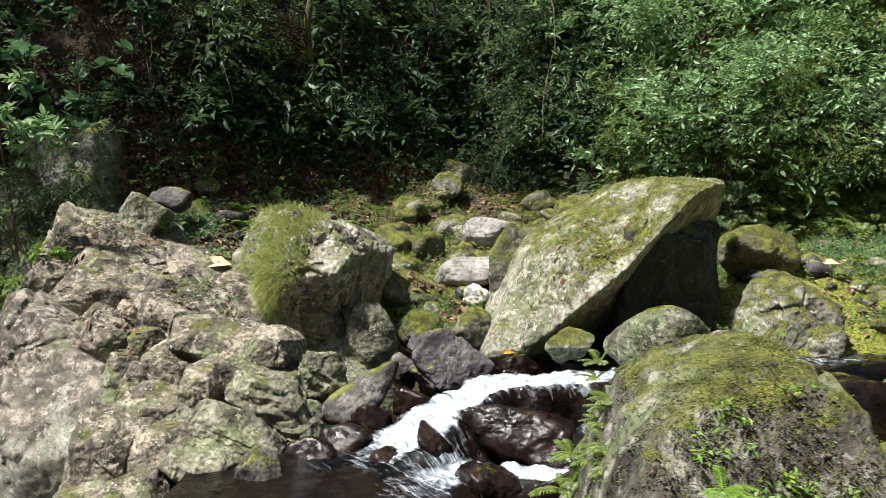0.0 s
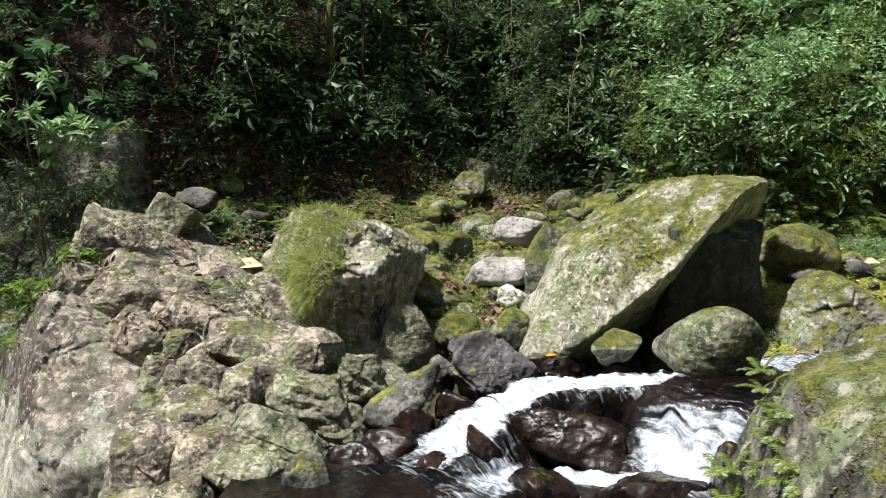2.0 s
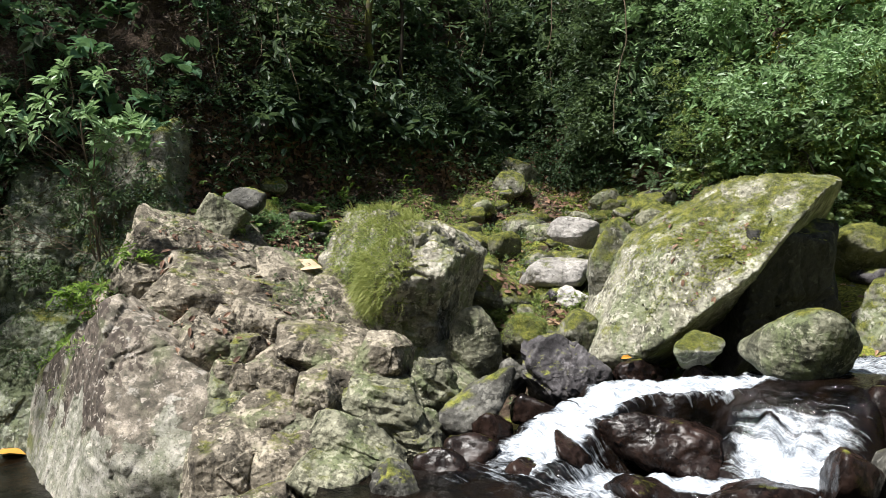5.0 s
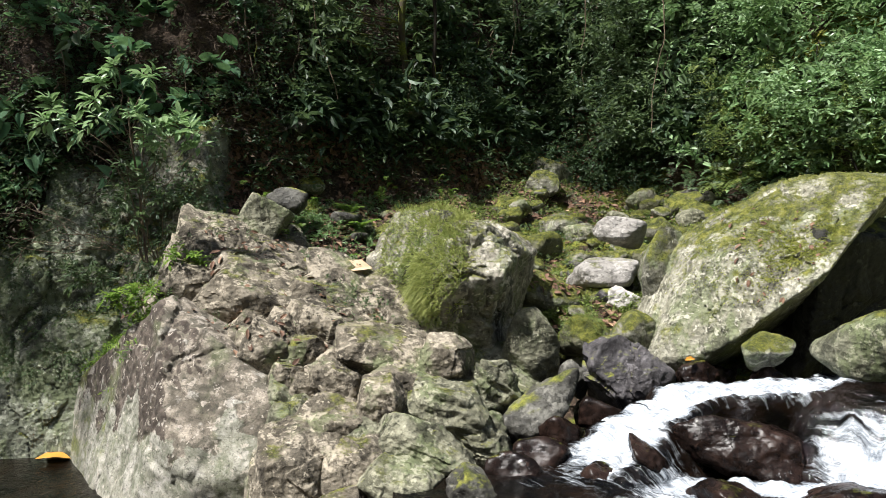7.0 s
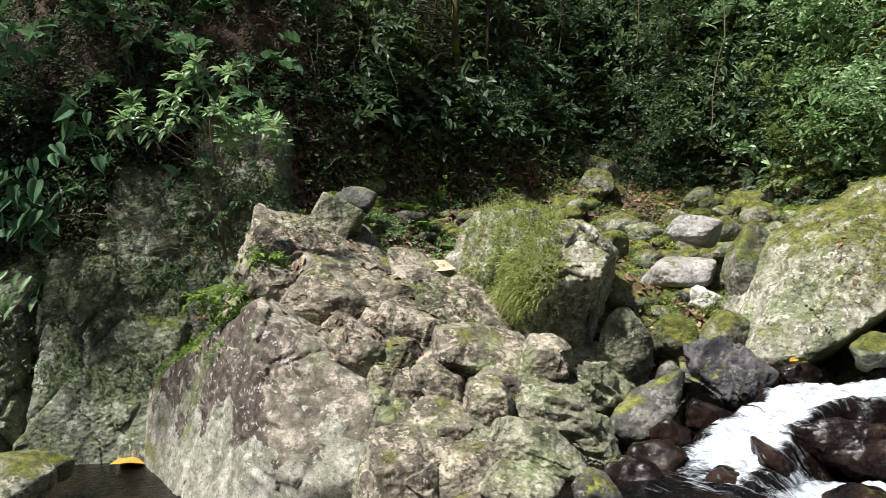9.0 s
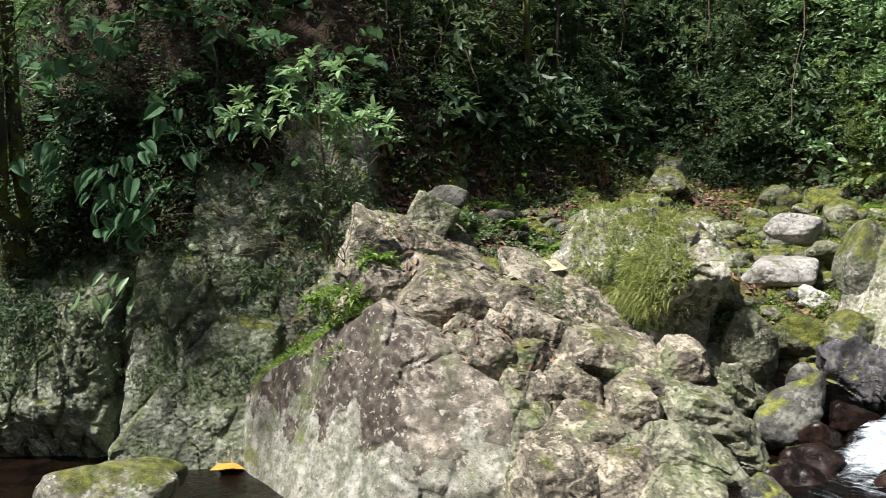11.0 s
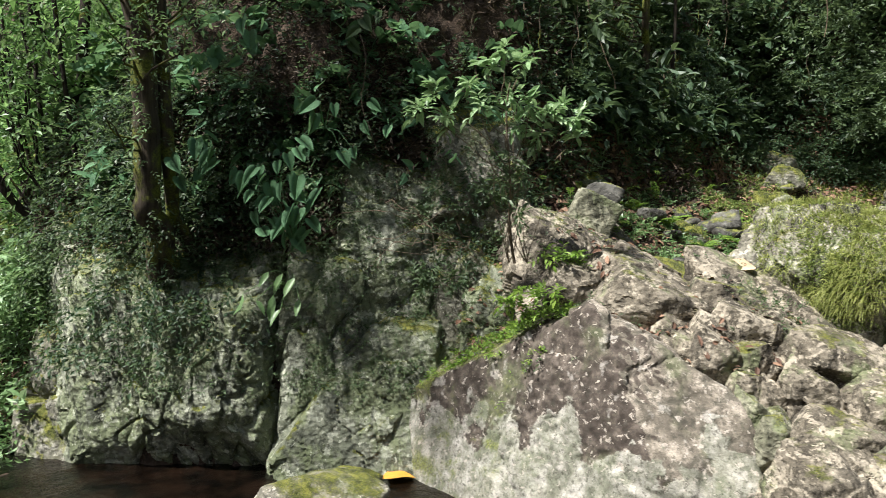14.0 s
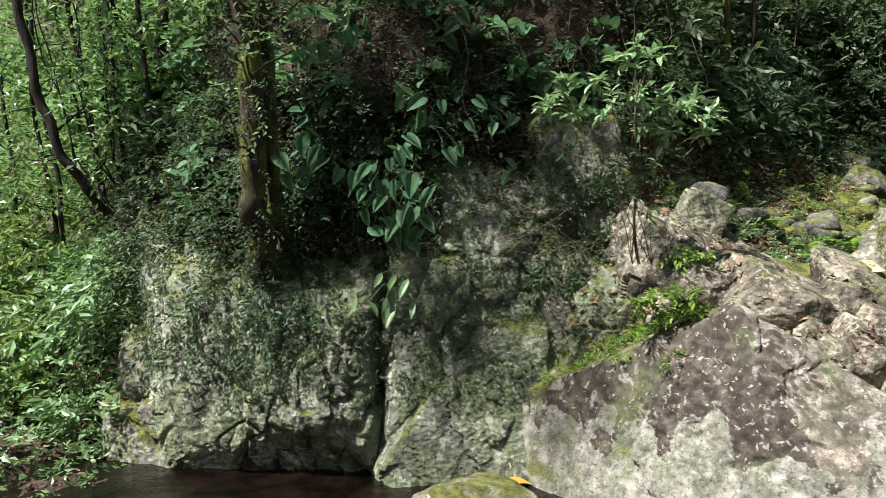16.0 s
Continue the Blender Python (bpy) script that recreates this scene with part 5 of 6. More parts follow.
undergrowth("undergrowth", 1700, -12.2, -8.4, FLAT - 0.03, MID, 16, LEAF_DARK, "leafy creepers hanging over the top of the cliff", 8, 0.4, 0.085, 0.3, gaps=0.3, droop=0.8)
undergrowth("undergrowth", 4600, -22, -12.5, BANK, TOP, 6, LEAF_GLOW, "bright green leafy thicket", 7, 0.5, 0.14, 0.5, gaps=0.65, kind=LEAF_OVAL, slim=0.5)
undergrowth("undergrowth", 1500, -22, -12.8, BANK, TOP, 17, LEAF_YELLOW, "sunlit yellow-green leaves in the thicket", 6, 0.5, 0.18, 1.0, gaps=0.5, kind=LEAF_OVAL)
undergrowth("undergrowth", 1000, -14.5, -11.7, BED + 0.03, FOOT, 18, LEAF_BRIGHT, "leafy plants trailing to the water", 7, 0.4, 0.11, 0.4, gaps=0.2, droop=0.7)
undergrowth("undergrowth", 160, -14.5, -11.8, BED + 0.05, FOOT, 28, LEAF_SHRUB, "large light leaves trailing to the water", 6, 0.45, 0.2, 0.6, gaps=0.3, droop=0.6, kind=LEAF_OVAL)
undergrowth("undergrowth", 420, -8.2, -5.4, FLAT - 0.01, FOOT + 0.03, 29, LEAF_MID, "small plants rooted in the rock ledges", 6, 0.22, 0.08, 0.08, gaps=0.2)
HIGH = CUM[10]
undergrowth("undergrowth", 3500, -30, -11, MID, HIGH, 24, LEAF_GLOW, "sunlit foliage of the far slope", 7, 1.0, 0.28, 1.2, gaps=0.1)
# coarse leaves on the unseen bank, added to block light from behind the camera
undergrowth("undergrowth", 1500, -16, 12, CUM[0] + 0.008, CUM[2], 25, LEAF_MID, "unseen leafy bank added across the stream to cut sky light", 7, 1.2, 0.5, 0.8, gaps=0.1)
# dead twigs and litter on the steep bank
undergrowth("leaf_litter", 4600, -12, -2, FOOT, TOP, 7, LEAF_DULL, "brown dead leaves and fern stalks on the steep bank", 6, 0.3, 0.11, 0.05, slim=0.3, gaps=0.3, droop=0.7)
undergrowth("undergrowth", 900, -12.0, -7.4, FLAT - 0.03, MID, 30, LEAF_MID, "green creepers hanging over the cliff edge", 9, 0.5, 0.075, 0.35, gaps=0.55, droop=1.1, size=1.4)


def fern_bank(n, x0, x1, v0, v1, seed, mat, label, length, gaps=0.5):
    """Many drooping fern fronds on a slope."""
    p, nn, rng = spread(n, x0, x1, v0, v1, seed, gaps, 1.1)
    out = [fern_arrays(q + m * rng.uniform(0.02, 0.3), m + rng.normal(size=3) * 0.55 + np.array([0, 0, 0.25]), length * rng.uniform(0.6, 1.3), rng, 12, 0.75) for q, m in zip(p, nn)]
    return tagged(solid("fern_bank", *gather(out), mat, smooth=False), label, "ferns", kind="stuff")


fern_bank(420, 3.0, 9.0, FOOT, MID + 0.02, 61, LEAF_YELLOW, "yellow-green fern fronds covering the hillside", 0.42)
fern_bank(200, 0.4, 5.5, FOOT, MID, 62, LEAF_MID, "dark fern fronds at the foot of the hillside", 0.4)
fern_bank(150, -12.5, -8.5, FLAT, MID, 63, LEAF_MID, "fern fronds over the cliff edge", 0.35)
fern_bank(60, -5.0, -1.0, FLAT, FOOT + 0.2 * (MID - FOOT), 64, LEAF_FERN, "light green ferns among the leaf litter", 0.26)
# low herbs and moss on the gully floor
undergrowth("ground_herbs", 9500, -2.0, 9, FLAT - 0.02, FOOT + 0.01, 8, LEAF_YELLOW, "low yellow-green herbs and moss of the gully floor", 8, 0.14, 0.045, 0.04, slim=0.5, gaps=0.35, size=1.3)
undergrowth("ground_herbs", 4200, -4.6, 9, BANK + 0.02, FOOT, 9, LEAF_MID, "low green herbs between the stones", 8, 0.16, 0.05, 0.04, gaps=0.5, size=1.3)
undergrowth("ground_herbs", 1500, -4.4, -2, FLAT - 0.04, FOOT, 19, LEAF_BRIGHT, "leafy seedlings beside the outcrop", 6, 0.16, 0.065, 0.05, gaps=0.5, size=1.3)
undergrowth("ground_herbs", 6500, 3.4, 9, FLAT, FOOT + 0.45 * (MID - FOOT), 20, LEAF_BRIGHT, "dense small green herbs at the foot of the hillside", 8, 0.17, 0.045, 0.06, gaps=0.25)


def litter(n, x0, x1, v0, v1, seed, mat, label, size=0.085, gaps=0.4):
    """Fallen leaves lying on the ground."""
    p, nn, rng = spread(n, x0, x1, v0, v1, seed, gaps, 1.2)
    n = len(p)
    a = rng.normal(size=(n, 3))
    a = a - nn * (a * nn).sum(axis=1, keepdims=True)
    s = size * rng.uniform(0.5, 1.5, n)
    v, f = leaf_arrays(p + nn * rng.uniform(0.01, 0.05, (n, 1)), a, nn + rng.normal(size=(n, 3)) * 0.35, s, s * rng.uniform(0.35, 0.6, n), LEAF_OVAL)
    return tagged(solid("leaf_litter", v, f, mat, smooth=False), label, "leaf litter", kind="stuff")


litter(9500, -5.2, 2.8, FLAT - 0.03, FOOT + 0.75 * (MID - FOOT), 21, LEAF_DEAD, "reddish brown fallen leaves on the gully floor", 0.11, 0.25)
litter(700, -5, 5, FLAT - 0.05, FOOT, 22, LEAF_FALLEN, "pale dry fallen leaves on the gully floor", 0.07)
litter(1600, -14.5, -11.2, BED - 0.05, FLAT, 26, LEAF_DEAD, "brown dead leaves on the dark ground beside the pool", 0.11, 0.2)
litter(900, 2.8, 7, BANK, FOOT, 23, LEAF_DEAD, "brown fallen leaves beside the upper stream", 0.08, 0.2)


# ---------------------------------------------------------------- what grows and lies on the rocks
def on_rock(name, n, seed, way=(0, 0, 1), least=0.5, low=-9.0, box=None):
    """Places on a rock whose face looks that way, above a height."""
    v, nn = SKIN[name]
    rng = np.random.default_rng(seed)
    ok = (nn @ np.array(Vector(way).normalized()) > least) & (v[:, 2] > low)
    if box:
        x0, x1, y0, y1 = box
        ok &= (v[:, 0] > x0) & (v[:, 0] < x1) & (v[:, 1] > y0) & (v[:, 1] < y1)
    k = np.flatnonzero(ok)
    m = fbm(v[k] * 3 + seed, 3, seed)
    k = k[m > np.quantile(m, 0.25)]
    k = rng.choice(k, n)
    return v[k] + rng.normal(size=(n, 3)) * 0.008, nn[k], rng


def blades(name, rockname, n, seed, mat, label, length, category="grass", **where):
    """Bent blades of grass rooted on a rock."""
    p, nn, rng = on_rock(rockname, n, seed, **where)
    way = unit(nn * 0.6 + np.array([-0.2, -0.3, 0.15]) + rng.normal(size=(n, 3)) * 0.7)
    ln = length * rng.uniform(0.3, 1.35, n)
    side = unit(np.cross(way, rng.normal(size=(n, 3))))
    w = 0.0034
    tip = way * ln[:, None]
    fall = nn * (0.35 * ln)[:, None]
    v = np.stack([p - side * w, p + side * w, p + tip * 0.6 - side * w * 0.8 + fall * 0.4, p + tip * 0.6 + side * w * 0.8 + fall * 0.4,
                  p + tip * 0.85 + fall * 1.2 - np.array([0, 0, 1.0]) * (0.45 * ln)[:, None]], axis=1)
    f = (np.arange(n)[:, None, None] * 5 + np.array([(0, 1, 3), (0, 3, 2), (2, 3, 4)])[None]).reshape(-1, 3)
    return tagged(solid(name, v.reshape(-1, 3), f, mat, smooth=False), label, category, kind="stuff")


def growth(name, rockname, n, seed, mat, label, nleaf=6, length=0.08, leaf=0.025, slim=0.45, droop=0.3, category="moss", **where):
    p, nn, rng = on_rock(rockname, n, seed, **where)
    v, f = sprigs(p, nn + rng.normal(size=(n, 3)) * 0.6 + np.array([0, 0, 0.3]), nleaf, length, leaf, rng, droop=droop, slim=slim)
    return tagged(solid(name, v, f, mat, smooth=False), label, category, kind="stuff")


GB = grassy.name
blades("grass", GB, 5200, 31, LEAF_GRASS, "yellow-green grass hanging over a boulder", 0.13, way=(-0.8, -0.3, 0.5), least=0.32, low=1.25, box=(-2.6, -1.6, 8.3, 9.9))
blades("grass", GB, 900, 32, LEAF_GRASS, "tufts of grass on top of a boulder", 0.12, way=(-0.3, 0, 1), least=0.6, low=2.2, box=(-2.4, -1.5, 8, 10))
growth("moss", GB, 2400, 36, LEAF_YELLOW, "moss on the flank of a grassy boulder", 7, 0.05, 0.02, 0.5, 0.4, way=(-0.8, -0.3, 0.5), least=0.3, low=1.1, box=(-2.6, -1.6, 8.3, 9.9))
NB = near_boulder.name
growth("moss", NB, 2600, 33, LEAF_YELLOW, "yellowish moss and tiny ferns over a tall boulder", 7, 0.025, 0.008, 0.4, 0.5, way=(0, -0.3, 1), least=0.1, low=0.8)
growth("moss", NB, 9000, 37, LEAF_TUFT, "thick tufts of yellow-green moss on the face of a boulder", 8, 0.022, 0.007, 0.4, 0.7, way=(0.15, -0.9, 0.4), least=0.3, low=0.8, box=(0.5, 1.4, 0, 9))
growth("moss", NB, 900, 34, LEAF_FERN, "small green plants on the face of a boulder", 7, 0.06, 0.02, 0.5, 0.6, way=(0.1, -1, 0.2), least=0.5, low=0.9, box=(0.55, 1.2, 0, 9))
growth("moss", NB, 1600, 35, LEAF_DULL, "brown dry moss on the face of a boulder", 6, 0.045, 0.015, 0.35, 0.8, way=(0, -1, 0.1), least=0.4, low=0.8)



def litter_on(rockname, n, seed, label, mat=LEAF_DEAD, size=0.09, **where):
    p, nn, rng = on_rock(rockname, n, seed, **where)
    a = rng.normal(size=(n, 3))
    a = a - nn * (a * nn).sum(axis=1, keepdims=True)
    s = size * rng.uniform(0.5, 1.4, n)
    v, f = leaf_arrays(p + nn * 0.015, a, nn + rng.normal(size=(n, 3)) * 0.3, s, s * rng.uniform(0.35, 0.6, n), LEAF_OVAL)
    return tagged(solid("leaf_litter", v, f, mat, smooth=False), label, "leaf litter", kind="stuff")


for name, n in (("ledge", 90), ("ledge.001", 70), ("block", 22)):
    litter_on(name, n, 41, "reddish brown fallen leaves caught on the outcrop", way=(0, -0.2, 1), least=0.75, low=0.9, size=0.1)
for k in range(1, 22):
    if f"block.{k:03d}" in SKIN:
        litter_on(f"block.{k:03d}", 9, 60 + k, "reddish brown fallen leaves caught on the outcrop", way=(0, -0.3, 1), least=0.6, size=0.1)
litter_on("ledge.003", 260, 46, "heap of reddish brown leaves on a rock shoulder", way=(0, -0.3, 1), least=0.6, size=0.1)
growth("seedlings", "block", 420, 47, LEAF_FERN, "light green seedlings along the mossy edge of the outcrop", 7, 0.13, 0.05, 0.4, 0.4, category="plant", way=(-0.62, -0.26, 0.73), least=0.9, low=0.3, box=(-6.6, -4.9, 8.4, 10.6))
litter_on("boulder.010", 90, 42, "dead leaves on a mossy boulder", way=(0, 0, 1), least=0.6)
litter_on("boulder", 40, 43, "dead leaves caught on the great boulder", way=(-0.6, -0.3, 0.7), least=0.8, box=(1.2, 2.0, 7, 9), size=0.07)
for k, (name, n) in enumerate((("ledge.001", 160), ("ledge.002", 200), ("ledge.003", 320), ("block", 160))):
    growth("moss", name, n, 44 + k, LEAF_MID, "small green plants in the cracks of the outcrop", 6, 0.09, 0.035, 0.45, 0.3, category="plant", way=(-0.4, -0.2, 0.9), least=0.6, low=0.8, box=(-6.5, -2, 8.2, 11))
for k in range(6):
    growth("moss", "rock_face" + ("" if k == 0 else f".{k:03d}"), 420, 50 + k, LEAF_MID, "small plants and moss on the cliff ledges", 6, 0.12, 0.045, 0.45, 0.6, category="plant", way=(0, -0.4, 0.9), least=0.35, low=0.2)
growth("seedlings", "rock_face.004", 900, 66, LEAF_DARK, "dark leafy creepers on a mossy rock wall", 7, 0.16, 0.06, 0.45, 0.7, category="plant", way=(0, -1, 0.3), least=0.3, low=1.4)
growth("moss", "boulder", 3800, 58, LEAF_MOSS, "yellow-green moss on the great boulder", 7, 0.03, 0.012, 0.5, 0.4, way=(-0.6, -0.2, 0.75), least=0.6, low=1.4)
growth("moss", "boulder.011", 700, 59, LEAF_YELLOW, "yellow-green moss cushion on a small boulder", 7, 0.03, 0.012, 0.5, 0.4, way=(0, -0.3, 1), least=0.1)

# ferns that hang from the near boulder
FERN_RNG = np.random.default_rng(5)


def fern(at, fronds, length, label, mat=LEAF_FERN, lean=(0, 0, 0), rise=0.7, pinnae=14, arch=0.5):
    """A fern: fronds that arch out from one root, each a part."""
    ob = empty("fern", *at, label, "fern")
    for k in range(fronds):
        a = 2 * math.pi * (k + FERN_RNG.uniform(-0.3, 0.3)) / fronds
        w = np.array([math.cos(a), math.sin(a), rise]) + np.array(lean)
        v, f = fern_arrays((0, 0, 0), w, length * FERN_RNG.uniform(0.7, 1.15), FERN_RNG, pinnae, arch)
        solid("frond", v, f, mat, ob, smooth=False)
    return ob


for k in range(16):
    z = 1.36 + 0.037 * k
    x = 0.30 + 0.15 * (z - 1.36) / 0.6 + FERN_RNG.uniform(0.0, 0.06)
    fern((x + 0.04, FERN_RNG.uniform(1.95, 2.45), z), 5, FERN_RNG.uniform(0.07, 0.12), "light green feathery fern on a mossy boulder", LEAF_YELLOW, (-0.7, -0.3, 0), 0.5, 18)
for x, y, z in ((0.72, 1.54, 1.75), (0.66, 1.52, 1.66), (0.82, 1.53, 1.62), (0.56, 1.5, 1.6), (0.6, 1.55, 1.8)):
    fern((x, y, z), 7, 0.085, "small bright green fern on the face of a boulder", LEAF_FERN, (0, -0.8, 0), 0.3, 18)
for x, y, ln in ((-2.25, 10.9, 0.62), (-1.95, 11.2, 0.5), (-3.1, 11.4, 0.4), (-2.62, 11.2, 0.35), (-3.3, 12.2, 0.4), (-1.7, 12.3, 0.35), (2.9, 12.9, 0.5), (4.9, 11.3, 0.4), (5.6, 11.2, 0.45)):
    fern((x, y, height(x, y) + 0.03), 8, ln, "green fern growing from the leaf litter", LEAF_FERN, (0, -0.15, 0), 0.75, 16)


# ---------------------------------------------------------------- trees and shrubs
TREE_RNG = np.random.default_rng(17)


def trunk_of(points, r0, r1, steps=28, sway=0.08):
    p = np.concatenate([wander(a, b, steps, sway, TREE_RNG)[: None if k == len(points) - 2 else -1] for k, (a, b) in enumerate(zip(points, points[1:]))])
    for _ in range(6):
        p[1:-1] = (p[:-2] + 2 * p[1:-1] + p[2:]) / 4
    r = np.linspace(r0, r1, len(p)) * (1 + 0.12 * vnoise(p * 4, 3))
    r[:6] *= np.linspace(1.5, 1.0, 6)
    return p, r


def tree(points, r0, r1, bark, leafmat, label, crown=(), twigs=14, nleaf=8, leaf=0.12, spreadout=0.5, kind=LEAF_DIAMOND, sway=0.08, limb=0.35, creeper=0):
    """A tree: tapered trunk, limbs, and a crown of leafy twigs round the given places (x, y, z, radius)."""
    base = np.array(points[0], dtype=float)
    ob = empty("tree", *base, label, "tree")
    p, r = trunk_of([np.array(q, dtype=float) - base for q in points], r0, r1, sway=sway)
    solid("trunk", *tube(p, r, 10), bark, ob)
    leaves = []
    for x, y, z, rad in crown:
        c = np.array((x, y, z)) - base
        k = int(np.argmin(np.linalg.norm(p - (c - np.array([0, 0, limb])), axis=1)))
        line = wander(p[k], c, 9, 0.1, TREE_RNG)
        solid("limb", *tube(line, np.linspace(min(0.02, max(0.010, r[k] * 0.3)), 0.006, 9), 5), bark, ob)
        w = unit(TREE_RNG.normal(size=(twigs, 3)) + np.array([0, 0, 0.2]))
        b = c + TREE_RNG.normal(size=(twigs, 3)) * rad * 0.35
        leaves.append(sprigs(b, w, nleaf, rad, leaf, TREE_RNG, droop=0.35, kind=kind))
    if creeper:
        k = TREE_RNG.integers(2, len(p) - 2, creeper)
        side = unit(TREE_RNG.normal(size=(creeper, 3)) * np.array([1, 1, 0.2]) + np.array([0, -0.5, 0]))
        solid("creeper", *sprigs(p[k] + side * r[k][:, None], side + np.array([0, 0, -0.2]), 7, 0.22, 0.06, TREE_RNG, droop=0.5), LEAF_MID, ob, "leafy creeper on the bark", smooth=False)
    if crown:
        solid("crown", *gather(leaves), leafmat, ob, smooth=False)
    return ob


def shrub(at, stems, leafmat, label, twig_len=0.25, nleaf=8, leaf=0.13, slim=0.34, bark=TWIG, twigs=5, kind=LEAF_OVAL, radius=0.012, fork=None):
    """A shrub: thin stems to the given tips, from the root or from along a main stem that ends at fork; leafy twigs at each tip."""
    base = np.array(at, dtype=float)
    ob = empty("shrub", *base, label, "shrub")
    leaves, main = [], None
    if fork:
        main = wander((0, 0, 0), np.array(fork, dtype=float) - base, 20, 0.1, TREE_RNG)
        solid("main_stem", *tube(main, np.linspace(radius * 1.3, radius * 0.6, 20), 6), bark, ob)
    for tip in stems:
        c = np.array(tip, dtype=float) - base
        root = np.zeros(3) if main is None else main[int(np.clip(20 * (c[2] - 0.25) / max(main[-1, 2], 0.1) - 4, 6, 19))]
        line = wander(root, c, 10, 0.06, TREE_RNG)
        solid("stem", *tube(line, np.linspace(radius * 0.5, 0.003, 10), 5), bark, ob)
        w = unit(TREE_RNG.normal(size=(twigs, 3)) * 0.8 + np.array([0, -0.25, 0.3]))
        leaves.append(sprigs(np.repeat(c[None], twigs, axis=0), w, nleaf, twig_len, leaf, TREE_RNG, droop=0.2, slim=slim, kind=kind, flat=1.2))
    solid("foliage", *gather(leaves), leafmat, ob, smooth=False)
    return ob


def big_leaves(at, spots, size, leafmat, label, category="plant", slim=0.66, kind=LEAF_HEART, face=(0, -0.7, 0.7)):
    """A plant with few large leaves on long stalks, each leaf a part."""
    base = np.array(at, dtype=float)
    ob = empty("leafy_plant", *base, label, category)
    for x, y, z in spots:
        c = np.array((x, y, z)) - base
        line = np.array([[0, 0, 0], c * 0.5 + np.array([0, 0, 0.12 * size / 0.3]), c])
        solid("stalk", *tube(line, np.linspace(0.008, 0.004, 3), 5), leafmat, ob)
        s = size * TREE_RNG.uniform(0.75, 1.2)
        d = np.array([[TREE_RNG.uniform(-0.75, 0.75), -0.5 + TREE_RNG.uniform(-0.25, 0.25), TREE_RNG.uniform(-1.0, -0.45)]])
        up = np.array([face]) + TREE_RNG.normal(size=(1, 3)) * 0.45
        v, f = leaf_arrays(c[None], d, up, [s], [s * slim], kind)
        solid("leaf", v, f, leafmat, ob)
    return ob


# the bright shrub on the outcrop
tips = ((-5.59, 8.99, 4.08), (-5.77, 9.07, 3.9), (-5.34, 9.35, 4.0), (-5.94, 9.24, 3.74), (-6.31, 9.0, 3.6), (-6.43, 9.17, 3.48), (-6.16, 9.19, 3.4), (-5.83, 9.03, 3.5), (-5.49, 9.32, 3.62), (-5.33, 9.01, 3.49),
        (-5.13, 9.15, 3.42), (-4.96, 9.21, 3.46), (-4.79, 9.17, 3.35), (-5.14, 9.24, 3.22), (-4.76, 9.32, 3.17), (-5.4, 9.43, 3.33))
shrub((-5.44, 9.4, 1.8), tips, LEAF_SHRUB, "slender shrub with glossy light green leaves on a rock outcrop", 0.17, 7, 0.15, 0.42, twigs=4, radius=0.014, fork=(-5.5, 9.15, 3.75))
tips = ((-5.53, 9.09, 2.95), (-5.26, 9.27, 3.03), (-5.71, 9.3, 3.07), (-5.6, 9.2, 2.7), (-5.4, 9.3, 2.75))
shrub((-5.5, 9.45, 1.8), tips, LEAF_MID, "slim undershrub with small green leaves on the outcrop", 0.15, 7, 0.09, 0.34, twigs=3)
tips = [(-5.45 + a, 9.2 + b, c) for a, b, c in ((0.1, 0, 2.75), (-0.15, 0.05, 2.85), (0.3, 0, 2.55), (-0.3, 0, 2.6), (0.0, -0.1, 2.35))]
shrub((-5.3, 9.4, 1.8), tips, LEAF_MID, "low leafy undershrub on the outcrop", 0.2, 7, 0.1, 0.36)
# leafy sprays over the left bank
for at, n, spanx, zz, mat, txt in (((-6.3, 9.85, 1.5), 8, 0.35, 0.25, LEAF_MID, "small leafy plant in a rock cleft"), ((-5.35, 8.95, 1.3), 9, 0.3, 0.25, LEAF_FERN, "light green plant on the shaded rock shoulder"), ((-4.95, 9.35, 1.75), 5, 0.2, 0.2, LEAF_FERN, "light green seedling on the outcrop")):
    tips = [(at[0] + TREE_RNG.uniform(-spanx, spanx), at[1] - TREE_RNG.uniform(0, 0.25), at[2] + TREE_RNG.uniform(0.02, zz)) for _ in range(n)]
    shrub(at, tips, mat, txt, 0.16, 7, 0.085, 0.4, radius=0.006)
# large-leaved plants of the steep bank
spots = [(-8.1 + a, 9.95 + b, 2.55 + 0.9 * c) for a, b, c in ((-0.42, 0.05, 0.2), (-0.3, 0, 0.42), (0.12, -0.12, -0.1), (0.22, -0.1, -0.12), (-0.12, -0.12, 0.02), (0.02, -0.15, -0.3), (0.28, -0.05, -0.4), (0.16, -0.1, -0.5), (0, 0, 0), (0.15, 0, 0.1), (-0.2, 0, 0.05), (0.3, 0.05, -0.05), (0.1, -0.1, -0.2), (-0.1, -0.1, -0.25), (0.32, 0, -0.25), (-0.25, 0, -0.35), (0.2, -0.05, 0.3), (0.0, -0.1, 0.2), (-0.35, 0.1, -0.15), (0.42, 0.05, 0.12), (0.05, -0.1, -0.42), (-0.2, 0, 0.3))]
big_leaves((-8.05, 10.5, 2.0), spots, 0.25, LEAF_TARO, "clump of large drooping bluish green heart-shaped leaves")
spots = [(-8.35 + a, 10.0 + b, 2.95 + c) for a, b, c in ((0, 0, 0), (0.2, 0, 0.05), (-0.2, 0, -0.1), (0.1, 0, -0.2), (0.35, 0, -0.1), (-0.1, -0.1, -0.3), (0.3, 0.1, 0.15))]
big_leaves((-8.3, 10.6, 2.5), spots, 0.22, LEAF_TARO, "clump of drooping heart-shaped leaves on the bank")
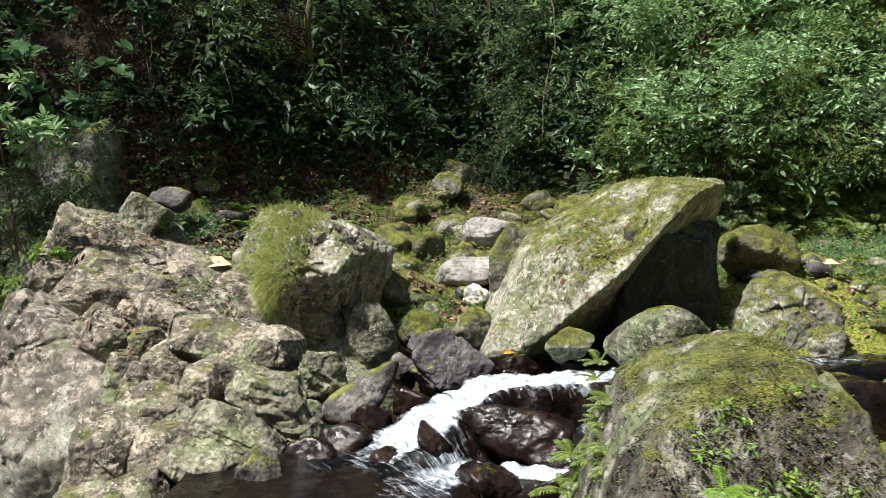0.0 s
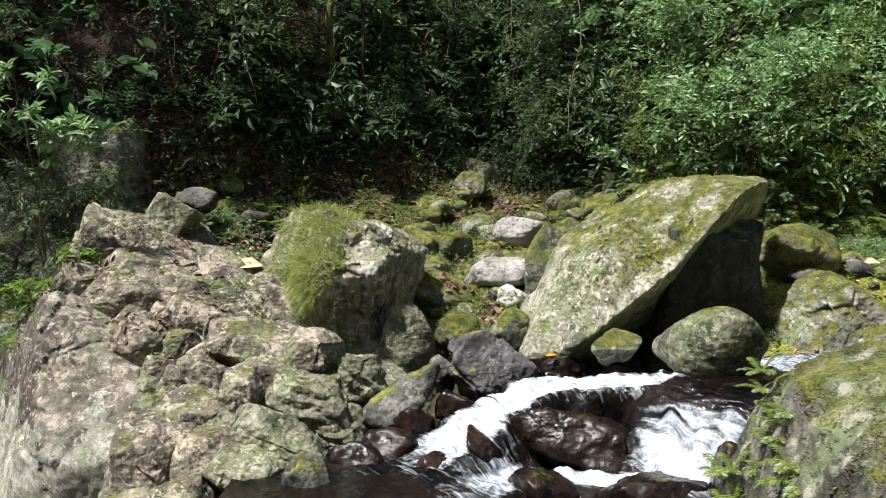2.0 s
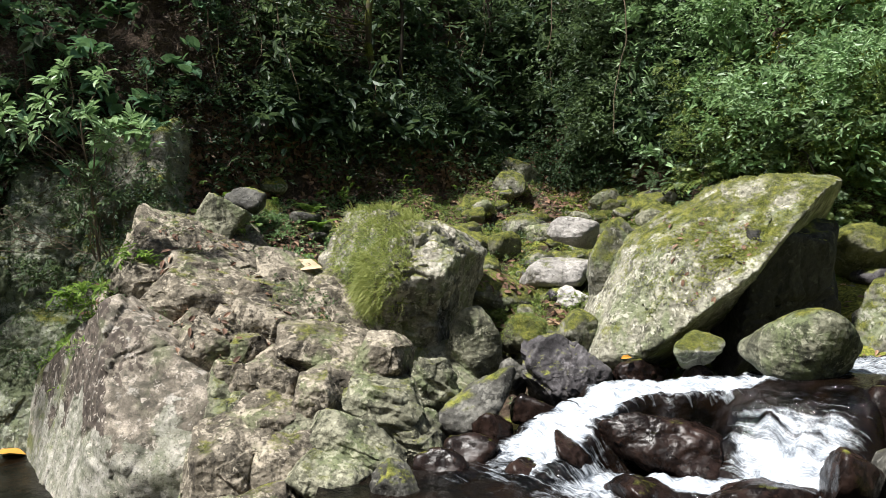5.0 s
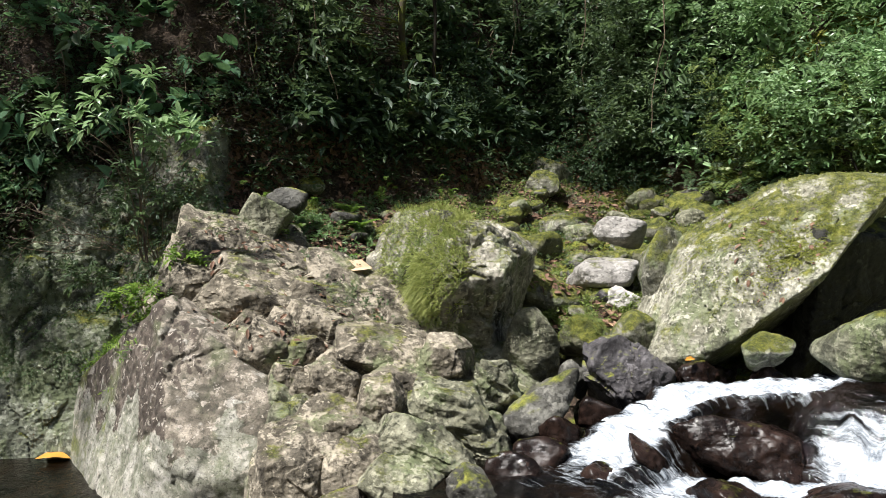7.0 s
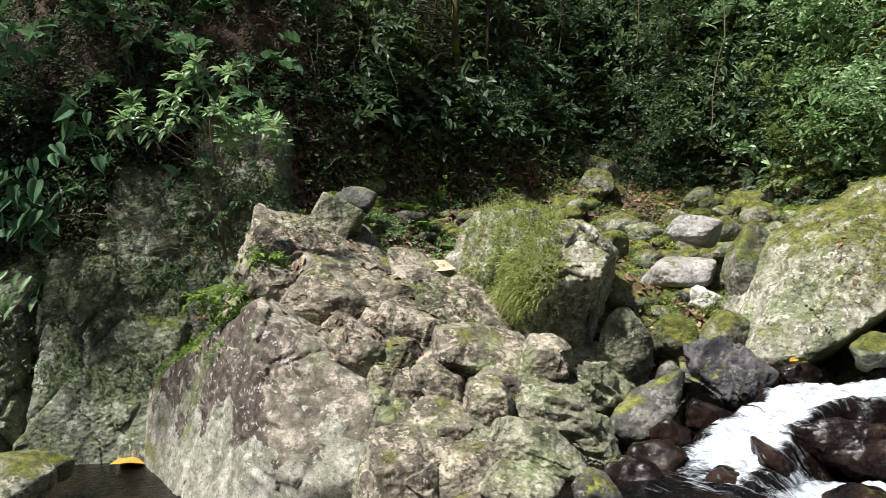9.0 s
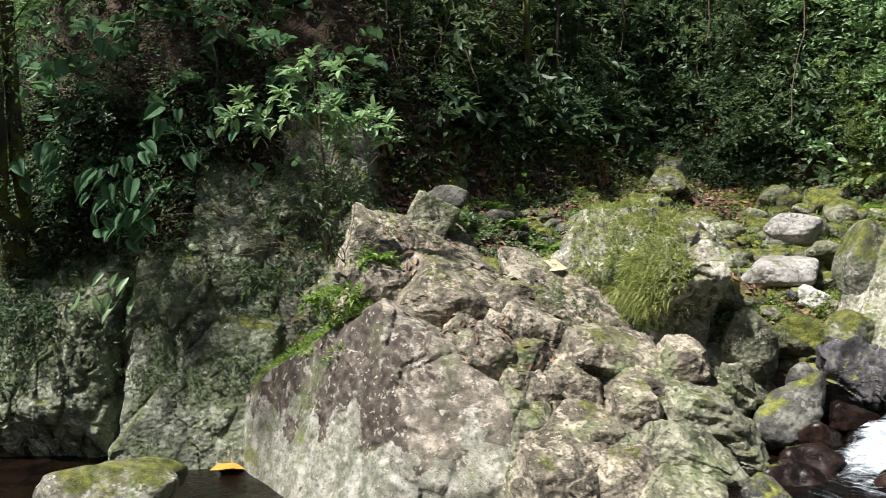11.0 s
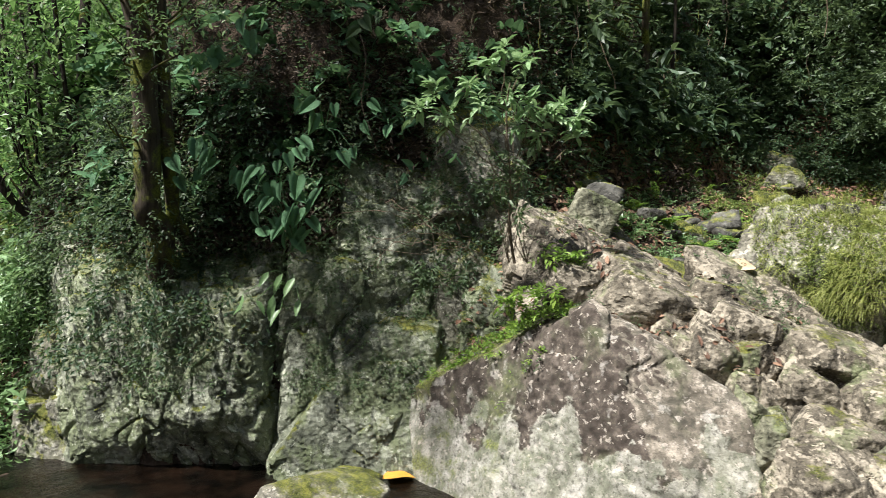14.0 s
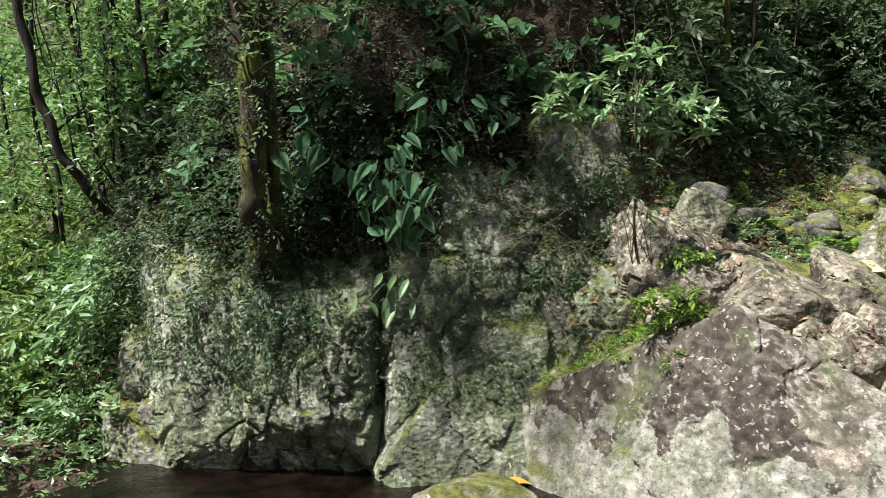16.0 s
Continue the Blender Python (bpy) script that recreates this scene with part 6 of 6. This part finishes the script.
spots = [(-8.2 + a, 9.8 + b, 1.6 + c) for a, b, c in ((-0.35, 0, -0.12), (-0.2, 0, -0.2), (0, 0, -0.15), (0.12, 0, 0.1), (0.25, 0, 0.05), (-0.05, 0, 0.12), (0.3, 0, -0.2), (0.1, -0.1, -0.3))]
big_leaves((-8.1, 10.4, 1.5), spots, 0.27, LEAF_BRIGHT, "plant with long pale green leaves on the cliff edge", slim=0.36, kind=LEAF_OVAL)
for at, n, size, mat, txt in (((-7.7, 10.9, 3.5), 7, 0.24, LEAF_TARO, "broad-leaved plant in the shade of the bank"), ((-6.9, 11.2, 3.6), 5, 0.2, LEAF_TARO, "broad-leaved plant in the shade of the bank"), ((-9.1, 10.6, 3.2), 6, 0.26, LEAF_TARO, "broad light leaves beside a mossy trunk"),
                              ((-8.7, 11.3, 4.6), 6, 0.26, LEAF_TARO, "broad-leaved plant high on the bank"), ((-7.2, 11.8, 4.9), 6, 0.24, LEAF_MID, "broad-leaved plant high on the bank"),
                              ((3.75, 13.15, 4.2), 10, 0.25, LEAF_BRIGHT, "clump of rounded glossy leaves on the hillside"), ((6.1, 11.75, 3.95), 9, 0.26, LEAF_BRIGHT, "clump of rounded glossy leaves on the hillside"), ((3.95, 13.5, 5.3), 10, 0.27, LEAF_BRIGHT, "tall plant with large leaves on the hillside"),
                              ((-2.0, 13.9, 4.4), 9, 0.15, LEAF_MID, "pale green leaves at the foot of a tree"), ((-3.0, 13.2, 3.6), 6, 0.14, LEAF_MID, "drooping leaves in the shade"), ((2.65, 14.4, 4.7), 8, 0.18, LEAF_MID, "large leaves in the undergrowth"), ((1.0, 15.6, 3.6), 6, 0.22, LEAF_MID, "leaves at the head of the gully")):
    spots = [(at[0] + TREE_RNG.uniform(-0.4, 0.4), at[1] - TREE_RNG.uniform(0.25, 0.5), at[2] + TREE_RNG.uniform(-0.35, 0.3)) for _ in range(n)]
    big_leaves(at, spots, size, mat, txt)

# trunks
tree(((-9.75, 10.7, 1.7), (-9.75, 10.25, 2.6), (-9.85, 10.2, 4.9), (-9.9, 10.3, 7.5)), 0.17, 0.12, BARK, LEAF_BRIGHT, "mossy tree trunk on the steep bank",
     [(-9.85 + TREE_RNG.uniform(-0.5, 1.1), 9.6 + TREE_RNG.uniform(-0.8, 0.4), TREE_RNG.uniform(3.2, 5.4), 0.5) for _ in range(14)], twigs=7, leaf=0.075, nleaf=12, creeper=150)
tree(((-9.5, 10.9, 1.9), (-9.55, 10.4, 3.0), (-9.6, 10.35, 7.0)), 0.09, 0.08, BARK, LEAF_MID, "mossy second stem beside a trunk", ())
tree(((-11.7, 13.1, 2.15), (-12.06, 12.6, 2.23), (-12.5, 12.4, 2.62), (-12.87, 12.2, 3.23), (-13.17, 12.1, 4.25), (-13.36, 12.1, 5.41), (-13.6, 12.2, 8)), 0.075, 0.06, BARK_DARK, LEAF_BRIGHT, "dark curved trunk leaning out of the thicket",
     [(-13.2 + TREE_RNG.uniform(-1.2, 1.0), 12.6 + TREE_RNG.uniform(-0.6, 0.8), TREE_RNG.uniform(3.2, 7), 0.6) for _ in range(12)], twigs=9, leaf=0.13, sway=0.05)
tree(((-11.9, 13.6, 2.6), (-12.05, 13.2, 3.5), (-11.7, 13.2, 5.6), (-11.5, 13.4, 8)), 0.10, 0.08, BARK_DARK, LEAF_MID, "dark forked trunk in the thicket",
     [(-11.8 + TREE_RNG.uniform(-0.9, 0.9), 13.0 + TREE_RNG.uniform(-0.6, 0.6), TREE_RNG.uniform(3.5, 7), 0.6) for _ in range(9)], twigs=9, leaf=0.12)
for k in range(9):
    x, y = -14.8 + 0.42 * k + TREE_RNG.uniform(-0.15, 0.15), 15.4 - 0.3 * k + TREE_RNG.uniform(-0.5, 0.5)
    tree(((x, y, 1.6), (x - 0.3, y, 4.0), (x - 0.8 + TREE_RNG.uniform(-0.4, 0.4), y, 8)), 0.04, 0.03, BARK_DARK, LEAF_GLOW, "thin dark sapling in the sunlit thicket",
         [(x - 0.3 + TREE_RNG.uniform(-0.9, 0.9), y + TREE_RNG.uniform(-0.7, 0.7), TREE_RNG.uniform(2.6, 7.5), 0.6) for _ in range(8)], twigs=8, leaf=0.14)
tree(((-2.5, 14.4, 4.3), (-2.52, 14.1, 5.2), (-2.54, 14.0, 8)), 0.07, 0.06, BARK, LEAF_MID, "straight brown trunk on the hillside",
     [(-3.0 + TREE_RNG.uniform(-1.6, 0.6), 12.9 + TREE_RNG.uniform(-0.6, 0.6), TREE_RNG.uniform(5.2, 6.8), 0.45) for _ in range(9)], twigs=5, leaf=0.17, kind=LEAF_OVAL)
for x, y, z in ((-4.3, 13.6, 4.8), (-1.9, 14.4, 4.8), (-5.0, 12.9, 4.6), (-6.2, 12.4, 4.7), (-3.6, 14.0, 4.9), (0.0, 16.6, 5)):
    tree(((x, y, z - 0.3), (x + TREE_RNG.uniform(-0.2, 0.2), y - 0.1, z + 1.5), (x + TREE_RNG.uniform(-0.4, 0.4), y, z + 4)), 0.035, 0.025, BARK_DARK, LEAF_DARK, "thin sapling stem on the shaded hillside",
         [(x + TREE_RNG.uniform(-0.6, 0.6), y - 0.4, z + TREE_RNG.uniform(0.8, 2.6), 0.45) for _ in range(5)], twigs=6, leaf=0.13)


def vine(points, r, mat, label, name="vine", category="vine"):
    p = np.concatenate([wander(a, b, 14, 0.08, TREE_RNG)[: None if k == len(points) - 2 else -1] for k, (a, b) in enumerate(zip(points, points[1:]))])
    ob = solid(name, *tube(p, np.linspace(r, r * 0.6, len(p)), 6), mat)
    return tagged(ob, label, category)


for k in range(7):
    a = TREE_RNG.uniform(-0.5, 0.5)
    vine(((-12.1 + 0.25 * a, 12.9 + a, 2.1), (-12.75 + a * 0.6, 12.8 + a, 3.3), (-13.1 + a * 1.2, 12.8 + a, 5.6)), TREE_RNG.uniform(0.012, 0.024), BARK_DARK, "slim dark stem leaning out of the thicket", "stem", "stem")
vine(((1.9, 13.2, 6.6), (1.95, 13.1, 5.2), (1.75, 13.1, 3.7)), 0.011, TWIG, "pale vine hanging down the hillside")
vine(((0.9, 14.6, 6.9), (0.8, 14.4, 5.4)), 0.014, TWIG, "pale vine hanging down the hillside")
vine(((4.5, 12.9, 5.2), (4.35, 12.75, 4.2), (4.55, 12.5, 3.4)), 0.009, BARK_DARK, "thin brown vine on the hillside")
vine(((4.45, 12.3, 3.5), (4.6, 12.05, 3.2), (4.7, 11.85, 2.35), (4.7, 11.75, 1.95)), 0.016, BARK_DARK, "crooked brown root hanging over the moss", "root", "root")
vine(((0.6, 12.5, height(0.6, 12.5) + 0.12), (1.3, 12.2, height(1.3, 12.2) + 0.1), (2.3, 12.0, height(2.3, 12.0) + 0.14)), 0.028, TWIG, "dead branch lying across the gully floor", "dead_branch", "branch")
vine(((-3.9, 12.6, 5.8), (-3.5, 12.4, 4.2)), 0.012, TWIG, "thin bare stem in the shade")
vine(((-4.9, 12.2, 5.6), (-4.6, 12.0, 4.0)), 0.012, TWIG, "thin bare stem in the shade")
for k in range(9):
    a = (-6.1 + TREE_RNG.uniform(-0.3, 0.5), 9.75, 1.75 + TREE_RNG.uniform(0, 0.3))
    vine((a, (a[0] - TREE_RNG.uniform(0.2, 0.9), 9.35, a[2] + TREE_RNG.uniform(0.0, 0.7)), (a[0] - TREE_RNG.uniform(0.5, 1.3), 9.3, a[2] + TREE_RNG.uniform(-0.3, 0.6))), 0.005, TWIG, "tangled bare dead twig over the rocks", "dead_twig", "twig")

for k in range(44):
    x = TREE_RNG.uniform(-8.5, 5.0)
    v = MID + (TOP - MID) * TREE_RNG.uniform(-0.4, 0.7)
    (a,), (nn,) = on_ground(np.array([x]), np.array([v]))
    a = a + nn * TREE_RNG.uniform(0.25, 0.5)
    ln = TREE_RNG.uniform(0.6, 1.7)
    b = a + np.array([TREE_RNG.uniform(-0.35, 0.35), -0.15, -ln * 0.5])
    vine((a + np.array([0, 0, ln * 0.5]), a, b), TREE_RNG.uniform(0.005, 0.009), TWIG if k % 3 else BARK, "thin bare stem among the leaves of the hillside", "stem", "stem")

# single fallen leaves
def fallen(at, size, mat, label, turn=0.0, slim=0.62, face=(0.1, -0.5, 0.85)):
    d = np.array([[math.cos(radians(turn)), math.sin(radians(turn)), 0.1]])
    v, f = leaf_arrays(np.zeros((1, 3)), d, np.array([face]), [size], [size * slim], LEAF_OVAL)
    bm = bmesh.new()
    vs = [bm.verts.new(q) for q in v]
    for t in f:
        bm.faces.new([vs[int(k)] for k in t])
    bmesh.ops.subdivide_edges(bm, edges=bm.edges[:], cuts=2, use_grid_fill=True, smooth=0.4)
    me = bpy.data.meshes.new("fallen_leaf")
    bm.to_mesh(me)
    bm.free()
    me.materials.append(mat)
    me.shade_smooth()
    ob = new("fallen_leaf", me)
    ob.matrix_world = pose(*at)
    return tagged(ob, label, "leaf", "fallen leaves")


fallen((-3.05, 9.3, 1.72), 0.36, LEAF_FALLEN, "large pale tan fallen leaf on the rocks", 15, 0.75)
fallen((4.85, 9.5, 1.72), 0.26, LEAF_FALLEN, "large pale yellow fallen leaf beside the stream", -10, 0.6)
fallen((6.6, 11.65, 3.1), 0.3, LEAF_FALLEN, "large pale dead leaf caught on the hillside", 40, 0.6, (0, -0.9, 0.3))
fallen((-7.0, 9.6, -0.675), 0.42, LEAF_ORANGE, "orange leaf floating on the dark pool", 10, 0.75, (0, 0, 1))
fallen((-6.6, 9.7, -0.67), 0.16, LEAF_YELLOW, "yellow-green leaf floating on the dark pool", 60, 0.5, (0, 0, 1))
fallen((0.66, 8.05, 0.82), 0.17, LEAF_ORANGE, "orange yellow fallen leaf on wet stone", 30, 0.4)
fallen((-2.98, 8.05, 0.62), 0.2, LEAF_FALLEN, "curled pale brown fallen leaf between rocks", -60, 0.7)
fallen((-3.0, 8.3, 0.85), 0.15, LEAF_FALLEN, "curled pale brown fallen leaf between rocks", 20, 0.7)
fallen((-4.15, 8.6, 1.5), 0.17, LEAF_DEAD, "reddish brown fallen leaf on the outcrop", 20, 0.5)

# ---------------------------------------------------------------- added, unseen: a forest roof that shades the hillsides, trees on the bank behind
def crown(at, radius, n, seed, label, mat=LEAF_DARK, leaf=0.32, trunk_to=None):
    """A tree out of view, added to block light: trunk and an uneven crown of leafy twigs."""
    rng = np.random.default_rng(seed)
    base = np.array(trunk_to, dtype=float)
    c = np.array(at, dtype=float) - base
    ob = empty("unseen_tree", *base, label, "tree")
    solid("trunk", *tube(wander((0, 0, 0), c, 14, 0.3, rng), np.linspace(0.2, 0.08, 14), 8), BARK, ob)
    d = unit(rng.normal(size=(n, 3)) * np.array([1, 1, 0.45]))
    p = c + d * (radius * rng.uniform(0.1, 1.0, (n, 1)) ** 0.6) * np.array([1, 1, 0.5])
    p += 0.5 * np.stack([vnoise(p * 0.9 + 5 * k, seed + k) for k in range(3)], axis=1)
    v, f = sprigs(p, rng.normal(size=(n, 3)) + np.array([0, 0, 0.2]), 7, 0.8, leaf, rng, droop=0.4, slim=0.5)
    solid("crown", v, f, mat, ob, smooth=False)
    return ob


# crowns set along the sun's way to shade chosen parts of hill and cliff
for k, (x, y, z, rad) in enumerate(((-1.5, 13.6, 9.6, 2.4), (-7.6, 13.8, 9.8, 2.4), (-7.6, 11.7, 9.2, 2.2), (-10.3, 11.2, 9.6, 2.3), (-8.4, 15.2, 11.0, 2.6), (0.8, 15.2, 11.2, 2.6), (-8.6, 13.4, 11.4, 3.0), (-2.2, 17.4, 12.5, 3.2), (3.2, 17.4, 12.2, 2.6), (-13.0, 11.5, 11.0, 2.4), (-9.2, 9.0, 9.2, 2.0), (-11.3, 7.9, 9.3, 1.6), (-8.6, 11.2, 9.4, 2.0), (-9.7, 9.9, 9.2, 1.5))):
    crown((x, y, z), rad, 18 if rad < 2 else 32, 900 + k, "forest tree whose dense crown shades the hillside", trunk_to=(x, max(y + 5.5, 14.5), 8.2))
for k, (x, y, z) in enumerate(((-12, -7, 6), (-7, -8, 6.5), (-2, -7.5, 6), (3, -8, 6.5), (8, -7, 6), (-16, -5, 6), (13, 2, 7), (12, 9, 8))):
    crown((x, y, z), 3.2, 260, 950 + k, "leafy tree on the opposite bank", LEAF_MID, 0.5, trunk_to=(x, y - 1.5, 0.5))

# ---------------------------------------------------------------- cobbles of the gully floor
COBBLES, COBBLE_TOPS = [], []
for k, tone in enumerate((ROCK_GREEN, ROCK_MOSSY, ROCK_PURPLE, ROCK_MOSSY, ROCK_LICHEN, ROCK_DARK, ROCK_MOSS_FULL, ROCK_MOSSY)):
    v, f = rock_shape((1.0, 0.85, 0.65), 500 + k, sub=3, facets=9, sharp=8, rough=0.05, fine=2)
    me = bpy.data.meshes.new("cobble")
    me.from_pydata(v, [], f)
    me.materials.append(tone)
    me.shade_smooth()
    COBBLES.append((me, ("greenish grey", "mossy", "purplish grey", "mossy", "lichened grey", "dark", "moss-covered", "green-stained")[k]))


def cobbles(n, x0, x1, y0, y1, s0, s1, seed, where, kinds=(0, 1, 2, 3, 4, 5, 6, 7)):
    rng = np.random.default_rng(seed)
    for _ in range(n):
        x, y = rng.uniform(x0, x1), rng.uniform(y0, y1)
        s = s0 + (s1 - s0) * rng.uniform(0, 1) ** 2
        me, tone = COBBLES[kinds[rng.integers(len(kinds))]]
        ob = new("cobble", me)
        ob.matrix_world = pose(x, y, height(x, y) + 0.12 * s, *rng.uniform(-20, 20, 2), rng.uniform(0, 360)) @ Matrix.Scale(s, 4)
        tagged(ob, f"{tone} cobble {where}", "stone", "cobbles of the gully")
        if "moss" in tone or rng.uniform() < 0.5:
            COBBLE_TOPS.append((x, y, height(x, y) + 0.12 * s, s))


cobbles(70, -0.9, 3.4, 9.6, 14.2, 0.12, 0.6, 1, "on the gully floor")
cobbles(60, -0.9, 3.2, 10.6, 14.0, 0.3, 0.75, 6, "half sunk in the mossy gully floor")
cobbles(45, -4.0, -0.9, 9.8, 12.6, 0.12, 0.5, 2, "among leaf litter")
cobbles(40, 3.6, 6.5, 7.9, 10.2, 0.12, 0.45, 3, "beside the upper stream")
cobbles(26, -0.9, 1.2, 8.5, 9.8, 0.1, 0.35, 4, "between the boulders")
cobbles(24, -3.4, -1.2, 6.6, 8.6, 0.1, 0.3, 5, "wedged between the rocks of the bank")
cobbles(45, 3.6, 7.0, 9.2, 11.4, 0.12, 0.5, 7, "on the mossy flat beside the stream")
cobbles(60, -0.9, 3.6, 10.4, 13.6, 0.3, 0.8, 8, "half buried in the gully floor", (1, 3, 6, 6, 7))
cobbles(30, -4.2, -1.4, 9.9, 12.0, 0.25, 0.6, 9, "half buried in leaf litter", (1, 3, 5, 6))

# tufts of moss and herbs that cap the stones
TUFT_RNG = np.random.default_rng(88)
tops = np.array(COBBLE_TOPS)
pick = TUFT_RNG.integers(0, len(tops), 16000)
way = unit(TUFT_RNG.normal(size=(len(pick), 3)) * np.array([1, 1, 0.5]) + np.array([0, 0, 0.75]))
way[:, 2] = np.abs(way[:, 2])
root = tops[pick, :3] + way * np.array([0.46, 0.40, 0.30]) * tops[pick, 3:4]
keep = fbm(root * 3.5, 3, 41) > -0.1
for mat, share, leaf, txt in ((LEAF_YELLOW, slice(0, None, 2), 0.022, "yellow-green moss tufts capping the gully stones"), (LEAF_MOSS, slice(1, None, 2), 0.018, "bright moss cushions on the gully stones")):
    r, w = root[keep][share], way[keep][share]
    tagged(solid("moss", *sprigs(r, w + np.array([0, 0, 0.3]), 7, 0.055, leaf, TUFT_RNG, droop=0.4, slim=0.5), mat, smooth=False), txt, "moss", kind="stuff")
